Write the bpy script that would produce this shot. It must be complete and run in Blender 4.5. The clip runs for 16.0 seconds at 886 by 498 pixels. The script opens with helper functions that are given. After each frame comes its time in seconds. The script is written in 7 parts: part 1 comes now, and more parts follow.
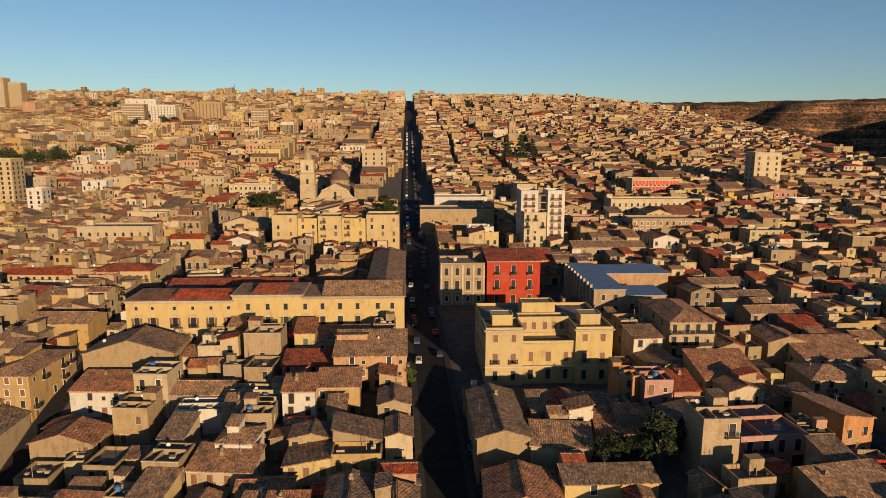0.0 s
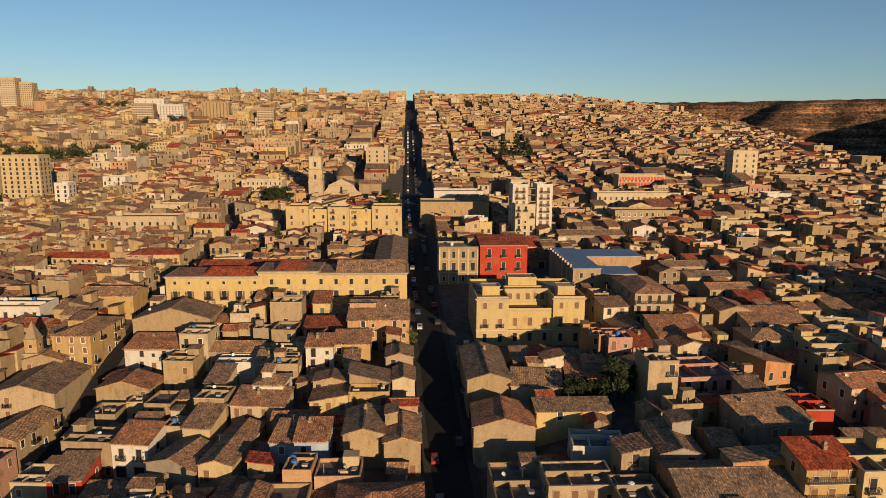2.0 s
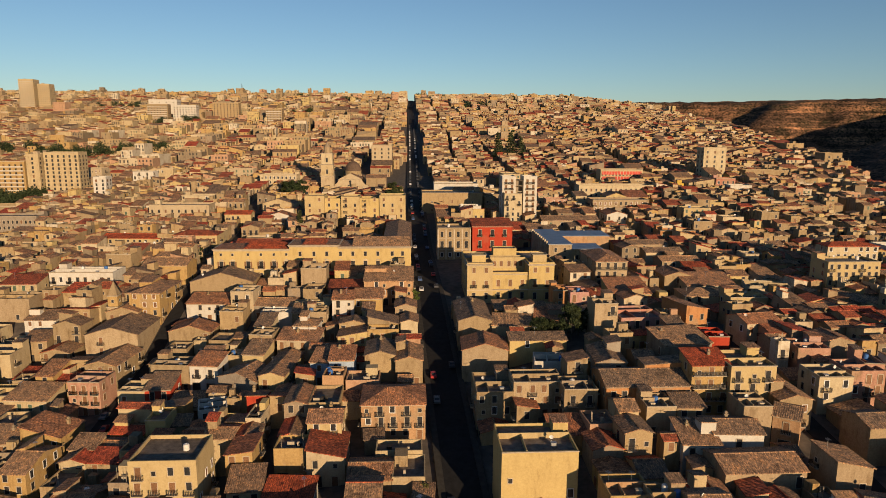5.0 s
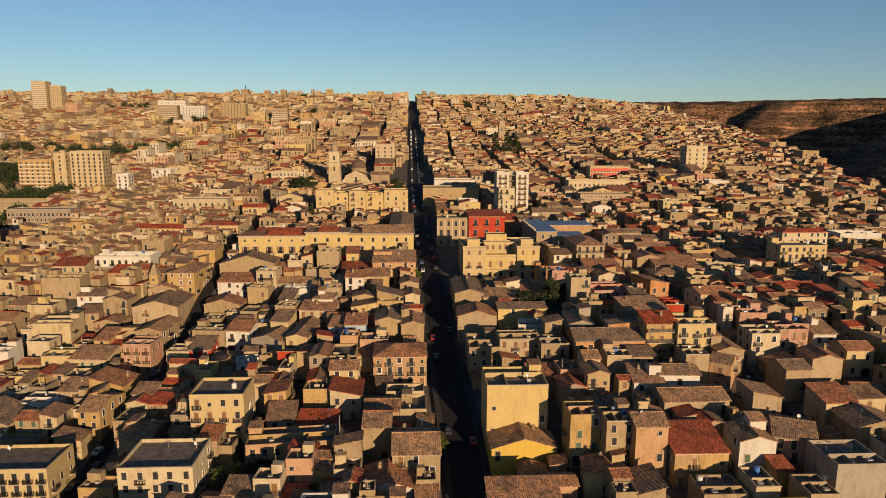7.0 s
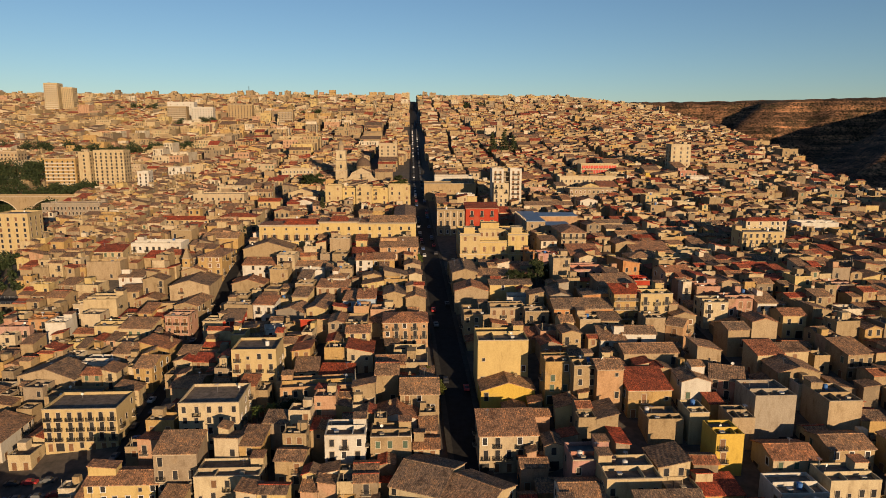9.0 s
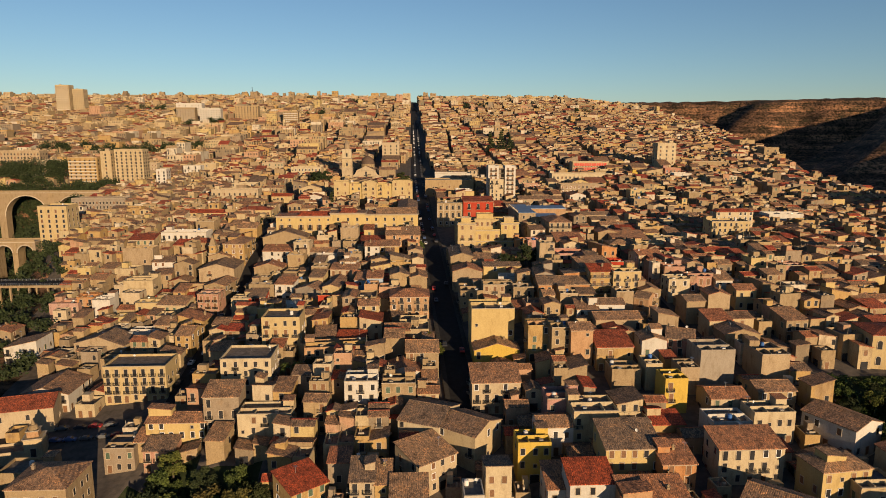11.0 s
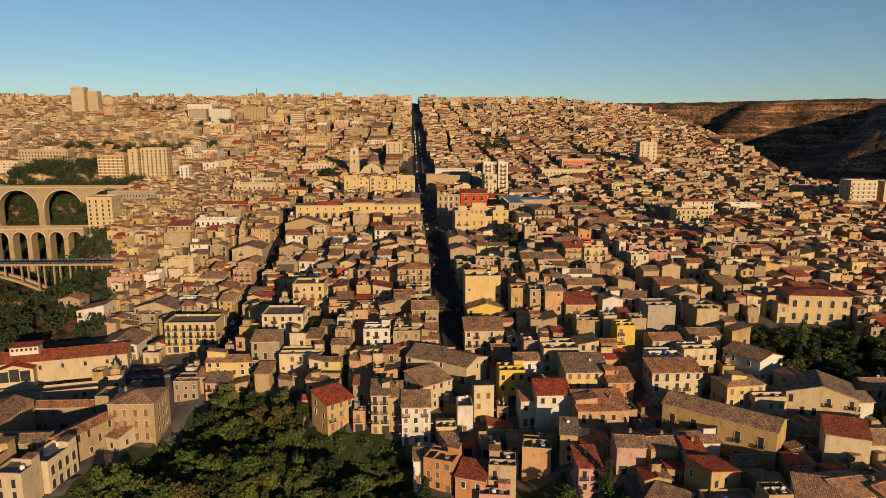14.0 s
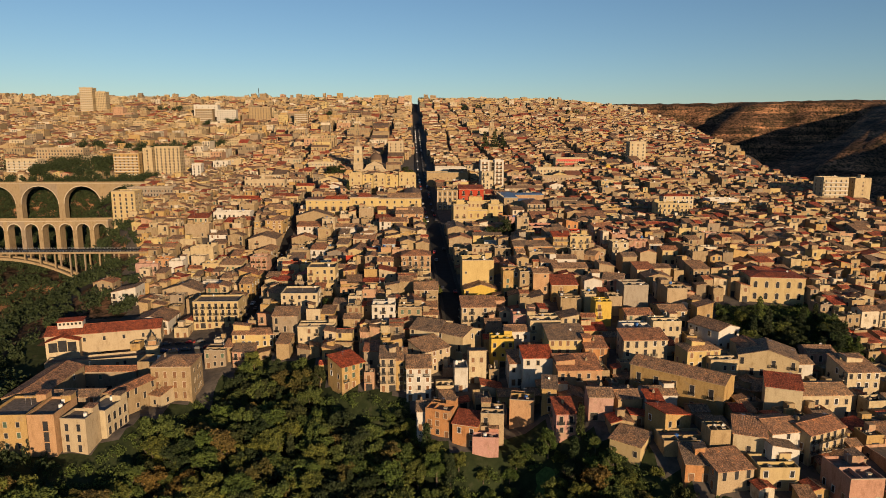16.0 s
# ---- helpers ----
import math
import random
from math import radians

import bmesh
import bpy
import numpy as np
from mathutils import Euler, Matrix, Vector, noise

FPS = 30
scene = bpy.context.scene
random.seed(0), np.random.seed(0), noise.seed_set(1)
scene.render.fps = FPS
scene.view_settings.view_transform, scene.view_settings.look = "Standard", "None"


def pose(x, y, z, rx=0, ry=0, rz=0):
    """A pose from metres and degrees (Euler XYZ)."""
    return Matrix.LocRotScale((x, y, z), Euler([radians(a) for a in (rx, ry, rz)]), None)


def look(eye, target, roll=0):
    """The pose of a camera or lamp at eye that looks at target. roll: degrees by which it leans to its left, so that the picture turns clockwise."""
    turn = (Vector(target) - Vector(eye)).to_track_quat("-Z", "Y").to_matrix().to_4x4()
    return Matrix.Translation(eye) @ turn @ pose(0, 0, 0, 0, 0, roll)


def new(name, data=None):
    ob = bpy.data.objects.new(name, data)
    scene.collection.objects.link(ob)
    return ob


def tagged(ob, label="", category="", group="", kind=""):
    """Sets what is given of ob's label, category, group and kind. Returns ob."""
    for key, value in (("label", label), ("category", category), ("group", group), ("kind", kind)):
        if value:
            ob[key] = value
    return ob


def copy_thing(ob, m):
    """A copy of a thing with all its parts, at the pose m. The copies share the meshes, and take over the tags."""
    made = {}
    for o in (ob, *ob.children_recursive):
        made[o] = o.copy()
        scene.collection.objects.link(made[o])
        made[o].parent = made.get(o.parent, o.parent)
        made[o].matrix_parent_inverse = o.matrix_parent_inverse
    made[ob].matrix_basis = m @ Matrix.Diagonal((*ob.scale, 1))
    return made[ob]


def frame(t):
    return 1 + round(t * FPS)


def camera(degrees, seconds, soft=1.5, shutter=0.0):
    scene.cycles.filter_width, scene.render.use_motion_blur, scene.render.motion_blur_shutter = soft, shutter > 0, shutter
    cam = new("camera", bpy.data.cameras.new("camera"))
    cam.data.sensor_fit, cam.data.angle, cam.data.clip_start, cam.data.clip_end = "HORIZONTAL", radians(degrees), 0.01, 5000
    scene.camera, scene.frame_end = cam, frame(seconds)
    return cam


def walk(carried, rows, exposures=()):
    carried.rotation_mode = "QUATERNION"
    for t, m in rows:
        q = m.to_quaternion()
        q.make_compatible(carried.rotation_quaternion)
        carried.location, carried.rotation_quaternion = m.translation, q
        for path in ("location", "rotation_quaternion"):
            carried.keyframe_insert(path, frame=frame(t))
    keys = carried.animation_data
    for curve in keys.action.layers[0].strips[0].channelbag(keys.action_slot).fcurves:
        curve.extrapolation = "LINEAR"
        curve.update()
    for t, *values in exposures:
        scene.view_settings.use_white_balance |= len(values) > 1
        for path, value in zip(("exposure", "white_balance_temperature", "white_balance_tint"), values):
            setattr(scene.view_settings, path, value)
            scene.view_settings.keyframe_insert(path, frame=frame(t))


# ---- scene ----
cam = camera(67.65, 16.0, soft=0.88)
walk(cam, [(0, look((-2.01, -8.69, 101.93), (3.23, 89.64, 84.47), 0.275)),
           (1, look((-2.40, -23.27, 101.77), (2.84, 75.04, 84.26), 0.326)),
           (2, look((-2.79, -38.54, 101.66), (2.44, 59.77, 84.10), 0.352)),
           (3, look((-3.19, -54.40, 101.59), (2.01, 43.90, 83.99), 0.356)),
           (4, look((-3.59, -70.80, 101.55), (1.55, 27.50, 83.91), 0.342)),
           (5, look((-4.01, -87.63, 101.52), (1.08, 10.66, 83.86), 0.314)),
           (6, look((-4.45, -104.84, 101.52), (0.57, -6.55, 83.83), 0.276)),
           (7, look((-4.91, -122.34, 101.52), (0.05, -24.04, 83.82), 0.230)),
           (8, look((-5.39, -140.05, 101.52), (-0.50, -41.75, 83.81), 0.182)),
           (9, look((-5.90, -157.90, 101.51), (-1.07, -59.60, 83.80), 0.134)),
           (10, look((-6.45, -175.81, 101.49), (-1.67, -77.51, 83.78), 0.090)),
           (11, look((-7.02, -193.70, 101.46), (-2.29, -95.39, 83.75), 0.055)),
           (12, look((-7.63, -211.49, 101.39), (-2.93, -113.18, 83.70), 0.031)),
           (13, look((-8.28, -229.11, 101.29), (-3.60, -130.79, 83.61), 0.022)),
           (14, look((-8.98, -246.47, 101.16), (-4.29, -148.15, 83.49), 0.033)),
           (15, look((-9.72, -263.51, 100.97), (-5.01, -165.19, 83.32), 0.066)),
           (16, look((-10.52, -280.13, 100.73), (-5.74, -181.81, 83.10), 0.125))],
     [(0, 0.67), (16, 0.67)])

# ---- light ----
SUN_AZ, SUN_EL = radians(157), radians(9.8)
TO_SUN = Vector((math.sin(SUN_AZ) * math.cos(SUN_EL), math.cos(SUN_AZ) * math.cos(SUN_EL), math.sin(SUN_EL)))
world = bpy.data.worlds.new("sky")
scene.world = world
world.use_nodes = True
wn = world.node_tree.nodes
sky = wn.new("ShaderNodeTexSky")
sky.sky_type, sky.sun_disc = "NISHITA", False
sky.sun_elevation, sky.sun_rotation = SUN_EL, SUN_AZ
sky.altitude, sky.air_density, sky.dust_density, sky.ozone_density = 550, 0.92, 0.22, 2.75
wn["Background"].inputs["Strength"].default_value = 0.063
world.node_tree.links.new(sky.outputs["Color"], wn["Background"].inputs["Color"])
lamp = bpy.data.lights.new("sun", "SUN")
lamp.energy, lamp.angle, lamp.color = 4.6, radians(0.5), (1.0, 0.715, 0.435)
sun = new("sun", lamp)
sun.matrix_world = look(TO_SUN * 600, (0, 0, 0))


# ---- materials ----
def material(name, rough=0.9, metal=0.0, spec=0.3):
    m = bpy.data.materials.new(name)
    m.use_nodes = True
    b = m.node_tree.nodes["Principled BSDF"]
    b.inputs["Roughness"].default_value = rough
    b.inputs["Metallic"].default_value = metal
    b.inputs["Specular IOR Level"].default_value = spec
    return m, m.node_tree.nodes, m.node_tree.links, b


def noise_node(n, l, vec, scale, detail=4.0, rough=0.6):
    t = n.new("ShaderNodeTexNoise")
    t.inputs["Scale"].default_value, t.inputs["Detail"].default_value, t.inputs["Roughness"].default_value = scale, detail, rough
    l.new(vec, t.inputs["Vector"])
    return t


def ramp_node(n, l, fac, stops, mode="LINEAR"):
    r = n.new("ShaderNodeValToRGB")
    r.color_ramp.interpolation = mode
    e = r.color_ramp.elements
    while len(e) < len(stops):
        e.new(0.5)
    for k, (p, c) in enumerate(stops):
        e[k].position, e[k].color = p, (*c, 1)
    l.new(fac, r.inputs["Fac"])
    return r


def mix_node(n, l, kind, fac, a, b):
    m = n.new("ShaderNodeMix")
    m.data_type, m.blend_type = "RGBA", kind
    for sock, v in ((m.inputs[0], fac), (m.inputs[6], a), (m.inputs[7], b)):
        if isinstance(v, (int, float)):
            sock.default_value = v
        elif isinstance(v, tuple):
            sock.default_value = (*v, 1)
        else:
            l.new(v, sock)
    return m.outputs[2]


def stretched(n, l, sx, sy, sz):
    """World position, stretched."""
    g, m = n.new("ShaderNodeNewGeometry"), n.new("ShaderNodeVectorMath")
    m.operation = "MULTIPLY"
    m.inputs[1].default_value = (sx, sy, sz)
    l.new(g.outputs["Position"], m.inputs[0])
    return g, m.outputs[0]


def bump_node(n, l, b, height, strength, dist):
    u = n.new("ShaderNodeBump")
    u.inputs["Strength"].default_value, u.inputs["Distance"].default_value = strength, dist
    l.new(height, u.inputs["Height"])
    l.new(u.outputs["Normal"], b.inputs["Normal"])


def wall_material(name, tints, island=False, worn=0.6):
    """Old plaster and limestone: a tint to each house, rain streaks, patches of bare stone."""
    m, n, l, b = material(name, 0.92, 0, 0.15)
    g, tall = stretched(n, l, 0.6, 0.6, 0.22)
    if island:
        pick = g.outputs["Random Per Island"]
    else:
        pick = n.new("ShaderNodeObjectInfo").outputs["Random"]
    step = 1.0 / len(tints)
    tint = ramp_node(n, l, pick, [(k * step, tuple(0.8 * v for v in c)) for k, c in enumerate(tints)], "CONSTANT")
    streak = noise_node(n, l, tall, 1.0, 5, 0.65)
    dirt = ramp_node(n, l, streak.outputs["Fac"], [(0.32, (0.58, 0.52, 0.46)), (0.46, (0.94, 0.92, 0.90)), (0.62, (1.05, 1.05, 1.05))])
    patch = noise_node(n, l, g.outputs["Position"], 0.16, 3, 0.55)
    bare = ramp_node(n, l, patch.outputs["Fac"], [(0.57, (0, 0, 0)), (0.64, (worn, worn, worn))])
    grain = noise_node(n, l, g.outputs["Position"], 2.6, 4, 0.7)
    c = mix_node(n, l, "MIX", bare.outputs["Color"], tint.outputs["Color"], (0.264, 0.196, 0.124))
    c = mix_node(n, l, "MULTIPLY", 0.4 + 0.55 * worn, c, dirt.outputs["Color"])
    fine = ramp_node(n, l, grain.outputs["Fac"], [(0.30, (0.70, 0.67, 0.64)), (0.70, (1.12, 1.12, 1.12))])
    c = mix_node(n, l, "MULTIPLY", 0.4 + 0.65 * worn, c, fine.outputs["Color"])
    l.new(c, b.inputs["Base Color"])
    bump_node(n, l, b, grain.outputs["Fac"], 0.35, 0.06)
    return m


def tile_material(name, tints, island=False, uv=True):
    """Clay pantiles gone brown and grey with lichen, in rows down the slope."""
    m, n, l, b = material(name, 0.9, 0, 0.2)
    g = n.new("ShaderNodeNewGeometry")
    if island:
        pick = g.outputs["Random Per Island"]
    else:
        pick = n.new("ShaderNodeObjectInfo").outputs["Random"]
    step = 1.0 / len(tints)
    tint = ramp_node(n, l, pick, [(k * step, tuple(0.8 * v for v in c)) for k, c in enumerate(tints)], "CONSTANT")
    lichen = noise_node(n, l, g.outputs["Position"], 0.35, 5, 0.7)
    worn = ramp_node(n, l, lichen.outputs["Fac"], [(0.34, (0.52, 0.50, 0.50)), (0.48, (1, 1, 1)), (0.58, (1.18, 1.08, 0.95)), (0.70, (1.6, 1.35, 1.05))])
    coord = n.new("ShaderNodeUVMap")
    # single tiles, each in its own shade: 0.22 m wide, 0.45 m long down the slope
    scale = n.new("ShaderNodeVectorMath")
    scale.operation = "MULTIPLY"
    scale.inputs[1].default_value = (1 / 0.22, 1 / 0.45, 1)
    l.new(coord.outputs["UV"], scale.inputs[0])
    cell = n.new("ShaderNodeTexVoronoi")
    cell.voronoi_dimensions = "2D"
    cell.inputs["Scale"].default_value = 1.0
    cell.inputs["Randomness"].default_value = 0.55
    l.new(scale.outputs[0], cell.inputs["Vector"])
    grey = n.new("ShaderNodeSeparateColor")
    l.new(cell.outputs["Color"], grey.inputs["Color"])
    shade = ramp_node(n, l, grey.outputs["Red"], [(0.0, (0.34, 0.31, 0.30)), (0.35, (0.78, 0.76, 0.74)), (0.7, (1.12, 1.06, 1.0)), (1.0, (2.1, 1.8, 1.45))])
    speck = noise_node(n, l, g.outputs["Position"], 1.7, 5, 0.9)
    dots = ramp_node(n, l, speck.outputs["Fac"], [(0.36, (0.34, 0.32, 0.31)), (0.48, (0.98, 0.97, 0.96)), (0.55, (1.1, 1.06, 1.0)), (0.64, (1.9, 1.65, 1.3))])
    c = mix_node(n, l, "MULTIPLY", 1.0, tint.outputs["Color"], worn.outputs["Color"])
    c = mix_node(n, l, "MULTIPLY", 0.85, c, dots.outputs["Color"])
    c = mix_node(n, l, "MULTIPLY", 0.7, c, shade.outputs["Color"])
    # the gutters between the rows of tiles
    w = n.new("ShaderNodeTexWave")
    w.inputs["Scale"].default_value = 0.7
    w.inputs["Distortion"].default_value = 3.0
    w.inputs["Detail"].default_value = 3.0
    w.inputs["Detail Scale"].default_value = 1.6
    l.new(coord.outputs["UV"], w.inputs["Vector"])
    lines = ramp_node(n, l, w.outputs["Fac"], [(0.0, (0.70, 0.70, 0.70)), (0.6, (1.08, 1.08, 1.08))])
    c = mix_node(n, l, "MULTIPLY", 0.2, c, lines.outputs["Color"])
    l.new(c, b.inputs["Base Color"])
    add = n.new("ShaderNodeMath")
    add.operation = "ADD"
    l.new(w.outputs["Fac"], add.inputs[0])
    l.new(speck.outputs["Fac"], add.inputs[1])
    bump_node(n, l, b, add.outputs[0], 0.45, 0.09)
    return m


def plain_material(name, colour, rough=0.7, metal=0.0, vary=0.25, scale=1.5, spec=0.35):
    m, n, l, b = material(name, rough, metal, spec)
    g = n.new("ShaderNodeNewGeometry")
    t = noise_node(n, l, g.outputs["Position"], scale, 4, 0.65)
    lo, hi = tuple(v * (1 - vary) for v in colour), tuple(min(1, v * (1 + vary)) for v in colour)
    r = ramp_node(n, l, t.outputs["Fac"], [(0.3, lo), (0.7, hi)])
    o = n.new("ShaderNodeObjectInfo")
    shade = ramp_node(n, l, o.outputs["Random"], [(0, (0.82, 0.82, 0.82)), (1, (1.1, 1.1, 1.1))])
    c = mix_node(n, l, "MULTIPLY", 1.0, r.outputs["Color"], shade.outputs["Color"])
    l.new(c, b.inputs["Base Color"])
    bump_node(n, l, b, t.outputs["Fac"], 0.2, 0.03)
    return m


TAN, CREAM, SAND, OCHRE = (0.380, 0.281, 0.155), (0.471, 0.375, 0.225), (0.334, 0.251, 0.147), (0.426, 0.289, 0.122)
STONE, PALE, PINK, GREYED = (0.315, 0.240, 0.145), (0.500, 0.415, 0.285), (0.435, 0.250, 0.178), (0.295, 0.236, 0.170)
WALLS = {
    "tan": wall_material("plaster_tan", [TAN, SAND, (0.357, 0.274, 0.175), (0.403, 0.312, 0.198)]),
    "stone": wall_material("limestone", [STONE, GREYED, SAND]),
    "cream": wall_material("plaster_cream", [CREAM, (0.441, 0.357, 0.236), (0.502, 0.418, 0.274)], False, 0.35),
    "yellow": wall_material("plaster_yellow", [(0.502, 0.380, 0.167), (0.471, 0.365, 0.190)], False, 0.15),
    "strong": wall_material("plaster_strong_yellow", [(0.547, 0.380, 0.076)], False, 0.15),
    "ochre": wall_material("plaster_ochre", [OCHRE, (0.441, 0.274, 0.152)]),
    "white": wall_material("whitewash", [(0.562, 0.532, 0.471), (0.532, 0.502, 0.441)], False, 0.15),
    "pink": wall_material("plaster_pink", [PINK, (0.441, 0.281, 0.228)]),
    "rose": wall_material("plaster_rose", [(0.440, 0.210, 0.150), (0.450, 0.260, 0.220)]),
    "orange": wall_material("plaster_orange", [(0.456, 0.228, 0.099)]),
    "red": wall_material("plaster_red", [(0.395, 0.053, 0.027)], False, 0.15),
    "grey": wall_material("cement_render", [(0.290, 0.247, 0.196), (0.330, 0.285, 0.225)]),
    "blue": wall_material("plaster_pale_blue", [(0.342, 0.418, 0.517)], False, 0.15),
    "mixed": wall_material("old_town_walls", [(0.56, 0.50, 0.39), (0.24, 0.19, 0.13), (0.45, 0.28, 0.18), (0.50, 0.39, 0.18), (0.48, 0.39, 0.24), TAN, SAND, CREAM, STONE, TAN, OCHRE, GREYED, CREAM, SAND, PALE, TAN, OCHRE, STONE, SAND], True),
}
ROOFS = {
    "tile": tile_material("clay_tiles", [(0.320, 0.195, 0.128), (0.250, 0.178, 0.128), (0.290, 0.192, 0.130), (0.215, 0.162, 0.124), (0.325, 0.218, 0.142), (0.330, 0.175, 0.108)]),
    "red": tile_material("new_red_tiles", [(0.31, 0.075, 0.038), (0.26, 0.078, 0.046)]),
    "mixed": tile_material("old_town_tiles", [(0.32, 0.100, 0.060), (0.230, 0.158, 0.112), (0.275, 0.178, 0.118), (0.200, 0.148, 0.112), (0.310, 0.180, 0.112), (0.31, 0.140, 0.085), (0.250, 0.168, 0.115), (0.290, 0.196, 0.130), (0.34, 0.080, 0.048)], True),
}
FLAT = plain_material("terrace_paving", (0.15, 0.122, 0.098), 0.9, 0, 0.45, 0.7, 0.2)
TAR = plain_material("grey_roofing_felt", (0.10, 0.097, 0.094), 0.8, 0, 0.4, 0.5)
TRIM = plain_material("pale_stone_trim", (0.36, 0.30, 0.22), 0.85, 0, 0.2, 1.0, 0.2)
GLASS = plain_material("dark_window_glass", (0.030, 0.030, 0.032), 0.18, 0, 0.3, 0.6, 0.5)
SHUTTER = plain_material("brown_shutters", (0.15, 0.075, 0.035), 0.7, 0, 0.3, 3.0)
GREEN = plain_material("green_shutters", (0.055, 0.085, 0.055), 0.65, 0, 0.3, 3.0)
WHITE = plain_material("white_paint", (0.55, 0.53, 0.50), 0.6, 0, 0.12, 2.0)
IRON = plain_material("dark_iron", (0.045, 0.042, 0.04), 0.5, 0.6, 0.3, 3.0)
STEEL = plain_material("galvanised_steel", (0.42, 0.42, 0.42), 0.45, 0.9, 0.2, 3.0)
# both darker than the real surfaces: the street's deep shade is put into the colour
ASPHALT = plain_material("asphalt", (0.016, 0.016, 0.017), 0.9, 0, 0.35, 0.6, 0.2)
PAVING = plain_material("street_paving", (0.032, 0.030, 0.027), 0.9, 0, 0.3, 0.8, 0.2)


# ---- the lie of the land ----
def smooth(a, b, v):
    u = np.clip((v - a) / (b - a), 0.0, 1.0)
    return u * u * (3 - 2 * u)


def street_x(y):
    """The centre line of the long street."""
    return np.interp(y, (-60, 24, 115, 231, 420), (11, 8.5, 5, 2, 0))


def street_z(y):
    return np.interp(y, (-400, -160, -90, -40, 0, 50, 100, 150, 240, 290, 412, 687, 952, 1250, 1520, 1800, 2600),
                     (-50, -22, -6, 6, 15, 24, 31.5, 38.5, 43, 48, 56, 84, 113, 145, 170, 176, 186))


# rim of the plateau across the gorge, from far to behind the viewer
# its unseen near part is added to cast shade into the gorge
RIM = ((300, 2700), (690, 1980), (1170, 1664), (1330, 1560), (1190, 1240), (1060, 900), (1000, 550), (980, 0), (1000, -900))


def rim_distance(x, y):
    """Metres to the rim; positive towards the gorge."""
    best = np.full(np.shape(x), 1e9)
    sign = np.ones(np.shape(x))
    for (ax, ay), (bx, by) in zip(RIM, RIM[1:]):
        dx, dy = bx - ax, by - ay
        k = np.clip(((x - ax) * dx + (y - ay) * dy) / (dx * dx + dy * dy), 0, 1)
        d = np.hypot(x - ax - k * dx, y - ay - k * dy)
        side = np.sign((x - ax) * dy - (y - ay) * dx)
        sign = np.where(d < best - 1e-6, side, sign)
        best = np.minimum(best, d)
    return best * sign


def town_edge(y):
    """Eastern end of the town, above the gorge."""
    return np.interp(y, (-300, 0, 150, 261, 300, 350, 500, 650, 800, 1013, 1250, 1700, 2600), (230, 300, 355, 352, 336, 332, 390, 414, 455, 523, 568, 625, 420))


def south_end(x):
    """Where the houses end above the garden."""
    return np.interp(x, (-330, -200, -150, -125, -112, -107, -95, -91, -86, -72, -50, -41, -12, -5, 11, 27, 39, 50, 65, 68, 100, 200, 400), (40, 20, -20, -82, -76, -50, -41, -30, -5, -12, -20, -41, -52, -74, -84, -79, -80, -93, -110, -122, -135, -140, -140))


def west_end(y):
    return np.interp(y, (-200, -20, 20, 100, 131, 190, 290, 360, 405, 412, 430, 3000), (-60, -150, -140, -172, -178, -214, -252, -262, -266, -300, -1500, -1700))


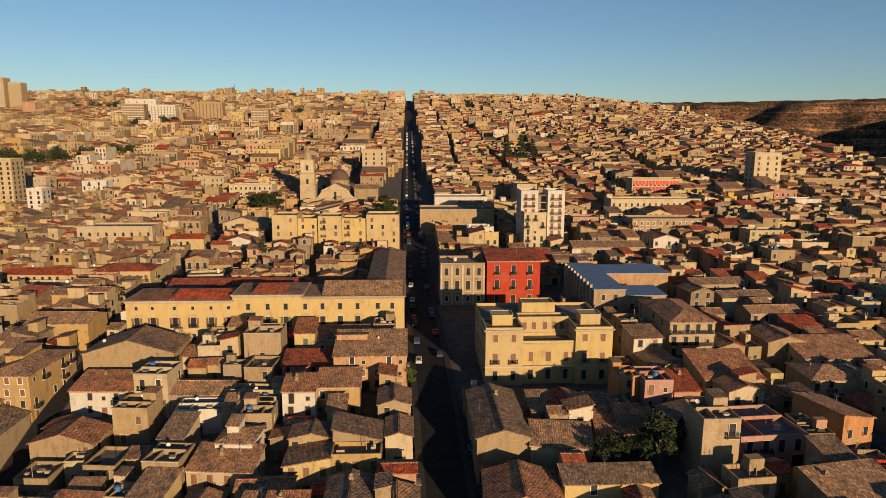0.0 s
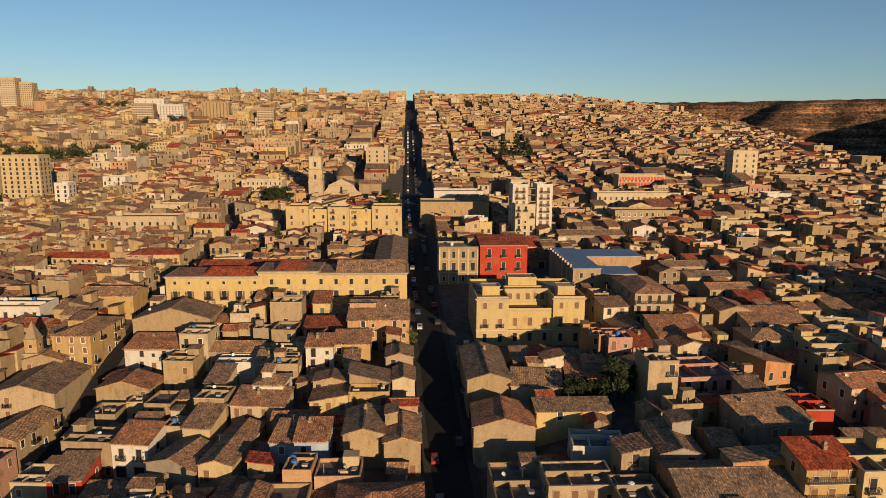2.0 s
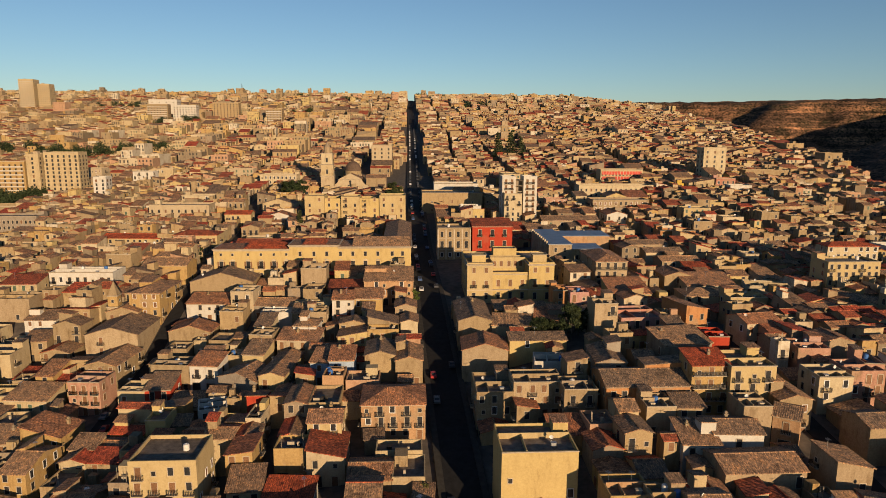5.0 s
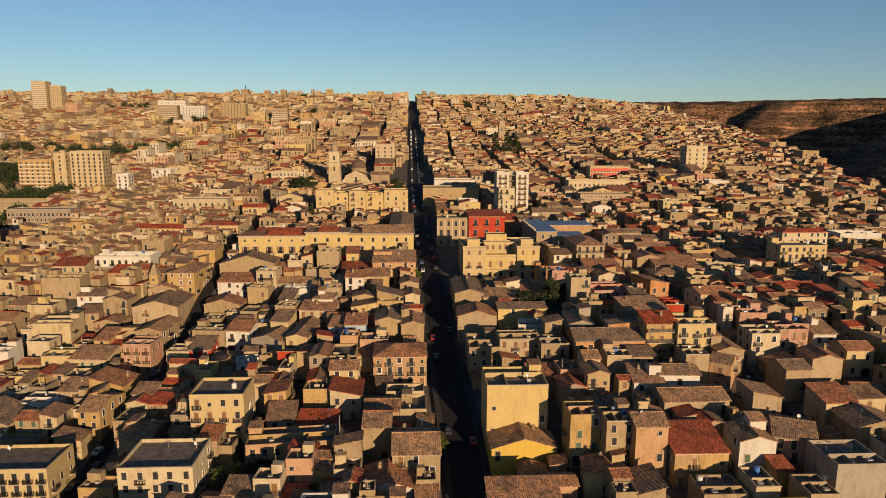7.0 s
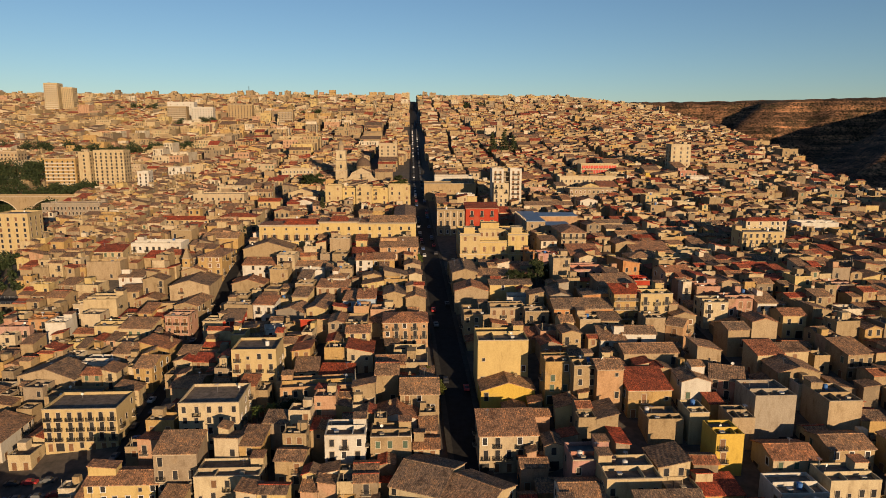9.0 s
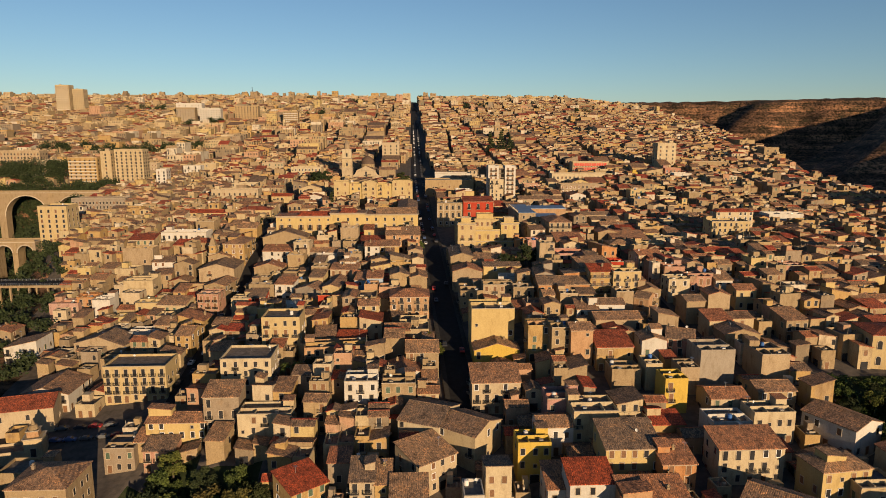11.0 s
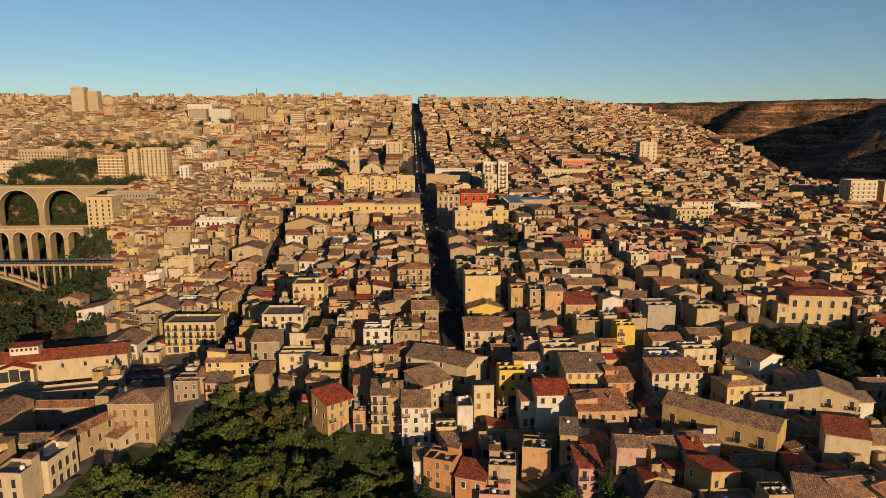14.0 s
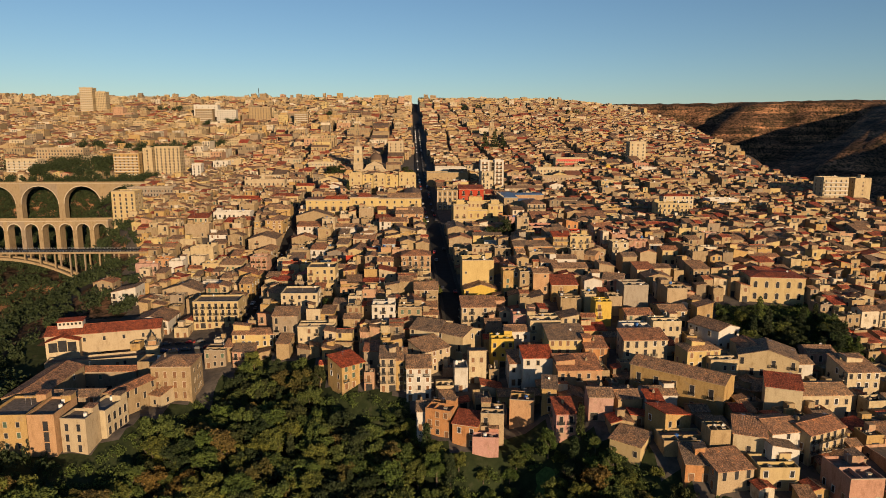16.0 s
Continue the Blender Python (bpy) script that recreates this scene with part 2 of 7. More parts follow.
def ground(x, y):
    """Height of the ground."""
    x, y = np.asarray(x, float), np.asarray(y, float)
    base = street_z(y)
    west = smooth(0, 130, -x)
    low = base - 15 * west * smooth(-70, 0, y) * (1 - smooth(110, 190, y)) - 7 * smooth(30, 260, -x) * smooth(150, 300, y) * (1 - smooth(700, 1200, y))
    # the ravine in the west under the bridges
    rim = np.interp(y, (-300, -40, 0, 60, 131, 190, 290, 360), (-150, -165, -186, -192, -180, -197, -258, -268))
    cut = smooth(0, 55, rim - x) * (1 - smooth(560, 700, -x)) * (1 - smooth(372, 412, y))
    low = low - cut * np.clip(low - np.interp(y, (-100, 100, 165, 200, 360), (-28, -12, 5, 6, 6)), 0, None)
    # higher ground east of the street
    low = low + 9 * smooth(60, 230, x) * smooth(200, 380, y) * (1 - smooth(650, 1000, y))
    low = low + 7 * smooth(15, 50, x) * (1 - smooth(150, 260, x)) * (1 - smooth(90, 150, y))
    low = low + 10 * smooth(0, 45, x) * (1 - smooth(150, 260, x)) * (1 - smooth(-112, -45, y))
    low = low - 2.6 * smooth(55, 105, -x) * (1 - smooth(-30, 5, y))
    # level across the long street
    low = base + (low - base) * smooth(8, 22, np.abs(x - street_x(y)))
    # the garden lies below the town's last wall
    low = low - 12 * smooth(0, 15, south_end(x) - y) * smooth(-112, -95, x) * (1 - smooth(70, 100, x))
    low = np.maximum(low, -32)
    # unseen hill added west of the school, only to keep the ravine in shade
    low = low + 106 * np.exp(-(((x + 268) / 68) ** 2 + ((y + 100) / 76) ** 2))
    # the town's back falls off east of its ridge
    low = low - 22 * smooth(330, 640, x) * smooth(700, 1300, y)
    over = x - town_edge(y)
    gorge = -20 + 40 * smooth(300, 1500, y)
    low = low + (gorge - low) * smooth(-6, 110, over)
    d = rim_distance(x, y)
    along = 0.835 * x - 0.55 * y + 0.30 * d
    spur = 52 * np.sin(d * 0.003 + (x - y) * 0.0125) + 46 * np.abs(np.sin((x - y) * 0.0135 + d * 0.006)) + 12 * np.sin((x - y) * 0.09 + d * 0.02)
    rise = 1 - smooth(-25, 400, d + spur * smooth(-20, 160, d))
    top = 190 - 34 * (1 - smooth(700, 1450, y)) + 6 * np.sin(x * 0.004) * np.sin(y * 0.003 + 1)
    top = top - 24 * smooth(-380, 0, d) * (1 - smooth(1450, 1650, y))
    steep = rise ** 0.8
    out = low + (top - low) * np.where(d < 430, steep, 0)
    # gullies down the far side of the gorge
    for place, wide, deep in ((38, 50, 48), (-138, 42, 36), (-262, 46, 42), (-345, 36, 30), (190, 50, 30)):
        out = out - deep * np.clip(1 - np.abs(along - place) / wide, 0, 1) * smooth(5, 90, d) * (1 - smooth(260, 400, d)) * (y > 1150)
    return out



TABLE = ground(*np.meshgrid(np.arange(-1400, 904, 3.0), np.arange(-200, 1804, 3.0))).tolist()


def height(x, y):
    """Height of the ground in the town, from a table."""
    i, j = (x + 1400) / 3, (y + 200) / 3
    a, b = int(i), int(j)
    if not (0 <= a < 766 and 0 <= b < 666):
        return float(ground(x, y))
    i, j = i - a, j - b
    r, s = TABLE[b], TABLE[b + 1]
    return (r[a] * (1 - i) + r[a + 1] * i) * (1 - j) + (s[a] * (1 - i) + s[a + 1] * i) * j


def part(name, verts, faces, mat, parent=None, label="", uv=False, slots=None):
    """One mesh object under a thing."""
    me = bpy.data.meshes.new(name)
    me.from_pydata(verts, [], faces)
    for one in (mat if isinstance(mat, (list, tuple)) else [mat]):
        me.materials.append(one)
    if slots is not None:
        me.polygons.foreach_set("material_index", slots)
    if uv:
        slope_uv(me)
    ob = new(name, me)
    if parent is not None:
        ob.parent = parent
    if label:
        tagged(ob, label)
    return ob


def slope_uv(me):
    """UV in metres: u along the eaves, v down the slope."""
    layer = me.uv_layers.new(name="UVMap")
    loops, polys = len(me.loops), len(me.polygons)
    co, idx = np.empty(len(me.vertices) * 3), np.empty(loops, int)
    nor, tot = np.empty(polys * 3), np.empty(polys, int)
    me.vertices.foreach_get("co", co)
    me.loops.foreach_get("vertex_index", idx)
    me.polygons.foreach_get("normal", nor)
    me.polygons.foreach_get("loop_total", tot)
    p, nor = co.reshape(-1, 3)[idx], np.repeat(nor.reshape(-1, 3), tot, 0)
    flat = np.hypot(nor[:, 0], nor[:, 1])
    ex, ey = np.where(flat > 1e-3, -nor[:, 1], 1) / np.maximum(flat, 1e-3), np.where(flat > 1e-3, nor[:, 0], 0) / np.maximum(flat, 1e-3)
    ex, ey = np.where(flat > 1e-3, ex, 1), np.where(flat > 1e-3, ey, 0)
    u = p[:, 0] * ex + p[:, 1] * ey
    v = -p[:, 0] * ey + p[:, 1] * ex
    layer.data.foreach_set("uv", np.stack([u, v], 1).ravel())


BOX_F = [(0, 3, 2, 1), (4, 5, 6, 7), (0, 1, 5, 4), (1, 2, 6, 5), (2, 3, 7, 6), (3, 0, 4, 7)]


class Shape:
    """Vertices and faces collected piece by piece."""

    def __init__(self):
        self.v, self.f, self.m = [], [], []

    def add(self, verts, faces, m=0):
        k = len(self.v)
        self.v += verts
        self.f += [tuple(i + k for i in f) for f in faces]
        self.m += [m] * len(faces)
        return self

    def box(self, x0, x1, y0, y1, z0, z1, m=0):
        return self.add([(x0, y0, z0), (x1, y0, z0), (x1, y1, z0), (x0, y1, z0), (x0, y0, z1), (x1, y0, z1), (x1, y1, z1), (x0, y1, z1)], BOX_F, m)

    def slab(self, quad, t=0.2, m=0):
        """A roof plane with thickness."""
        return self.add([tuple(p) for p in quad] + [(p[0], p[1], p[2] - t) for p in quad],
                        [(0, 1, 2, 3), (7, 6, 5, 4), (0, 4, 5, 1), (1, 5, 6, 2), (2, 6, 7, 3), (3, 7, 4, 0)], m)

    def tube(self, cx, cy, z0, z1, r0, r1, n=8, m=0):
        a = [2 * math.pi * k / n for k in range(n)]
        v = [(cx + r0 * math.cos(t), cy + r0 * math.sin(t), z0) for t in a] + [(cx + r1 * math.cos(t), cy + r1 * math.sin(t), z1) for t in a]
        f = [(k, (k + 1) % n, n + (k + 1) % n, n + k) for k in range(n)] + [tuple(range(2 * n - 1, n - 1, -1))[::-1], tuple(range(n))[::-1]]
        return self.add(v, f, m)

    def ob(self, name, mat, parent=None, label="", uv=False):
        return part(name, self.v, self.f, mat, parent, label, uv, self.m if isinstance(mat, (list, tuple)) else None)


# ---- ground ----
def spread(lo, fine_lo, fine_hi, hi, step, grow=1.12):
    mid = list(np.arange(fine_lo, fine_hi + step, step))
    s = step
    while mid[-1] < hi:
        s = min(s * grow, 160)
        mid.append(mid[-1] + s)
    s, low = step, []
    at = fine_lo
    while at > lo:
        s = min(s * grow, 160)
        at -= s
        low.append(at)
    return np.array(low[::-1] + mid)


def build_ground():
    xs, ys = spread(-4600, -330, 420, 4600, 6.5, 1.022), spread(-1500, -170, 420, 4700, 6.0, 1.022)
    gx, gy = np.meshgrid(xs, ys)
    gz = ground(gx, gy)
    wild = (gx > town_edge(gy) + 4) | (gy < south_end(gx) + 7) | (gy > 1900) | (gx < west_end(gy))
    rough = np.sin(gx * 0.11 + np.sin(gy * 0.07)) * np.sin(gy * 0.13 + gx * 0.02) + 0.6 * np.sin(gx * 0.31 + gy * 0.23)
    gz = gz + np.where(wild, 1.3, 0.0) * rough * smooth(0, 60, np.abs(gx - town_edge(gy)))
    # the bed of the long street
    bed = (np.abs(gx - street_x(gy)) < 12.5) & (gy > -18) & (gy < 1555)
    gz = np.where(bed, np.minimum(gz, ground(street_x(gy), gy) - 0.3), gz)
    ny, nx = gx.shape
    k = np.arange(ny * nx).reshape(ny, nx)
    quads = np.stack([k[:-1, :-1], k[:-1, 1:], k[1:, 1:], k[1:, :-1]], -1).reshape(-1, 4)
    slots = (wild[:-1, :-1] & wild[1:, 1:]).ravel().astype(int)
    m1, n, l, b = material("town_ground", 0.95, 0, 0.2)
    g = n.new("ShaderNodeNewGeometry")
    t = noise_node(n, l, g.outputs["Position"], 0.4, 5, 0.6)
    r = ramp_node(n, l, t.outputs["Fac"], [(0.3, (0.055, 0.049, 0.043)), (0.7, (0.12, 0.10, 0.083))])
    l.new(r.outputs["Color"], b.inputs["Base Color"])
    m2, n, l, b = material("gorge_scrub", 0.95, 0, 0.15)
    g = n.new("ShaderNodeNewGeometry")
    big = noise_node(n, l, g.outputs["Position"], 0.02, 6, 0.65)
    small = noise_node(n, l, g.outputs["Position"], 0.16, 5, 0.75)
    _, lay = stretched(n, l, 0.004, 0.004, 0.11)
    strata = noise_node(n, l, lay, 1.0, 4, 0.6)
    earth = ramp_node(n, l, big.outputs["Fac"], [(0.32, (0.034, 0.030, 0.017)), (0.46, (0.085, 0.052, 0.032)), (0.62, (0.165, 0.092, 0.056))])
    bush = ramp_node(n, l, small.outputs["Fac"], [(0.42, (0.16, 0.19, 0.10)), (0.52, (1, 1, 1)), (0.68, (1.7, 1.55, 1.35))])
    rock = ramp_node(n, l, strata.outputs["Fac"], [(0.36, (0.55, 0.55, 0.55)), (0.5, (1, 1, 1)), (0.62, (2.3, 2.05, 1.75))])
    c = mix_node(n, l, "MULTIPLY", 1.0, earth.outputs["Color"], bush.outputs["Color"])
    c = mix_node(n, l, "MULTIPLY", 1.0, c, rock.outputs["Color"])
    l.new(c, b.inputs["Base Color"])
    bump_node(n, l, b, small.outputs["Fac"], 0.5, 3.0)
    m3, n, l, b = material("garden_grass", 0.95, 0, 0.15)
    g = n.new("ShaderNodeNewGeometry")
    t = noise_node(n, l, g.outputs["Position"], 0.3, 6, 0.7)
    r = ramp_node(n, l, t.outputs["Fac"], [(0.3, (0.014, 0.021, 0.008)), (0.55, (0.028, 0.038, 0.014)), (0.75, (0.06, 0.055, 0.032))])
    l.new(r.outputs["Color"], b.inputs["Base Color"])
    garden = ((gx > 119) & (gx < 168) & (gy > -43) & (gy < 2)) | (gx > -190) & (gx < 95) & (gy > -260) & (gy < south_end(gx) + 7)
    slots = np.where(((slots == 1) | (gx > 100)[:-1, :-1].ravel()) & garden[:-1, :-1].ravel(), 2, slots)
    ob = part("ground", np.stack([gx, gy, gz], -1).reshape(-1, 3).tolist(), quads.tolist(), [m1, m2, m3], None, "", False, slots)
    ob.data.polygons.foreach_set("use_smooth", [True] * len(ob.data.polygons))
    tagged(ob, "dusty town ground falling into scrub and limestone gorge", "ground", "", "structure")


def build_street():
    ys = np.arange(-24, 1561, 8.0)
    xs, zs = street_x(ys), ground(street_x(ys), ys)
    road, walks, kerbs = Shape(), (Shape(), Shape()), (Shape(), Shape())
    for (x0, y0, z0), (x1, y1, z1) in zip(zip(xs, ys, zs), zip(xs[1:], ys[1:], zs[1:])):
        road.add([(x0 - 4, y0, z0 + 0.45), (x0 + 4, y0, z0 + 0.45), (x1 + 4, y1, z1 + 0.45), (x1 - 4, y1, z1 + 0.45)], [(0, 1, 2, 3)])
        for side, w, k in ((-1, walks[0], kerbs[0]), (1, walks[1], kerbs[1])):
            a, b = sorted((4.12 * side, 5.6 * side))
            w.add([(x0 + a, y0, z0 + 0.59), (x0 + b, y0, z0 + 0.59), (x1 + b, y1, z1 + 0.59), (x1 + a, y1, z1 + 0.59)], [(0, 1, 2, 3)])
            a, b = sorted((4.0 * side, 4.12 * side))
            k.add([(x0 + a, y0, z0 - 0.1), (x0 + b, y0, z0 - 0.1), (x1 + b, y1, z1 - 0.1), (x1 + a, y1, z1 - 0.1),
                   (x0 + a, y0, z0 + 0.60), (x0 + b, y0, z0 + 0.60), (x1 + b, y1, z1 + 0.60), (x1 + a, y1, z1 + 0.60)], BOX_F)
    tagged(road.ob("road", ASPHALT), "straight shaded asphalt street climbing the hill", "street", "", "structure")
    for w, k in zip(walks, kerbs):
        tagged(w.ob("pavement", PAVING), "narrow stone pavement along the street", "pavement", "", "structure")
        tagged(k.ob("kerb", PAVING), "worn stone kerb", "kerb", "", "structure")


# ---- windows, doors and balconies shared by the houses ----
def window_shape(w, h, leaf="", sill=True):
    """Stone surround, reveal and two leaves in one skin."""
    s, f, o, b = Shape(), 0.14, -0.10, -0.03
    z0 = -0.14 if sill else 0.0
    s.add([(-w / 2 - f, o, z0), (w / 2 + f, o, z0), (w / 2 + f, o, h + f), (-w / 2 - f, o, h + f),
           (-w / 2, o, 0.02), (w / 2, o, 0.02), (w / 2, o, h), (-w / 2, o, h),
           (-w / 2, b, 0.02), (w / 2, b, 0.02), (w / 2, b, h), (-w / 2, b, h),
           (-w / 2 - f, 0.03, z0), (w / 2 + f, 0.03, z0), (w / 2 + f, 0.03, h + f), (-w / 2 - f, 0.03, h + f),
           (0, b - 0.03, 0.02), (0, b - 0.03, h)],
          [(0, 1, 5, 4), (1, 2, 6, 5), (2, 3, 7, 6), (3, 0, 4, 7), (4, 5, 9, 16, 8), (5, 6, 10, 9), (6, 7, 11, 17, 10), (7, 4, 8, 11),
           (1, 0, 12, 13), (2, 1, 13, 14), (3, 2, 14, 15), (0, 3, 15, 12)])
    s.f += [(8, 16, 17, 11), (16, 9, 10, 17)]
    s.m += [1, 1]
    return s


def mesh_of(shape, name, mats):
    me = bpy.data.meshes.new(name)
    me.from_pydata(shape.v, [], shape.f)
    for m in mats:
        me.materials.append(m)
    me.polygons.foreach_set("material_index", shape.m)
    return me


def balcony_slab(w):
    """A stone slab that thins towards its edge."""
    s = Shape()
    v = [(-w / 2, -0.95, -0.12), (w / 2, -0.95, -0.12), (w / 2, 0, -0.42), (-w / 2, 0, -0.42), (-w / 2, -0.95, 0), (w / 2, -0.95, 0), (w / 2, 0, 0), (-w / 2, 0, 0)]
    return s.add(v, BOX_F)


def railing_mesh(w):
    """Iron bars between two rails, round three sides."""
    path, k = [], max(4, int(w / 0.16))
    path += [(-w / 2 + 0.03, -0.90 * j / 7) for j in range(7)]
    path += [(-w / 2 + 0.03 + (w - 0.06) * j / k, -0.90) for j in range(k + 1)]
    path += [(w / 2 - 0.03, -0.90 + 0.90 * j / 7) for j in range(1, 8)]
    bm = bmesh.new()
    rows = [[bm.verts.new((x, y, z)) for x, y in path] for z in (0.06, 0.12, 0.94, 1.02)]
    for j in range(len(path) - 1):
        for lo, hi in ((0, 1), (2, 3)):
            bm.faces.new((rows[lo][j], rows[lo][j + 1], rows[hi][j + 1], rows[hi][j]))
        if j % 2 == 0:
            bm.faces.new((rows[1][j], rows[1][j + 1], rows[2][j + 1], rows[2][j]))
    bmesh.ops.solidify(bm, geom=bm.faces[:], thickness=0.03)
    me = bpy.data.meshes.new("railing")
    bm.to_mesh(me)
    bm.free()
    me.materials.append(IRON)
    return me


def round_window(w, h):
    """A round-headed window: stone surround, reveal and dark glass."""
    s, n, f, o, b = Shape(), 8, 0.22, -0.12, -0.03
    ring = lambda r, y: [(-r, y, -0.05 if r > w / 2 else 0.0)] + [(-r * math.cos(math.pi * k / n), y, h - w / 2 + r * math.sin(math.pi * k / n)) for k in range(n + 1)] + [(r, y, -0.05 if r > w / 2 else 0.0)]
    loops = [ring(w / 2 + f, 0.03), ring(w / 2 + f, o), ring(w / 2, o), ring(w / 2, b)]
    m = n + 3
    faces = [(a * m + k, a * m + (k + 1) % m, (a + 1) * m + (k + 1) % m, (a + 1) * m + k) for a in range(3) for k in range(m)]
    s.add([p for q in loops for p in q], faces)
    s.f.append(tuple(range(3 * m, 4 * m))[::-1])
    s.m.append(1)
    return s


WIN = {
    "round": mesh_of(round_window(1.5, 2.9), "window", [TRIM, GLASS]),
    "shut": mesh_of(window_shape(1.15, 1.9, ""), "window", [TRIM, SHUTTER]),
    "green": mesh_of(window_shape(1.15, 1.9, ""), "window", [TRIM, GREEN]),
    "glass": mesh_of(window_shape(1.15, 1.9, ""), "window", [WHITE, GLASS]),
    "dark": mesh_of(window_shape(1.1, 1.8, ""), "window", [TRIM, GLASS]),
    "open": mesh_of(window_shape(1.1, 1.7, ""), "window", [WHITE, SHUTTER]),
    "arch": mesh_of(window_shape(1.5, 3.2, "", False), "french_window", [TRIM, GLASS]),
    "small": mesh_of(window_shape(0.85, 1.0, ""), "window", [TRIM, GLASS]),
    "tall": mesh_of(window_shape(1.2, 2.5, "", False), "french_window", [TRIM, GLASS]),
    "tallshut": mesh_of(window_shape(1.2, 2.5, "", False), "french_window", [TRIM, SHUTTER]),
    "door": mesh_of(window_shape(1.3, 2.4, "", False), "door", [TRIM, SHUTTER]),
    "garage": mesh_of(window_shape(2.4, 2.6, "", False), "garage_door", [TRIM, IRON]),
}
BALCONY = {1: (mesh_of(balcony_slab(2.2), "balcony", [TRIM]), railing_mesh(2.2)), 2: (mesh_of(balcony_slab(5.0), "balcony", [TRIM]), railing_mesh(5.0))}


def balcony(parent, m, size=1):
    slab = new("balcony", BALCONY[size][0])
    slab.parent, slab.matrix_basis = parent, m
    new("railing", BALCONY[size][1]).parent = slab
    return slab


def chimney_mesh():
    bm = bmesh.new()
    rings = [(0.35, -1.2), (0.35, 1.0), (0.48, 1.02), (0.48, 1.18), (0.22, 1.2), (0.22, 1.5), (0.42, 1.52), (0.05, 1.85)]
    rows = [[bm.verts.new((sx * r, sy * r, z)) for sx, sy in ((-1, -1), (1, -1), (1, 1), (-1, 1))] for r, z in rings]
    for a, b in zip(rows, rows[1:]):
        for k in range(4):
            bm.faces.new((a[k], a[(k + 1) % 4], b[(k + 1) % 4], b[k]))
    bm.faces.new(rows[-1])
    me = bpy.data.meshes.new("chimney")
    bm.to_mesh(me)
    bm.free()
    me.materials.append(WALLS["stone"])
    return me


CHIMNEY = chimney_mesh()


# ---- houses ----
def shell(w, d, h, base, roof, pitch=0.30):
    """Walls and roof of one house. The front stands on y = 0 and looks to -y; the eaves are at z = h."""
    walls, top, a = Shape(), Shape(), w / 2
    lo, o = -base, 0.35
    if roof == "flat":
        p, t = h + 0.9, 0.28
        v = [(-a, 0, lo), (a, 0, lo), (a, d, lo), (-a, d, lo), (-a, 0, p), (a, 0, p), (a, d, p), (-a, d, p),
             (-a + t, t, p), (a - t, t, p), (a - t, d - t, p), (-a + t, d - t, p), (-a + t, t, h), (a - t, t, h), (a - t, d - t, h), (-a + t, d - t, h)]
        f = [(0, 1, 5, 4), (1, 2, 6, 5), (2, 3, 7, 6), (3, 0, 4, 7), (4, 5, 9, 8), (5, 6, 10, 9), (6, 7, 11, 10), (7, 4, 8, 11),
             (8, 9, 13, 12), (9, 10, 14, 13), (10, 11, 15, 14), (11, 8, 12, 15)]
        walls.add(v, f)
        top.slab([(-a + t, t, h + 0.03), (a - t, t, h + 0.03), (a - t, d - t, h + 0.03), (-a + t, d - t, h + 0.03)], 0.2)
        return walls, top
    if roof == "gx":
        r = h + d / 2 * pitch
        walls.add([(-a, 0, lo), (a, 0, lo), (a, d, lo), (-a, d, lo), (-a, 0, h), (a, 0, h), (a, d, h), (-a, d, h), (-a, d / 2, r), (a, d / 2, r)],
                  [(0, 1, 5, 4), (1, 2, 6, 9, 5), (2, 3, 7, 6), (3, 0, 4, 8, 7)])
        e = h - o * pitch + 0.18
        top.slab([(-a - o, -o, e), (a + o, -o, e), (a + o, d / 2, r + 0.18), (-a - o, d / 2, r + 0.18)])
        top.slab([(-a - o, d / 2, r + 0.18), (a + o, d / 2, r + 0.18), (a + o, d + o, e), (-a - o, d + o, e)])
        top.box(-a - o, a + o, d / 2 - 0.16, d / 2 + 0.16, r + 0.12, r + 0.30)
    elif roof == "gy":
        r = h + a * pitch
        walls.add([(-a, 0, lo), (a, 0, lo), (a, d, lo), (-a, d, lo), (-a, 0, h), (a, 0, h), (a, d, h), (-a, d, h), (0, 0, r), (0, d, r)],
                  [(0, 1, 5, 8, 4), (1, 2, 6, 5), (2, 3, 7, 9, 6), (3, 0, 4, 7)])
        e = h - o * pitch + 0.18
        top.slab([(-a - o, d + o, e), (-a - o, -o, e), (0, -o, r + 0.18), (0, d + o, r + 0.18)])
        top.slab([(0, d + o, r + 0.18), (0, -o, r + 0.18), (a + o, -o, e), (a + o, d + o, e)])
        top.box(-0.16, 0.16, -o, d + o, r + 0.12, r + 0.30)
    elif roof == "hip":
        k = min(w, d) / 2
        r = h + k * pitch
        e = h + 0.12
        walls.add([(-a, 0, lo), (a, 0, lo), (a, d, lo), (-a, d, lo), (-a, 0, h), (a, 0, h), (a, d, h), (-a, d, h)],
                  [(0, 1, 5, 4), (1, 2, 6, 5), (2, 3, 7, 6), (3, 0, 4, 7), (4, 5, 6, 7)])
        q = [(-a - o, -o, e), (a + o, -o, e), (a + o, d + o, e), (-a - o, d + o, e)]
        u, v = ((-a + k, d / 2, r + 0.2), (a - k, d / 2, r + 0.2)) if w >= d else ((0, k, r + 0.2), (0, d - k, r + 0.2))
        c = [tuple(p[:2]) + (p[2] - 0.2,) for p in q]
        faces = [(0, 1, 5, 4), (1, 2, 5), (2, 3, 4, 5), (3, 0, 4)] if w >= d else [(0, 1, 4), (1, 2, 5, 4), (2, 3, 5), (3, 0, 4, 5)]
        top.add(q + [u, v], faces)
        top.add(q + c, [(1, 0, 4, 5), (2, 1, 5, 6), (3, 2, 6, 7), (0, 3, 7, 4), (4, 7, 6, 5)])
    else:
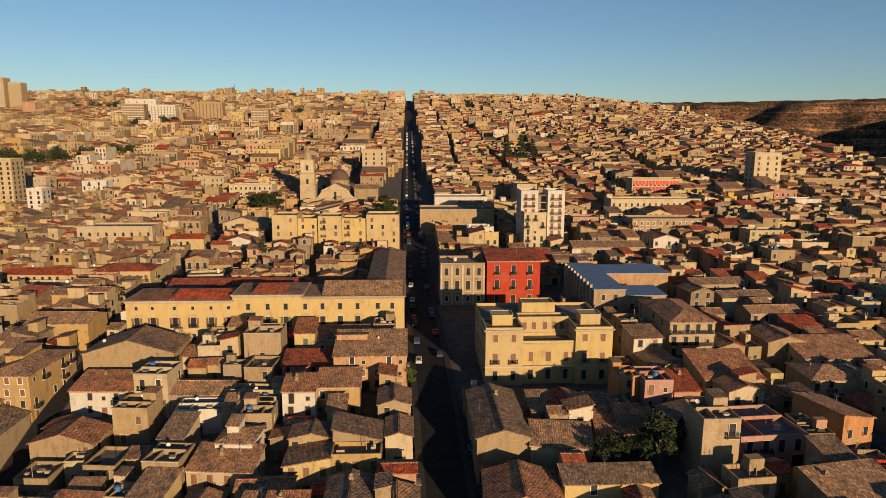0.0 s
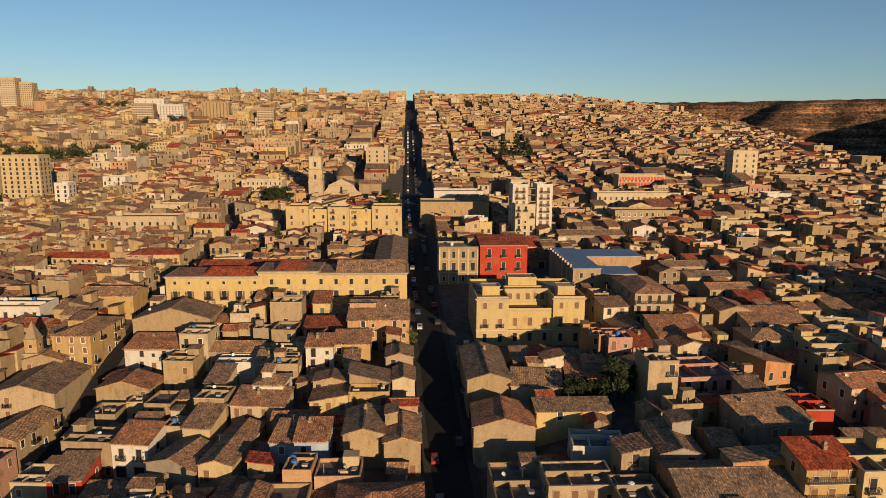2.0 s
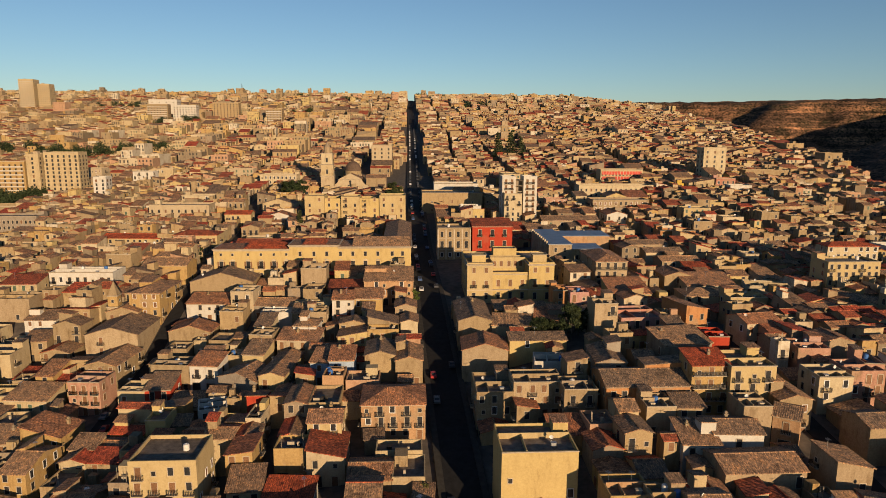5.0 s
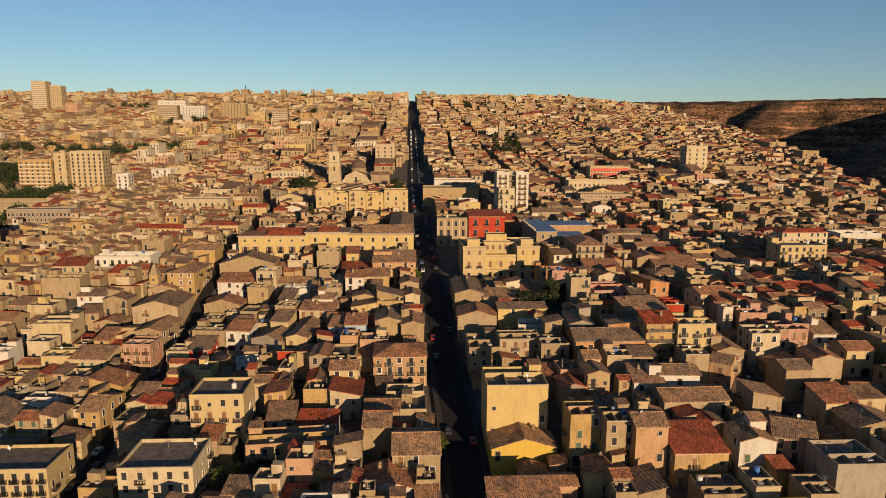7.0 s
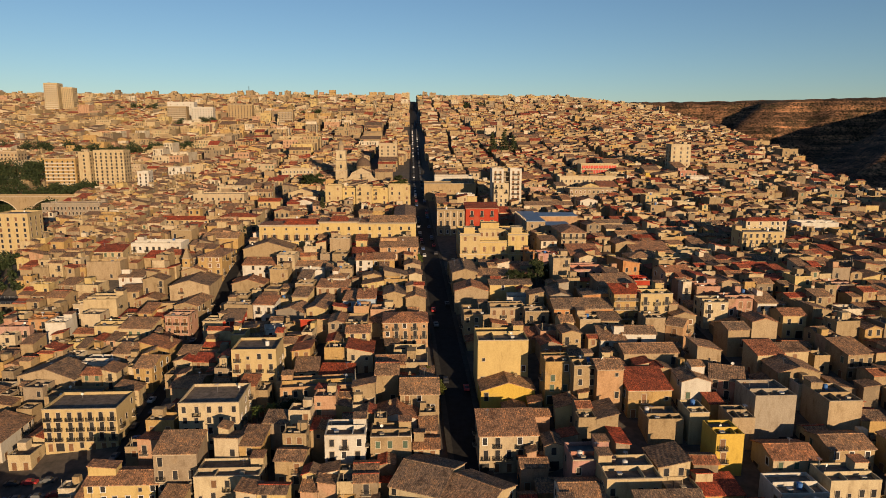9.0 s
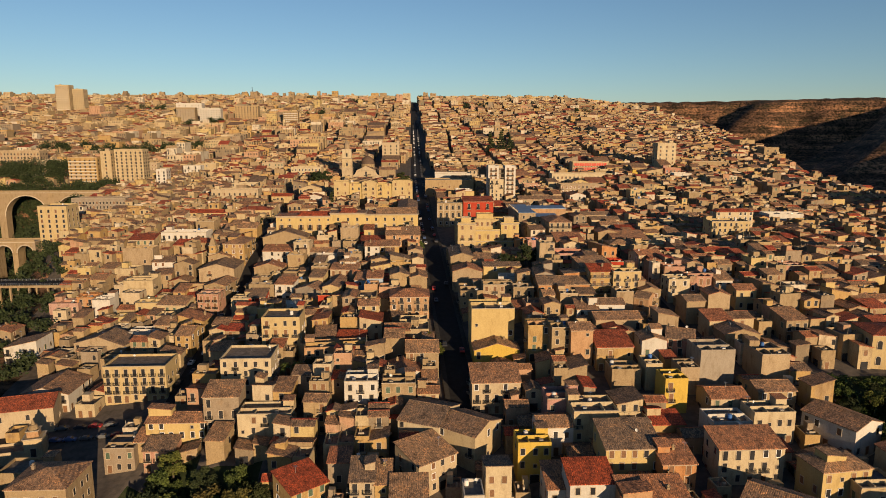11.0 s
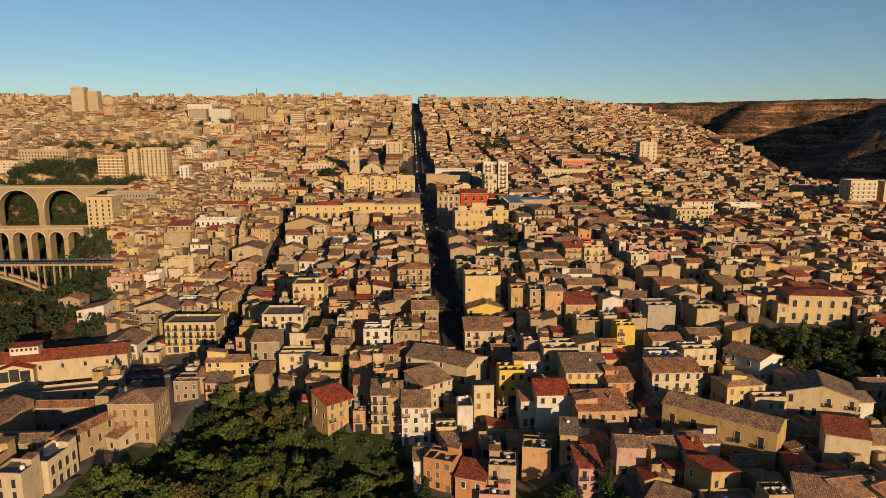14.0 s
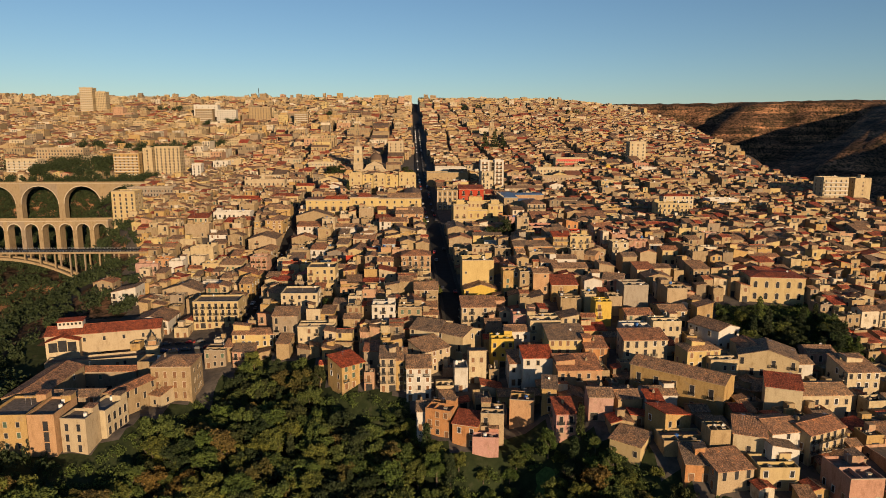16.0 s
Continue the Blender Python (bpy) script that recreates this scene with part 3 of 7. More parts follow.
        rise = {"mf": (0, 0, 1, 1), "mb": (1, 1, 0, 0), "ml": (0, 1, 1, 0), "mr": (1, 0, 0, 1)}[roof]
        span = d if roof in ("mf", "mb") else w
        zs = [h + k * span * pitch * 0.75 for k in rise]
        co = [(-a, 0), (a, 0), (a, d), (-a, d)]
        walls.add([(x, y, lo) for x, y in co] + [(x, y, z) for (x, y), z in zip(co, zs)],
                  [(0, 1, 5, 4), (1, 2, 6, 5), (2, 3, 7, 6), (3, 0, 4, 7)])
        oc = [(-a - o, -o), (a + o, -o), (a + o, d + o), (-a - o, d + o)]
        top.slab([(x, y, z + 0.18) for (x, y), z in zip(oc, zs)])
    return walls, top


def attic(rng, walls, top, w, d, h):
    """A raised room on a pitched roof, under its own single slope."""
    a, b = w * rng.uniform(0.3, 0.5), d * rng.uniform(0.35, 0.5)
    x0 = rng.choice([-w / 2 + 0.05, w / 2 - a - 0.05, rng.uniform(-w / 3, 0)])
    y0 = rng.uniform(d * 0.3, d - b - 0.05)
    z, up = h + rng.uniform(2.0, 3.0), rng.choice([(0, 0, 0.8, 0.8), (0.8, 0.8, 0, 0), (0, 0.7, 0.7, 0), (0.7, 0, 0, 0.7)])
    co = [(x0, y0), (x0 + a, y0), (x0 + a, y0 + b), (x0, y0 + b)]
    walls.add([(x, y, h - 0.3) for x, y in co] + [(x, y, z + u) for (x, y), u in zip(co, up)], [(0, 1, 5, 4), (1, 2, 6, 5), (2, 3, 7, 6), (3, 0, 4, 7)])
    o = 0.25
    oc = [(x0 - o, y0 - o), (x0 + a + o, y0 - o), (x0 + a + o, y0 + b + o), (x0 - o, y0 + b + o)]
    top.slab([(x, y, z + u + 0.16) for (x, y), u in zip(oc, up)])


def openings(rng, w, d, h, near=True, dense=0.8, sides=(0, 1, 3)):
    """Places of windows and doors: kind, local place, quarter turns."""
    out = []
    floors = max(1, int(h / 3.0))
    fh = h / floors
    for side in sides:
        span = w if side in (0, 2) else d
        n = max(1, int(span / 2.9))
        if side in (1, 3):
            n = max(1, n - 1)
        style = rng.choice(["shut", "green", "glass", "dark", "dark", "open", "tall", "tall", "tallshut", "tall"])
        for fl in range(floors):
            for c in range(n):
                if rng.random() > (dense if side == 0 else dense * 0.7):
                    continue
                s = -span / 2 + span * (c + 0.5) / n + rng.uniform(-0.25, 0.25)
                kind = style if rng.random() < 0.75 else rng.choice(["dark", "small", "glass"])
                if fl == 0:
                    kind = rng.choice(["door", "door", "garage", "dark"])
                z = fl * fh + (0.0 if kind in ("door", "garage") else 0.35 if kind.startswith("tall") else 1.0)
                if span < 2.6 and kind == "garage":
                    kind = "door"
                if z + 2.6 > h + 0.3 and kind.startswith("tall"):
                    kind = "dark"
                out.append((kind, s, z, side, fl))
    return out


def on_wall(s, z, side, w, d):
    if side == 0:
        return (s, 0, z, 0)
    if side == 1:
        return (w / 2, d / 2 + s, z, 90)
    if side == 2:
        return (-s, d, z, 180)
    return (-w / 2, d / 2 - s, z, -90)


TAKEN = []
ROOFTOPS = []
COUNT = {"n": 0}


def free(x, y, w, d, rot, pad=0.0):
    """Whether a plan does not run into one that stands already."""
    c, s = math.cos(radians(rot)), math.sin(radians(rot))
    mx, my, r = x - s * d / 2, y + c * d / 2, math.hypot(w, d) / 2
    hw, hd = abs(c) * w / 2 + abs(s) * d / 2, abs(s) * w / 2 + abs(c) * d / 2
    for ox, oy, oc, os_, ow, od, orr in TAKEN:
        dx, dy = mx - ox, my - oy
        if dx * dx + dy * dy > (r + orr) ** 2:
            continue
        lx, ly = dx * oc + dy * os_, -dx * os_ + dy * oc
        if abs(lx) < ow + hw * 0.86 + pad and abs(ly) < od + hd * 0.86 + pad:
            return False
    return True


def take(x, y, w, d, rot=0.0):
    c, s = math.cos(radians(rot)), math.sin(radians(rot))
    TAKEN.append((x - s * d / 2, y + c * d / 2, c, s, w / 2, d / 2, math.hypot(w, d) / 2))


ROOF_WORDS = {"flat": "a flat walled terrace roof", "gx": "a brown clay-tiled gable roof", "gy": "a tiled gable roof", "hip": "a hipped tile roof",
              "mf": "a single-pitch tile roof", "mb": "a single-pitch tile roof", "ml": "a single-pitch tile roof", "mr": "a single-pitch tile roof"}
TONE_WORDS = {"tan": "tan plaster", "stone": "bare limestone", "cream": "cream plaster", "yellow": "pale yellow plaster", "strong": "bright yellow plaster",
              "ochre": "ochre plaster", "white": "whitewashed", "pink": "faded pink plaster", "rose": "rose-red plaster", "orange": "orange plaster",
              "red": "deep red plaster", "grey": "grey cement-rendered", "blue": "pale blue plaster"}


def house(x, y, w, d, h, rot=0.0, roof="gx", tone="tan", tiles="tile", dense=0.8, seed=None, pitch=0.30, balconies=0.3, label="", name="house", front=None, sides=(0, 1, 3), category="house", group="houses of the old town", big=False, gallery=False):
    """A house: x, y the middle of its front, h the height of its eaves over the street there."""
    rng = random.Random(seed if seed is not None else int(abs(x) * 91 + abs(y) * 37 + h * 11))
    take(x, y, w, d, rot)
    z = height(x, y)
    c, s = math.cos(radians(rot)), math.sin(radians(rot))
    low = min(height(x + c * u - s * v, y + s * u + c * v) for u in (-w / 2, w / 2) for v in (0, d))
    base = max(0.3, z - low) + 0.6
    ob = new(name)
    ob.matrix_world = pose(x, y, z, 0, 0, rot)
    roof_word = ROOF_WORDS[roof]
    if tiles == "red":
        roof_word = roof_word.replace("brown clay-tiled", "new red-tiled").replace("tile roof", "red tile roof")
    tagged(ob, label or TONE_WORDS[tone] + " house under " + roof_word, category, group)
    walls, top = shell(w, d, h, base, roof, pitch)
    if roof != "flat" and name == "house" and w > 6 and d > 7 and rng.random() < 0.16:
        attic(rng, walls, top, w, d, h)
    walls.ob("wall", WALLS[tone], ob)
    if roof == "flat":
        top.ob("roof_terrace", FLAT if rng.random() < 0.7 else TAR, ob, uv=True)
    else:
        top.ob("roof", ROOFS[tiles], ob, uv=True)
    if roof in ("gx", "mf", "flat", "hip") and h > 6 and rng.random() < 0.7:
        zc = h + (0.72 if roof == "flat" else -0.30)
        Shape().add([(-w / 2 - 0.05, -0.16, zc), (w / 2 + 0.05, -0.16, zc), (w / 2 + 0.05, 0.05, zc - 0.16), (-w / 2 - 0.05, 0.05, zc - 0.16),
                     (-w / 2 - 0.05, -0.2, zc + 0.2), (w / 2 + 0.05, -0.2, zc + 0.2), (w / 2 + 0.05, 0.05, zc + 0.2), (-w / 2 - 0.05, 0.05, zc + 0.2)], BOX_F).ob("cornice", TRIM, ob)
    places = front if front is not None else openings(rng, w, d, h, True, dense, sides)
    for kind, q, zz, side, fl in places:
        px, py, pz, turn = on_wall(q, zz, side, w, d)
        win = new("door" if kind in ("door", "garage") else "window", WIN[kind])
        win.parent, win.matrix_basis = ob, pose(px, py, pz, 0, 0, turn)
        if gallery:
            pass
        elif big:
            if fl > 0:
                balcony(ob, pose(px, py, pz - 0.05, 0, 0, turn), 1)
        elif fl > 0 and (kind.startswith("tall") or rng.random() < balconies * 0.3):
            if rng.random() < balconies + 0.3:
                balcony(ob, pose(px, py, pz - (0.05 if kind.startswith("tall") else 0.9), 0, 0, turn))
    if gallery:
        me = railing_mesh(w - 0.3)
        for fl in sorted({p[4] for p in places if p[4] > 0}):
            zz = min(p[2] for p in places if p[4] == fl) - 0.06
            slab = balcony_slab(w - 0.2).ob("balcony", TRIM, ob)
            slab.location = (0, 0, zz)
            new("railing", me).parent = slab
    if roof != "flat" and rng.random() < 0.3:
        ch = new("chimney", CHIMNEY)
        ch.parent, ch.matrix_basis = ob, pose(rng.uniform(-w / 3, w / 3), d * rng.uniform(0.55, 0.8), h + 0.9, 0, 0, rng.choice([0, 90]))
    elif roof == "flat" and rng.random() < 0.55:
        # stair head on the terrace
        a, b = min(3.2, w * 0.4), min(3.6, d * 0.4)
        sx = rng.choice([-1, 1]) * (w / 2 - a / 2 - 0.05)
        k = Shape().box(sx - a / 2, sx + a / 2, d - b - 0.05, d - 0.05, h - 0.1, h + 2.6)
        k.ob("stair_head", WALLS[tone], ob)
        Shape().slab([(sx - a / 2 - 0.2, d - b - 0.25, h + 2.75), (sx + a / 2 + 0.2, d - b - 0.25, h + 2.75), (sx + a / 2 + 0.2, d + 0.1, h + 2.95), (sx - a / 2 - 0.2, d + 0.1, h + 2.95)], 0.18).ob("stair_head_roof", ROOFS[tiles], ob, uv=True)
    if roof == "flat" and name == "house" and w > 5 and y < 200:
        cut, side = d * rng.uniform(0.3, 0.6), rng.choice([-1, 1])
        s_ = Shape().box(-w / 2 + 0.3, w / 2 - 0.3, cut, cut + 0.2, h + 0.03, h + 1.3)
        s_.box(side * w * 0.18, side * w * 0.18 + 0.2, 0.3, cut, h + 0.03, h + 1.1)
        s_.ob("terrace_wall", WALLS[tone], ob)
        vx, vy = -side * w * 0.22, cut * 0.5
        Shape().box(vx - 0.5, vx + 0.5, vy - 0.4, vy + 0.4, h + 0.03, h + 0.9).box(vx - 0.6, vx + 0.6, vy - 0.5, vy + 0.5, h + 0.9, h + 1.0).ob("vent_box", STEEL if rng.random() < 0.4 else TRIM, ob)
    if y < 330 and tone:
        rise = {"flat": 0.0, "gx": d * 0.1 * pitch, "gy": 0.15, "hip": 0.2}.get(roof, 0.25 * d * pitch)
        ROOFTOPS.append((x, y, w, d, z + h + rise, rot, roof == "flat"))
    COUNT["n"] += 1
    return ob


class Bulk:
    """Houses of the wide town, joined."""

    def __init__(self):
        self.walls, self.roofs, self.glass, self.trim = Shape(), Shape(), Shape(), Shape()

    def house(self, x, y, w, d, h, rot, roof, rng, detail):
        z = height(x, y)
        c, s = math.cos(radians(rot)), math.sin(radians(rot))
        low = min(height(x + c * u - s * v, y + s * u + c * v) for u in (-w / 2, w / 2) for v in (0, d))
        walls, top = shell(w, d, h, max(0.3, z - low) + 0.6, roof, rng.uniform(0.22, 0.36))
        if roof != "flat" and detail and w > 6 and d > 6 and rng.random() < 0.24:
            attic(rng, walls, top, w, d, h)
        put = lambda vs: [(x + c * a - s * b, y + s * a + c * b, z + k) for a, b, k in vs]
        self.walls.add(put(walls.v), walls.f)
        self.roofs.add(put(top.v), top.f, 1 if roof == "flat" else 0)
        if roof == "flat" and rng.random() < 0.5:
            a, sx = min(3.2, w * 0.4), rng.choice([-1, 1]) * w * 0.25
            hut = Shape().box(sx - a / 2, sx + a / 2, d * 0.6, d - 0.05, h - 0.1, h + 2.6)
            self.walls.add(put(hut.v), hut.f)
        if roof == "flat" and detail:
            # low walls, crates, vents and poles on the terrace
            for _ in range(rng.randrange(2, 6)):
                px, py = rng.uniform(-w / 2 + 0.6, w / 2 - 1.4), rng.uniform(0.6, max(0.7, d * 0.55))
                a, b, k = rng.choice([(0.9, 0.7, 0.9), (0.5, 0.5, 1.3), (1.6, 0.25, 1.1), (1.2, 1.2, 0.6), (0.08, 0.08, 2.6), (0.08, 0.08, 3.0)])
                box = Shape().box(px, px + a, py, py + b, h, h + 0.03 + k)
                self.trim.add(put(box.v), box.f, rng.choice([0, 0, 1]))
        inner = 1 if x < 0 else 3
        for kind, q, zz, side, fl in openings(rng, w, d, h, False, 0.62, (0, inner) if detail else (0,)):
            px, py, pz, turn = on_wall(q, zz, side, w, d)
            ww, hh = {"door": (1.3, 2.4), "garage": (2.4, 2.6), "small": (0.9, 1.0)}.get(kind, (1.25, 2.5) if kind.startswith("tall") else (1.2, 1.9))
            tc, ts = math.cos(radians(turn)), math.sin(radians(turn))
            box = Shape().add([(-ww / 2, -0.06, 0), (ww / 2, -0.06, 0), (ww / 2, -0.06, hh), (-ww / 2, -0.06, hh), (-ww / 2, 0.05, 0), (ww / 2, 0.05, 0), (ww / 2, 0.05, hh), (-ww / 2, 0.05, hh)],
                              [(0, 1, 2, 3), (3, 2, 6, 7), (1, 5, 6, 2), (4, 0, 3, 7)] if detail else [(0, 1, 2, 3)])
            if detail and kind != "garage":
                rim = [(-ww / 2 - 0.16, -0.04, -0.12), (ww / 2 + 0.16, -0.04, -0.12), (ww / 2 + 0.16, -0.04, hh + 0.16), (-ww / 2 - 0.16, -0.04, hh + 0.16)]
                self.trim.add(put([(px + tc * a - ts * b, py + ts * a + tc * b, pz + k) for a, b, k in rim]), [(0, 1, 2, 3)])
            if detail and fl > 0 and kind.startswith("tall"):
                bal = Shape().box(-1.15, 1.15, -0.95, 0.02, -0.2, 0)
                for k in range(8):
                    bal.box(-1.1 + k * 0.305, -1.06 + k * 0.305, -0.93, -0.89, 0, 1.0, 1)
                bal.box(-1.13, 1.13, -0.95, -0.88, 0.96, 1.04, 1).box(-1.13, -1.07, -0.93, 0, 0.96, 1.04, 1).box(1.07, 1.13, -0.93, 0, 0.96, 1.04, 1)
                for m in (0, 1):
                    self.trim.add(put([(px + tc * a - ts * b, py + ts * a + tc * b, pz + k) for a, b, k in bal.v]), [q for q, j in zip(bal.f, bal.m) if j == m], m)
            self.glass.add(put([(px + tc * a - ts * b, py + ts * a + tc * b, pz + k) for a, b, k in box.v]), box.f,
                           {"shut": 1, "green": 2, "door": 1, "tallshut": 1, "open": 1}.get(kind, 0))

    def link(self, name, label):
        ob = self.walls.ob(name, WALLS["mixed"])
        tagged(ob, label, "houses", "", "stuff")
        self.roofs.ob("roofs", [ROOFS["mixed"], FLAT], ob, uv=True)
        self.trim.ob("surrounds", [TRIM, IRON], ob)
        self.glass.ob("windows", [GLASS, SHUTTER, GREEN], ob)


def lots(rng, x0, x1, y0, y1, big):
    """Cuts a block into plots."""
    w, d = x1 - x0, y1 - y0
    if w <= big and d <= big * 1.15:
        return [(x0, x1, y0, y1)]
    k = rng.uniform(0.38, 0.62)
    if w > d * rng.uniform(0.8, 1.2):
        m = x0 + w * k
        return lots(rng, x0, m, y0, y1, big) + lots(rng, m, x1, y0, y1, big)
    m = y0 + d * k
    return lots(rng, x0, x1, y0, m, big) + lots(rng, x0, x1, m, y1, big)


def fill_town():
    """The rest of the town: blocks between straight side streets, packed with houses."""
    rng = random.Random(7)
    near, far = Bulk(), Bulk()
    west = [-10]
    while west[-1] > -1250:
        west.append(west[-1] - rng.uniform(26, 44))
    east = [10]
    while east[-1] < 640:
        east.append(east[-1] + rng.uniform(26, 44))
    cols = [(b + 2.4, a - 2.4) for a, b in zip(west, west[1:])] + [(a + 2.4, b - 2.4) for a, b in zip(east, east[1:])]
    for x0, x1 in cols:
        y = -130.0 + rng.uniform(0, 30)
        if x0 <= -2 and x1 >= -14:
            x1 = -5.8
        while y < 1640:
            y1 = y + rng.uniform(38, 70)
            level = rng.uniform(5.4, 7.4)
            for a, b, c, d in lots(rng, x0 if x0 > 14 or x0 < -10 else x0, x1, y + 2.2, y1 - 2.2, rng.uniform(7.0, 11.5) if y < 300 else rng.choice([8.5, 9.5, 10.5, 12, 13, 15, 19] if x0 > -60 or y < 520 else [9, 11, 13, 16, 20, 24, 28]) if y < 1200 else rng.uniform(12, 26)):
                mx, my = (a + b) / 2 + 3 * math.sin(y * 0.02 + x0), c
                mx += float(street_x(my))
                w, dd = b - a - 0.06, d - c - 0.06
                if w < 3.2 or dd < 3.2 or rng.random() < 0.03:
                    continue
                if mx > town_edge(my) - 6 - w / 2 or my < south_end(mx) + 2 or mx < west_end(my) + w / 2:
                    continue
                if abs(mx) > 0.70 * (my + 290) + 30:
                    continue
                tilt = 0 if abs(mx) < 30 else 5 * math.sin(x0 * 0.013 + y * 0.006)
                if not free(mx, my, w, dd, tilt):
                    continue
                if my > -30 and abs(mx - float(street_x(my))) < w / 2 + 5.7:
                    continue
                h = level + rng.choice([-1.8, -1.0, -0.5, 0, 0, 0.4, 0.8, 1.5, 2.6]) + rng.uniform(-0.4, 0.4)
                if my > 400:
                    h = 4.5 + (h - 4) * 0.85
                    if w * dd > 190:
                        h += rng.uniform(1, 5) if mx > -60 else rng.uniform(2, 9)
                if -78 < mx < -12 and 322 < my < 412:
                    h = rng.uniform(3.2, 4.6)
                if my < -22 and mx > 0:
                    h = rng.uniform(3.0, 5.2)
                elif -115 < mx < -14 and -20 < my < 110:
                    h += 2.6 if my < 45 else 1.3
                elif mx > 110 and my < 330:
                    h += 1.0
                if my > 1200:
                    h = rng.uniform(7.5, 12.5) + (rng.uniform(4, 10) if rng.random() < 0.06 else 0) + (4.5 if my > 1480 else 0)
                if rng.random() < 0.010 and my > 700 and mx < 150:
                    h += rng.uniform(5, 10)
                roof = rng.choice(["gx", "gx", "gy", "gy", "mf", "mb", "ml", "mr", "flat", "flat", "flat", "gx", "mf"])
                if h > 12:
                    roof = "flat"
                turn = tilt + rng.uniform(-1.5, 1.5)
                if my < 185 and COUNT["n"] < 300 and abs(mx) < 60 + 0.25 * (my + 110) and w > 4.5:
                    house(mx, my, w, dd, h, turn, roof, rng.choice(["tan", "tan", "stone", "cream", "tan", "ochre", "white", "pink", "cream", "stone", "yellow", "white"]), dense=0.65, tiles="red" if rng.random() < 0.05 else "tile")
                else:
                    if my < 270:
                        take(mx, my, w, dd, turn)
                    (near if my < 330 else far).house(mx, my, w, dd, h, turn, roof, rng, my < 500)
            y = y1
    # small houses and sheds that close the gaps between the larger ones
    for k in range(12000):
        x, y = rng.uniform(-175, 230), rng.uniform(-135, 250)
        w, d = (rng.uniform(6, 9), rng.uniform(6, 9)) if k < 6000 else (rng.uniform(3.6, 5.8), rng.uniform(3.8, 6))
        if y < float(south_end(x)) + 2 or x < float(west_end(y)) + w or y > -30 and abs(x - float(street_x(y))) < w / 2 + 5.9 or (x < -84 and y < 4):
            continue
        tilt = rng.uniform(-6, 6)
        if not free(x, y, w, d, tilt, 0.3 if k < 6000 else 0.1):
            continue
        take(x, y, w, d, tilt)
        near.house(x, y, w, d, rng.uniform(2.6, 4.4) if y < -22 and x > 0 else rng.uniform(3.0, 7.6), tilt, rng.choice(["flat", "flat", "mf", "gx", "gy", "ml", "mr"]), rng, True)
    near.link("old_town_houses", "tightly packed tan stone houses with brown tiled roofs")
    far.link("hillside_houses", "distant sunlit houses covering the whole hillside")


build_ground()
build_street()


def put_window(ob, kind, x, y, z, turn=0.0, name=None):
    win = new(name or ("door" if kind in ("door", "garage") else "window"), WIN[kind])
    win.parent, win.matrix_basis = ob, pose(x, y, z, 0, 0, turn)
    return win


METAL_ROOF = plain_material("blue_grey_metal_roof", (0.11, 0.15, 0.22), 0.45, 0.3, 0.25, 0.3, 0.5)
SOLAR = plain_material("solar_glass", (0.012, 0.014, 0.022), 0.25, 0, 0.3, 0.5, 0.5)
AWNING = plain_material("red_awning", (0.35, 0.02, 0.03), 0.8, 0, 0.2, 1.0)


def thing(name, x, y, rot, label, category, group="", z=None):
    ob = new(name)
    ob.matrix_world = pose(x, y, height(x, y) if z is None else z, 0, 0, rot)
    return tagged(ob, label, category, group)


def flat_mass(ob, x0, x1, y0, y1, z0, z1, tone, parapet=0.9, roof=None, name="wall"):
    """A walled volume with a sunk terrace."""
    w, t = Shape(), 0.3
    w.add([(x0, y0, z0), (x1, y0, z0), (x1, y1, z0), (x0, y1, z0), (x0, y0, z1), (x1, y0, z1), (x1, y1, z1), (x0, y1, z1),
           (x0 + t, y0 + t, z1), (x1 - t, y0 + t, z1), (x1 - t, y1 - t, z1), (x0 + t, y1 - t, z1),
           (x0 + t, y0 + t, z1 - parapet), (x1 - t, y0 + t, z1 - parapet), (x1 - t, y1 - t, z1 - parapet), (x0 + t, y1 - t, z1 - parapet)],
          [(0, 1, 5, 4), (1, 2, 6, 5), (2, 3, 7, 6), (3, 0, 4, 7), (4, 5, 9, 8), (5, 6, 10, 9), (6, 7, 11, 10), (7, 4, 8, 11),
           (8, 9, 13, 12), (9, 10, 14, 13), (10, 11, 15, 14), (11, 8, 12, 15)])
    w.ob(name, WALLS[tone], ob)
    Shape().slab([(x0 + t, y0 + t, z1 - parapet + 0.03), (x1 - t, y0 + t, z1 - parapet + 0.03), (x1 - t, y1 - t, z1 - parapet + 0.03), (x0 + t, y1 - t, z1 - parapet + 0.03)], 0.2).ob("roof_terrace", roof or FLAT, ob, uv=True)


def cornice(ob, x0, x1, y0, y1, z, h=0.5, out=0.45):
    """A moulded band round a building, stepped out twice."""
    s = Shape()
    rings = [(0.02, z - h), (out * 0.5, z - h * 0.5), (out * 0.5, z - h * 0.35), (out, z - h * 0.2), (out, z), (0.0, z + 0.02)]
    v = [(sx, sy, zz) for o, zz in rings for sx, sy in ((x0 - o, y0 - o), (x1 + o, y0 - o), (x1 + o, y1 + o), (x0 - o, y1 + o))]
    f = [(4 * r + k, 4 * r + (k + 1) % 4, 4 * r + 4 + (k + 1) % 4, 4 * r + 4 + k) for r in range(len(rings) - 1) for k in range(4)]
    return s.add(v, f).ob("cornice", TRIM, ob)


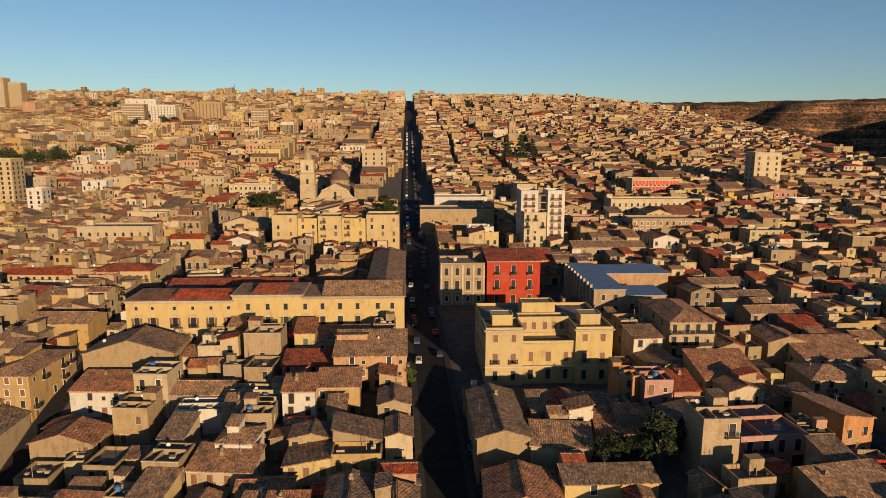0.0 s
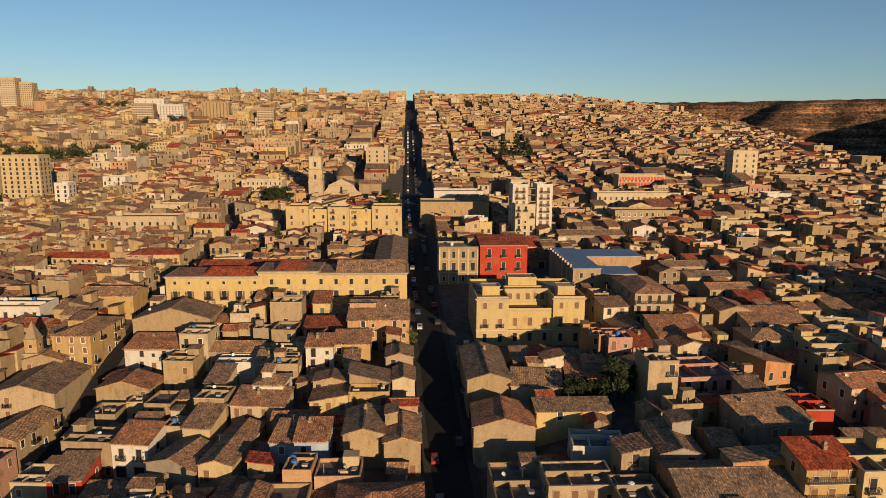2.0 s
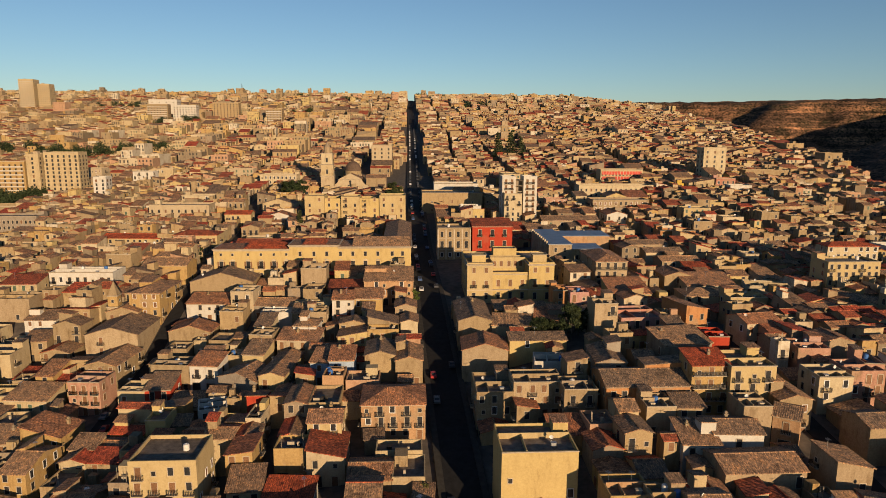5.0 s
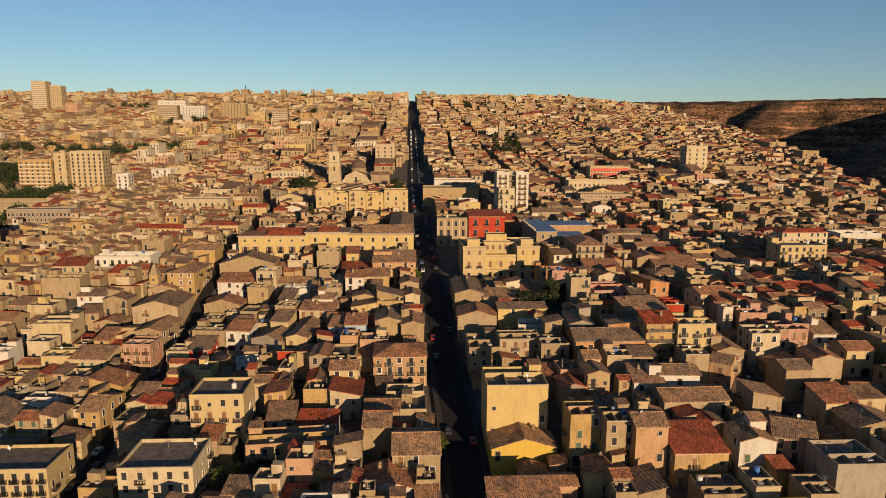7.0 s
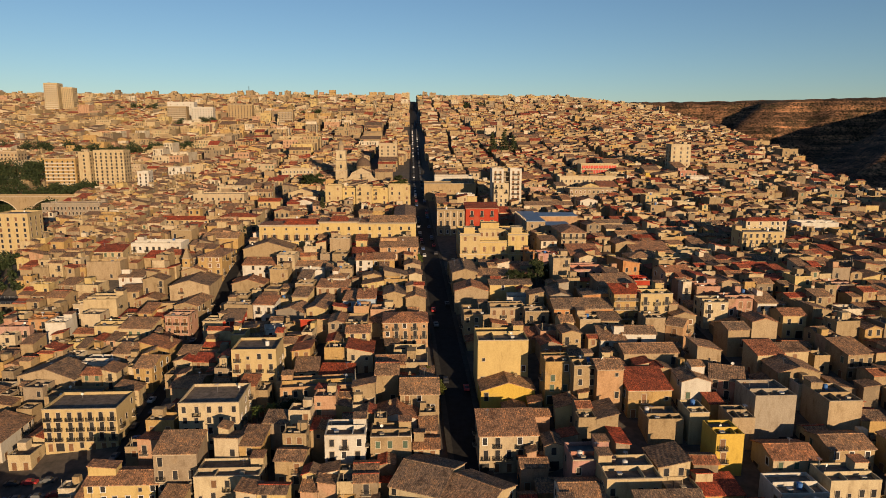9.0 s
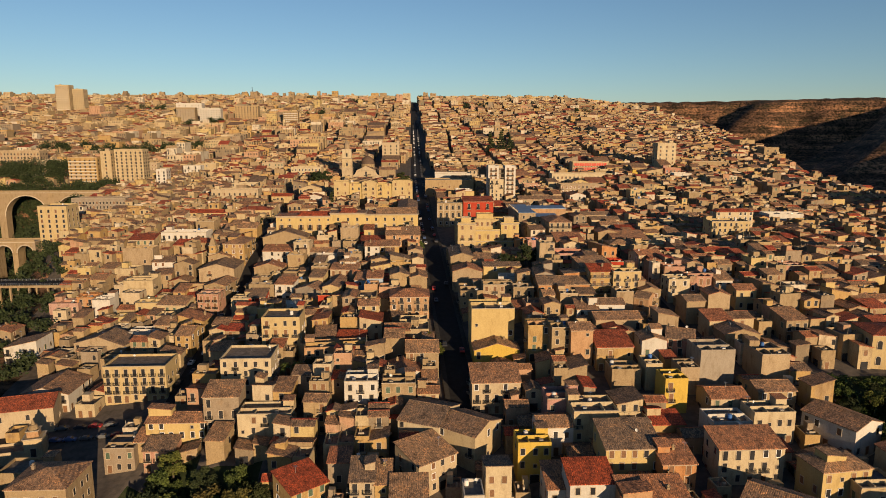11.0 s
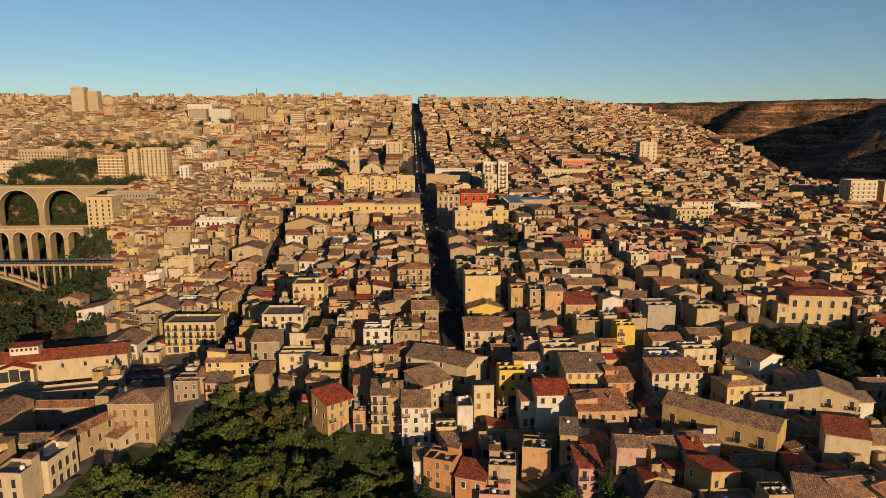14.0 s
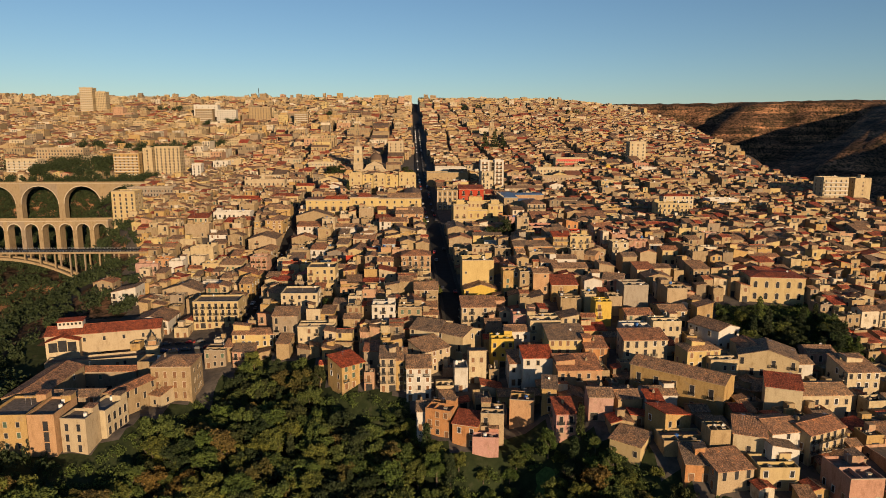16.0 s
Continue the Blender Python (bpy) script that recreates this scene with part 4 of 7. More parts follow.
def yellow_palazzo():
    take(33.5, 150, 34, 28)
    ob = thing("palazzo", 33.5, 150, 0, "pale yellow palazzo with two wings round a terrace", "palazzo")
    a, c = 16.2, 6.7
    for x0, x1 in ((-a, -c), (c, a)):
        flat_mass(ob, x0, x1, 0, 9.5, -1.5, 15.2, "yellow", 0.7, name="wing")
        cornice(ob, x0, x1, 0, 9.5, 14.6, 0.7, 0.5)
        s = Shape().box((x0 + x1) / 2 - 2.6, (x0 + x1) / 2 + 2.6, 4.2, 8.6, 14.4, 17.2)
        s.ob("roof_room", WALLS["yellow"], ob)
        cornice(ob, (x0 + x1) / 2 - 2.6, (x0 + x1) / 2 + 2.6, 4.2, 8.6, 17.4, 0.35, 0.3)
    flat_mass(ob, -c, c, 0.8, 8.2, -1.5, 11.4, "yellow", 0.9, name="centre")
    flat_mass(ob, -a, a, 9.6, 26, -2, 14.8, "yellow", 0.8, name="rear_body")
    flat_mass(ob, -c, c, 8.3, 12.5, 10.6, 15.6, "yellow", 0.5, name="set_back_storey")
    flat_mass(ob, -5, 4, 13.0, 18.5, 14.0, 18.2, "yellow", 0.3, name="roof_room")
    cornice(ob, -c, c, 0.8, 8.2, 10.8, 0.4, 0.3)
    for wing in (-11.4, 11.4):
        for dx in (-2.3, 2.3):
            put_window(ob, "tall", wing + dx, 0, 1.3)
            put_window(ob, "tallshut", wing + dx, 0, 5.9)
            balcony(ob, pose(wing + dx, 0, 5.85))
            put_window(ob, "shut", wing + dx, 0, 11.4)
    for x in (-4.5, 0.0, 4.5):
        put_window(ob, "tall", x, 0.8, 1.3)
        put_window(ob, "tallshut", x, 0.8, 6.0)
    for x in (-5, -2.5, 0.5, 3, 5):
        put_window(ob, "shut", x, 8.3, 12.2)
    for k in range(6):
        put_window(ob, "dark", -a, 3 + 4 * k, 6.4, -90)
        put_window(ob, "dark", -a, 3 + 4 * k, 11.2, -90)
        put_window(ob, "dark", -a, 3 + 4 * k, 1.9, -90)
    Shape().box(-a - 0.12, a + 0.12, -0.12, 0.79, 4.7, 5.0).ob("string_course", TRIM, ob)


def long_palace():
    take(-43.3, 180, 80, 18)
    take(-9.5, 198, 12.5, 62)
    take(-55, 198, 60, 24)
    ob = thing("palace", -43.3, 180, 0, "long cream palace front with shuttered windows and cornice", "palace", z=40.4)
    a = 40.0
    for x0, x1, top in ((-a, -9.6, 13.0), (-9.6, 10.4, 14.6), (10.4, a, 14.0)):
        Shape().box(x0, x1, 0, 15, -14, top).ob("wall", WALLS["yellow"], ob)
        cornice(ob, x0 + 0.02, x1 - 0.02, 0, 15, top + 0.25, 0.9, 0.6)
        Shape().slab([(x0 + 0.1, 0.2, top + 0.32), (x1 - 0.1, 0.2, top + 0.32), (x1 - 0.1, 14.8, top + 0.36), (x0 + 0.1, 14.8, top + 0.36)], 0.05).ob("roof", ROOFS["tile"], ob, uv=True)
    # roofs behind the parapet
    for x0, x1, z, m in ((-28, -11, 13.4, "red"), (-4.5, 5, 15.0, "red")):
        s = Shape()
        s.slab([(x0, 1.2, z), (x1, 1.2, z), (x1 - 1.5, 6.5, z + 1.9), (x0 + 1.5, 6.5, z + 1.9)], 0.15)
        s.slab([(x0 + 1.5, 6.5, z + 1.9), (x1 - 1.5, 6.5, z + 1.9), (x1, 12, z), (x0, 12, z)], 0.15)
        s.slab([(x1, 12, z), (x1 - 1.5, 6.5, z + 1.9), (x1 - 1.5, 6.4, z + 1.9), (x1, 1.2, z)], 0.15)
        s.ob("roof", ROOFS[m], ob, uv=True)
    s = Shape()
    s.slab([(16, 0.8, 14.3), (a - 0.3, 0.8, 14.3), (a - 0.3, 9, 17.0), (16, 9, 17.0)])
    s.slab([(16, 9, 17.0), (a - 0.3, 9, 17.0), (a - 0.3, 17, 14.4), (16, 17, 14.4)])
    s.ob("roof", ROOFS["tile"], ob, uv=True)
    # wing along the street
    Shape().box(28, a, 15.02, 76, -6, 13.4).ob("street_wing", WALLS["ochre"], ob)
    s = Shape()
    s.slab([(27.6, 76, 13.6), (27.6, 15.2, 13.6), (34, 15.2, 15.6), (34, 76, 15.6)])
    s.slab([(34, 76, 15.6), (34, 15.2, 15.6), (a + 0.4, 15.2, 13.6), (a + 0.4, 76, 13.6)])
    s.ob("roof", ROOFS["tile"], ob, uv=True)
    # low wings round the court
    for x0, x1, y0, y1, m in ((-a, 27.9, 34, 44, "red"), (-a, -28, 15.1, 33.9, "tile")):
        Shape().box(x0, x1, y0, y1, -6, 9.5).ob("court_wing", WALLS["tan"], ob)
        s = Shape()
        if m == "red":
            s.slab([(x0, y0 - 0.4, 9.6), (x1, y0 - 0.4, 9.6), (x1, (y0 + y1) / 2, 11.4), (x0, (y0 + y1) / 2, 11.4)])
            s.slab([(x0, (y0 + y1) / 2, 11.4), (x1, (y0 + y1) / 2, 11.4), (x1, y1 + 0.4, 9.6), (x0, y1 + 0.4, 9.6)])
        else:
            s.slab([(x0, y0, 9.6), (x1, y0, 9.6), (x1, y1, 9.6), (x0, y1, 9.6)])
        s.ob("roof", ROOFS["red"] if m == "red" else TAR, ob, uv=True)
    for k, x in enumerate((-37, -32.4, -26.2, -21, -15.8, -10.8, -5.2, 0.4, 5.6, 11.2, 16.2, 21.3, 26.4, 32.3, 36.5)):
        put_window(ob, "arch", x, 0, 5.0)
        if k < 10:
            for sx in (-1.22, 1.22):
                Shape().box(x + sx - 0.3, x + sx + 0.3, -0.16, -0.105, 5.05, 8.1).ob("shutter", SHUTTER, ob)
        balcony(ob, pose(x, 0, 5.35), 1)
        Shape().add([(x - 1.2, -0.25, 8.5), (x + 1.2, -0.25, 8.5), (x, -0.25, 9.2), (x - 1.2, 0.02, 8.5), (x + 1.2, 0.02, 8.5), (x, 0.02, 9.2)],
                    [(0, 1, 2), (0, 3, 4, 1), (1, 4, 5, 2), (2, 5, 3, 0)]).ob("pediment", TRIM, ob)
        put_window(ob, "dark" if k >= 6 else "small", x, 0, 10.3 if k >= 6 else 10.5)
        put_window(ob, "dark", x, 0, 1.5)
    Shape().box(-a - 0.1, a + 0.1, -0.16, -0.01, 4.6, 4.95).ob("string_course", TRIM, ob)
    # iron-framed red awning strip in front
    Shape().slab([(-9, -4.5, 3.4), (a, -4.5, 3.4), (a, -1.6, 4.2), (-9, -1.6, 4.2)], 0.12).ob("awning", AWNING, ob, "faded dark red awning")


def red_palazzo():
    fr = [("arch", x, z, 0, r) for r, z in enumerate((0.2, 5.6, 10.9)) for x in (-5.8, 0.0, 5.8)]
    house(34.9, 217, 18.8, 13, 15.6, 0, "mf", "red", tiles="red", front=fr, big=True, label="deep red palazzo with pale window surrounds and balconies", name="palazzo", category="palazzo", pitch=0.22)
    fr = [("arch" if r == 1 else "tall" if r == 2 else "glass", x, z, 0, 0) for r, z in enumerate((1.2, 5.4, 10.6)) for x in (-5.7, -1.9, 1.9, 5.7)]
    fr += [("tall", s, z, 3, 0) for z in (1.2, 5.4, 10.6) for s in (-4, 0, 4)]
    ob = house(17.0, 217.2, 15.6, 14, 14.1, 0, "flat", "tan", front=fr, label="ornate tan stone palazzo with tall windows beside the red one", name="palazzo", category="palazzo")
    for z in (4.6, 9.9):
        Shape().box(-7.9, 7.9, -0.2, -0.01, z, z + 0.3).ob("string_course", TRIM, ob)
    for x in (-7.5, -3.8, 0, 3.8, 7.5):
        Shape().box(x - 0.3, x + 0.3, -0.14, -0.01, 0, 14.2).ob("pilaster", TRIM, ob)


def blue_roof_hall():
    take(72, 192, 34, 42, 0)
    ob = thing("school_hall", 56, 190, 0, "cream hall with pilasters under blue metal roofs", "school")
    Shape().box(0, 10, 0, 40, -3, 13.0).ob("wall", WALLS["tan"], ob)
    Shape().slab([(-0.3, -0.3, 13.2), (10.3, -0.3, 13.2), (10.3, 40.3, 13.6), (-0.3, 40.3, 13.6)], 0.25).ob("roof", METAL_ROOF, ob, uv=True)
    Shape().box(10.02, 34, 26, 40, -3, 12.4).ob("rear_wing", WALLS["ochre"], ob)
    Shape().slab([(10.4, 25.7, 12.6), (34.3, 25.7, 12.6), (34.3, 40.3, 12.9), (10.4, 40.3, 12.9)], 0.25).ob("roof", METAL_ROOF, ob, uv=True)
    Shape().box(10.02, 24, 2, 14, -3, 10.5).ob("side_wing", WALLS["tan"], ob)
    Shape().slab([(10.4, 1.7, 10.7), (24.3, 1.7, 10.7), (24.3, 14.3, 11.0), (10.4, 14.3, 11.0)], 0.25).ob("roof", METAL_ROOF, ob, uv=True)
    for k in range(9):
        Shape().box(-0.7, -0.01, 2 + 4.2 * k, 3.1 + 4.2 * k, -3, 14.2).ob("pilaster", TRIM, ob)
    for x in (3, 7):
        for z in (2, 6, 9.6):
            put_window(ob, "dark", x, 0, z)
    for x in (13, 17, 21):
        for z in (2, 6):
            put_window(ob, "dark", x, 2, z)


def white_tower_block():
    take(59, 287, 22, 14)
    ob = thing("apartment_block", 59, 287, 0, "tall white apartment block with a dark stair recess", "apartment block")
    for x0, x1 in ((-10, -2.2), (2.2, 10)):
        flat_mass(ob, x0, x1, 0, 12, -2, 28.4, "white", 0.8)
        for r in range(8):
            for q in (0.28, 0.72):
                put_window(ob, "tallshut", x0 + (x1 - x0) * q, 0, 1.0 + 3.3 * r)
            if r:
                balcony(ob, pose((x0 + x1) / 2, 0, 1.0 + 3.3 * r - 0.05), 2)
            put_window(ob, "dark", -10, 6, 1.4 + 3.3 * r, -90)
    Shape().box(-2.18, 2.18, 5, 11.5, -2, 26).ob("stair_core", WALLS["grey"], ob)
    for r in range(8):
        Shape().box(-2.18, 2.18, 1.2, 4.98, 2.9 + 3.3 * r, 3.1 + 3.3 * r).ob("landing", TRIM, ob)


def terrace_apartments():
    take(-34.5, 289, 58, 15)
    ob = thing("apartment_block", -34.5, 289, 0, "long pale yellow apartment block with stepped bays", "apartment block")
    steps = ((-28.6, -17.5, 0.0, 16.9), (-17.4, -8.2, 1.6, 15.2), (-8.1, 2.4, 0.0, 16.4), (2.5, 13.5, 1.6, 15.2), (13.6, 28.4, 0.4, 17.0))
    for x0, x1, y0, top in steps:
        flat_mass(ob, x0, x1, y0, 14, -3, top, "yellow", 0.9)
        n = 2 if x1 - x0 < 12 else 3
        for r in range(5):
            for k in range(n):
                x = x0 + (x1 - x0) * (k + 0.5) / n
                if (k + r + int(x0)) % 3:
                    put_window(ob, "dark" if r % 2 else "shut", x, y0, 1.2 + 3.1 * r)
        if x0 in (-8.1, 2.5):
            for r in range(1, 5):
                balcony(ob, pose(x0 + 2.4, y0, 0.9 + 3.1 * r), 1)


def church():
    take(-48, 408, 44, 60)
    ob = thing("church", -48, 412, 0, "old limestone church with bell tower and dome", "church")
    # front with curved shoulders
    s, n = Shape(), 10
    prof = [(-13.5, -1), (-13.5, 4.5)]
    prof += [(-13.5 + 5.2 * k / n, 4.5 + 4.8 * (k / n) ** 2.2) for k in range(1, n + 1)]
    prof += [(-8.2, 9.6), (0, 13.6), (8.2, 9.6)]
    prof += [(13.5 - 5.2 * k / n, 4.5 + 4.8 * (k / n) ** 2.2) for k in range(n, 0, -1)]
    prof += [(13.5, 4.5), (13.5, -1)]
    k = len(prof)
    s.add([(x, 0, z) for x, z in prof] + [(x, 1.4, z) for x, z in prof], [tuple(range(k))] + [tuple(range(2 * k - 1, k - 1, -1))] + [((j + 1) % k, j, k + j, k + (j + 1) % k) for j in range(k)])
    s.ob("facade", WALLS["cream"], ob)
    cornice(ob, -8.6, 8.6, 0, 1.4, 9.4, 0.5, 0.4)
    cornice(ob, -13.6, 13.6, 0, 1.4, 4.3, 0.5, 0.4)
    put_window(ob, "arch", 0, 0, 5.2)
    put_window(ob, "door", 0, 0, 0.1)
    for x in (-9.6, -5.4, 5.4, 9.6):
        Shape().box(x - 0.5, x + 0.5, -0.35, -0.01, -1, 4.0).ob("pilaster", TRIM, ob)
    w, t = shell(16, 40, 9, 2, "gy", 0.42)
    for sh, mat in ((w, WALLS["stone"]), (t, ROOFS["tile"])):
        o = sh.ob("nave" if sh is w else "roof", mat, ob, uv=sh is t)
        o.matrix_basis = pose(0, 1.42, 0)
    w, t = shell(15, 20, 9.6, 2, "gx", 0.2)
    for sh, mat in ((w, WALLS["stone"]), (t, ROOFS["tile"])):
        o = sh.ob("side_chapel" if sh is w else "roof", mat, ob, uv=sh is t)
        o.matrix_basis = pose(19, 7, 0)
    # dome on its drum
    d = Shape()
    rings = [(6.4, 7), (6.4, 13.4), (6.9, 13.5), (6.9, 14.0), (6.5, 14.1)]
    d_n = 20
    rows = [(r * math.cos(2 * math.pi * j / d_n), 28 + r * math.sin(2 * math.pi * j / d_n), z) for r, z in rings for j in range(d_n)]
    d.add(rows, [(a * d_n + j, a * d_n + (j + 1) % d_n, (a + 1) * d_n + (j + 1) % d_n, (a + 1) * d_n + j) for a in range(len(rings) - 1) for j in range(d_n)])
    d.ob("drum", WALLS["tan"], ob)
    c = Shape()
    prof = [(6.45 * math.cos(a), 14.05 + 7.4 * math.sin(a)) for a in (0, 0.2, 0.4, 0.6, 0.8, 1.0, 1.2, 1.4)] + [(0.9, 21.6), (0.9, 23.0), (1.1, 23.1), (0.05, 24.4)]
    rows = [(r * math.cos(2 * math.pi * j / d_n), 28 + r * math.sin(2 * math.pi * j / d_n), z) for r, z in prof for j in range(d_n)]
    c.add(rows, [(a * d_n + j, a * d_n + (j + 1) % d_n, (a + 1) * d_n + (j + 1) % d_n, (a + 1) * d_n + j) for a in range(len(prof) - 1) for j in range(d_n)])
    c.ob("dome", plain_material("brown_dome_tiles", (0.10, 0.065, 0.045), 0.85, 0, 0.3, 0.8), ob)
    for j in range(8):
        a = radians(-90 + 45 * j)
        put_window(ob, "dark", 6.42 * math.cos(a), 28 + 6.42 * math.sin(a), 9.5, math.degrees(a) + 90)
    # bell tower in four stages
    z = -2
    for half, top in ((4.7, 12), (4.4, 20.5), (4.0, 28.6)):
        Shape().box(-16.6 - half, -16.6 + half, -4 , -4 + 2 * half, z, top).ob("tower_stage", WALLS["cream"], ob)
        cornice(ob, -16.6 - half, -16.6 + half, -4, -4 + 2 * half, top + 0.1, 0.7, 0.5)
        z = top
    for zz in (13.5, 22.0):
        put_window(ob, "arch", -16.6, -4, zz)
        put_window(ob, "arch", -16.6 + (4.4 if zz < 20 else 4.0), 0.2, zz, 90)
    sp = Shape().tube(-16.6, 0, 28.6, 33.0, 2.6, 2.2, 8)
    sp.ob("lantern", WALLS["tan"], ob)
    Shape().tube(-16.6, 0, 33.0, 37.0, 2.4, 0.1, 8).ob("spire", WALLS["stone"], ob)


def far_church():
    take(107, 687, 22, 40)
    ob = thing("church", 107, 687, 0, "far stone church with a tall spired tower", "church")
    for half, z0, z1 in ((4.2, -3, 14), (3.8, 14, 22), (3.2, 22, 27)):
        Shape().box(-half, half, 0, 2 * half, z0, z1).ob("tower_stage", WALLS["tan"], ob)
        cornice(ob, -half, half, 0, 2 * half, z1 + 0.1, 0.6, 0.4)
    Shape().tube(0, 3.4, 27, 34.2, 2.6, 0.1, 8).ob("spire", WALLS["stone"], ob)
    put_window(ob, "arch", 0, 0, 15.5)
    w, t = shell(20, 30, 10, 3, "gy", 0.35)
    for sh, mat in ((w, WALLS["tan"]), (t, ROOFS["tile"])):
        o = sh.ob("nave" if sh is w else "roof", mat, ob, uv=sh is t)
        o.matrix_basis = pose(0, 8.5, 0)


def block(x, y, w, d, h, rows, cols, tone="cream", rot=0, kind="dark", label="", name="apartment_block", balc=False, side=1, shutters=None):
    """A plain block of flats with its grid of windows."""
    step = (h - 1.2) / rows
    out = []
    for s_ in (0, side):
        span = w if s_ == 0 else d
        n = cols if s_ == 0 else max(1, int(d / 4.5))
        for r in range(rows):
            for k in range(n):
                out.append((kind if (k * 7 + r * 3) % 5 else (shutters or "shut"), -span / 2 + span * (k + 0.5) / n, 1.0 + step * r, s_, r))
    far = y > 350
    ob = house(x, y, w, d, h, rot, "flat", tone, front=[] if far else out, label=label, name=name, category="apartment block", group="tower blocks", balconies=0.0)
    if far:
        s = Shape()
        for kd, q, zz, s_, r in out:
            px, py, pz, turn = on_wall(q, zz, s_, w, d)
            tc, ts = math.cos(radians(turn)), math.sin(radians(turn))
            b = Shape().box(-0.65, 0.65, -0.08, 0.03, 0, 1.9)
            s.add([(px + tc * u - ts * v, py + ts * u + tc * v, pz + k) for u, v, k in b.v], b.f, 1 if kd == "shut" else 0)
        tagged(s.ob("window_band", [GLASS, SHUTTER], ob), kind="stuff")
    if balc:
        for r in range(1, rows):
            s = Shape()
            s.box(-w / 2 + 0.6, w / 2 - 0.6, -1.3, -0.01, step * r + 0.5, step * r + 0.72)
            s.ob("balcony", TRIM, ob)
            Shape().box(-w / 2 + 0.6, w / 2 - 0.6, -1.3, -1.2, step * r + 0.73, step * r + 1.55).ob("balcony_front", WALLS["white"], ob)
    return ob


def far_blocks():
    block(222.5, 396, 17, 12, 25.5, 7, 3, "cream", label="tall pale slab block at the edge of town", kind="small", side=3)
    block(-307, 430, 26, 12, 25, 8, 6, "ochre", label="eight-storey tan block by the upper bridge", balc=True)
    block(-278, 412, 9, 14, 33, 10, 1, "cream", label="narrow blank cream end of a tower", kind="small")
    block(-259.5, 416, 25, 14, 34, 11, 6, "cream", label="eleven-storey cream tower block with balconies", shutters="tallshut")
    block(-420, 520, 54, 16, 19, 5, 16, "tan", label="long office block with rows of small windows")
    block(-413, 430, 32, 14, 19, 6, 6, "cream", label="pale apartment block with deep balconies", balc=True)
    block(-211, 190, 16, 14, 24, 8, 4, "yellow", label="seven-storey tan block at the head of a bridge", rot=0)
    block(-231, 290, 38, 12, 11, 3, 16, "grey", label="low grey school with window bands", name="school")
    block(-226, 400, 9, 10, 18, 6, 2, "white", label="white narrow block of flats")
    block(318, 217, 20, 13, 23, 7, 5, "cream", label="apartment block above the gorge with long balconies", balc=True, side=3)
    block(339, 216, 13, 12, 22.5, 7, 1, "cream", label="blank cream end wall of a block", kind="small", side=3)
    block(-666, 1124, 25, 20, 53, 15, 6, "cream", label="pale high-rise tower on the skyline", balc=True)
    block(-640, 1130, 20, 18, 45, 13, 6, "cream", label="second high-rise beside the skyline tower")
    block(-375, 930, 30, 14, 30, 9, 7, "tan", label="tan block of flats on the slope", balc=True)
    block(-338, 938, 34, 14, 28, 8, 8, "white", label="white block of flats on the slope")
    block(-395, 1010, 44, 20, 30, 6, 4, "white", label="broad white hall on the slope", kind="small")
    block(-290, 985, 40, 16, 28, 9, 8, "tan", label="long tan block of flats on the slope")
    block(-205, 930, 24, 14, 24, 7, 5, "tan", label="tan block of flats", balc=True)
    block(-28, 505, 18, 20, 22, 6, 3, "cream", label="tall cream house beside the street")
    ob = block(155, 402, 32, 12, 12, 3, 12, "cream", label="long cream building with red window bands")
    for z in (5.2, 9.0):
        Shape().box(-15, 15, -0.14, -0.09, z, z + 2.4).ob("window_band", plain_material("red_blinds", (0.42, 0.05, 0.03), 0.7, 0, 0.2, 1.0), ob)
        for k in range(14):
            Shape().box(-14.3 + 2.2 * k, -14.0 + 2.2 * k, -0.22, -0.141, z, z + 2.4).ob("mullion", TRIM, ob)
    block(133, 344, 50, 12, 11, 3, 15, "cream", label="long cream public building with cornice")
    block(23, 325, 38, 20, 12, 2, 3, "tan", label="large plain tan hall beside the street", kind="small")
    block(28, 365, 30, 16, 12, 2, 2, "white", label="blank white building beside the street", kind="small")
    block(350, 452, 15, 14, 15, 4, 2, "tan", label="narrow tan block at the edge of town")
    block(-137, 300, 34, 13, 12, 3, 9, "cream", label="cream palazzo with a red tiled roof")


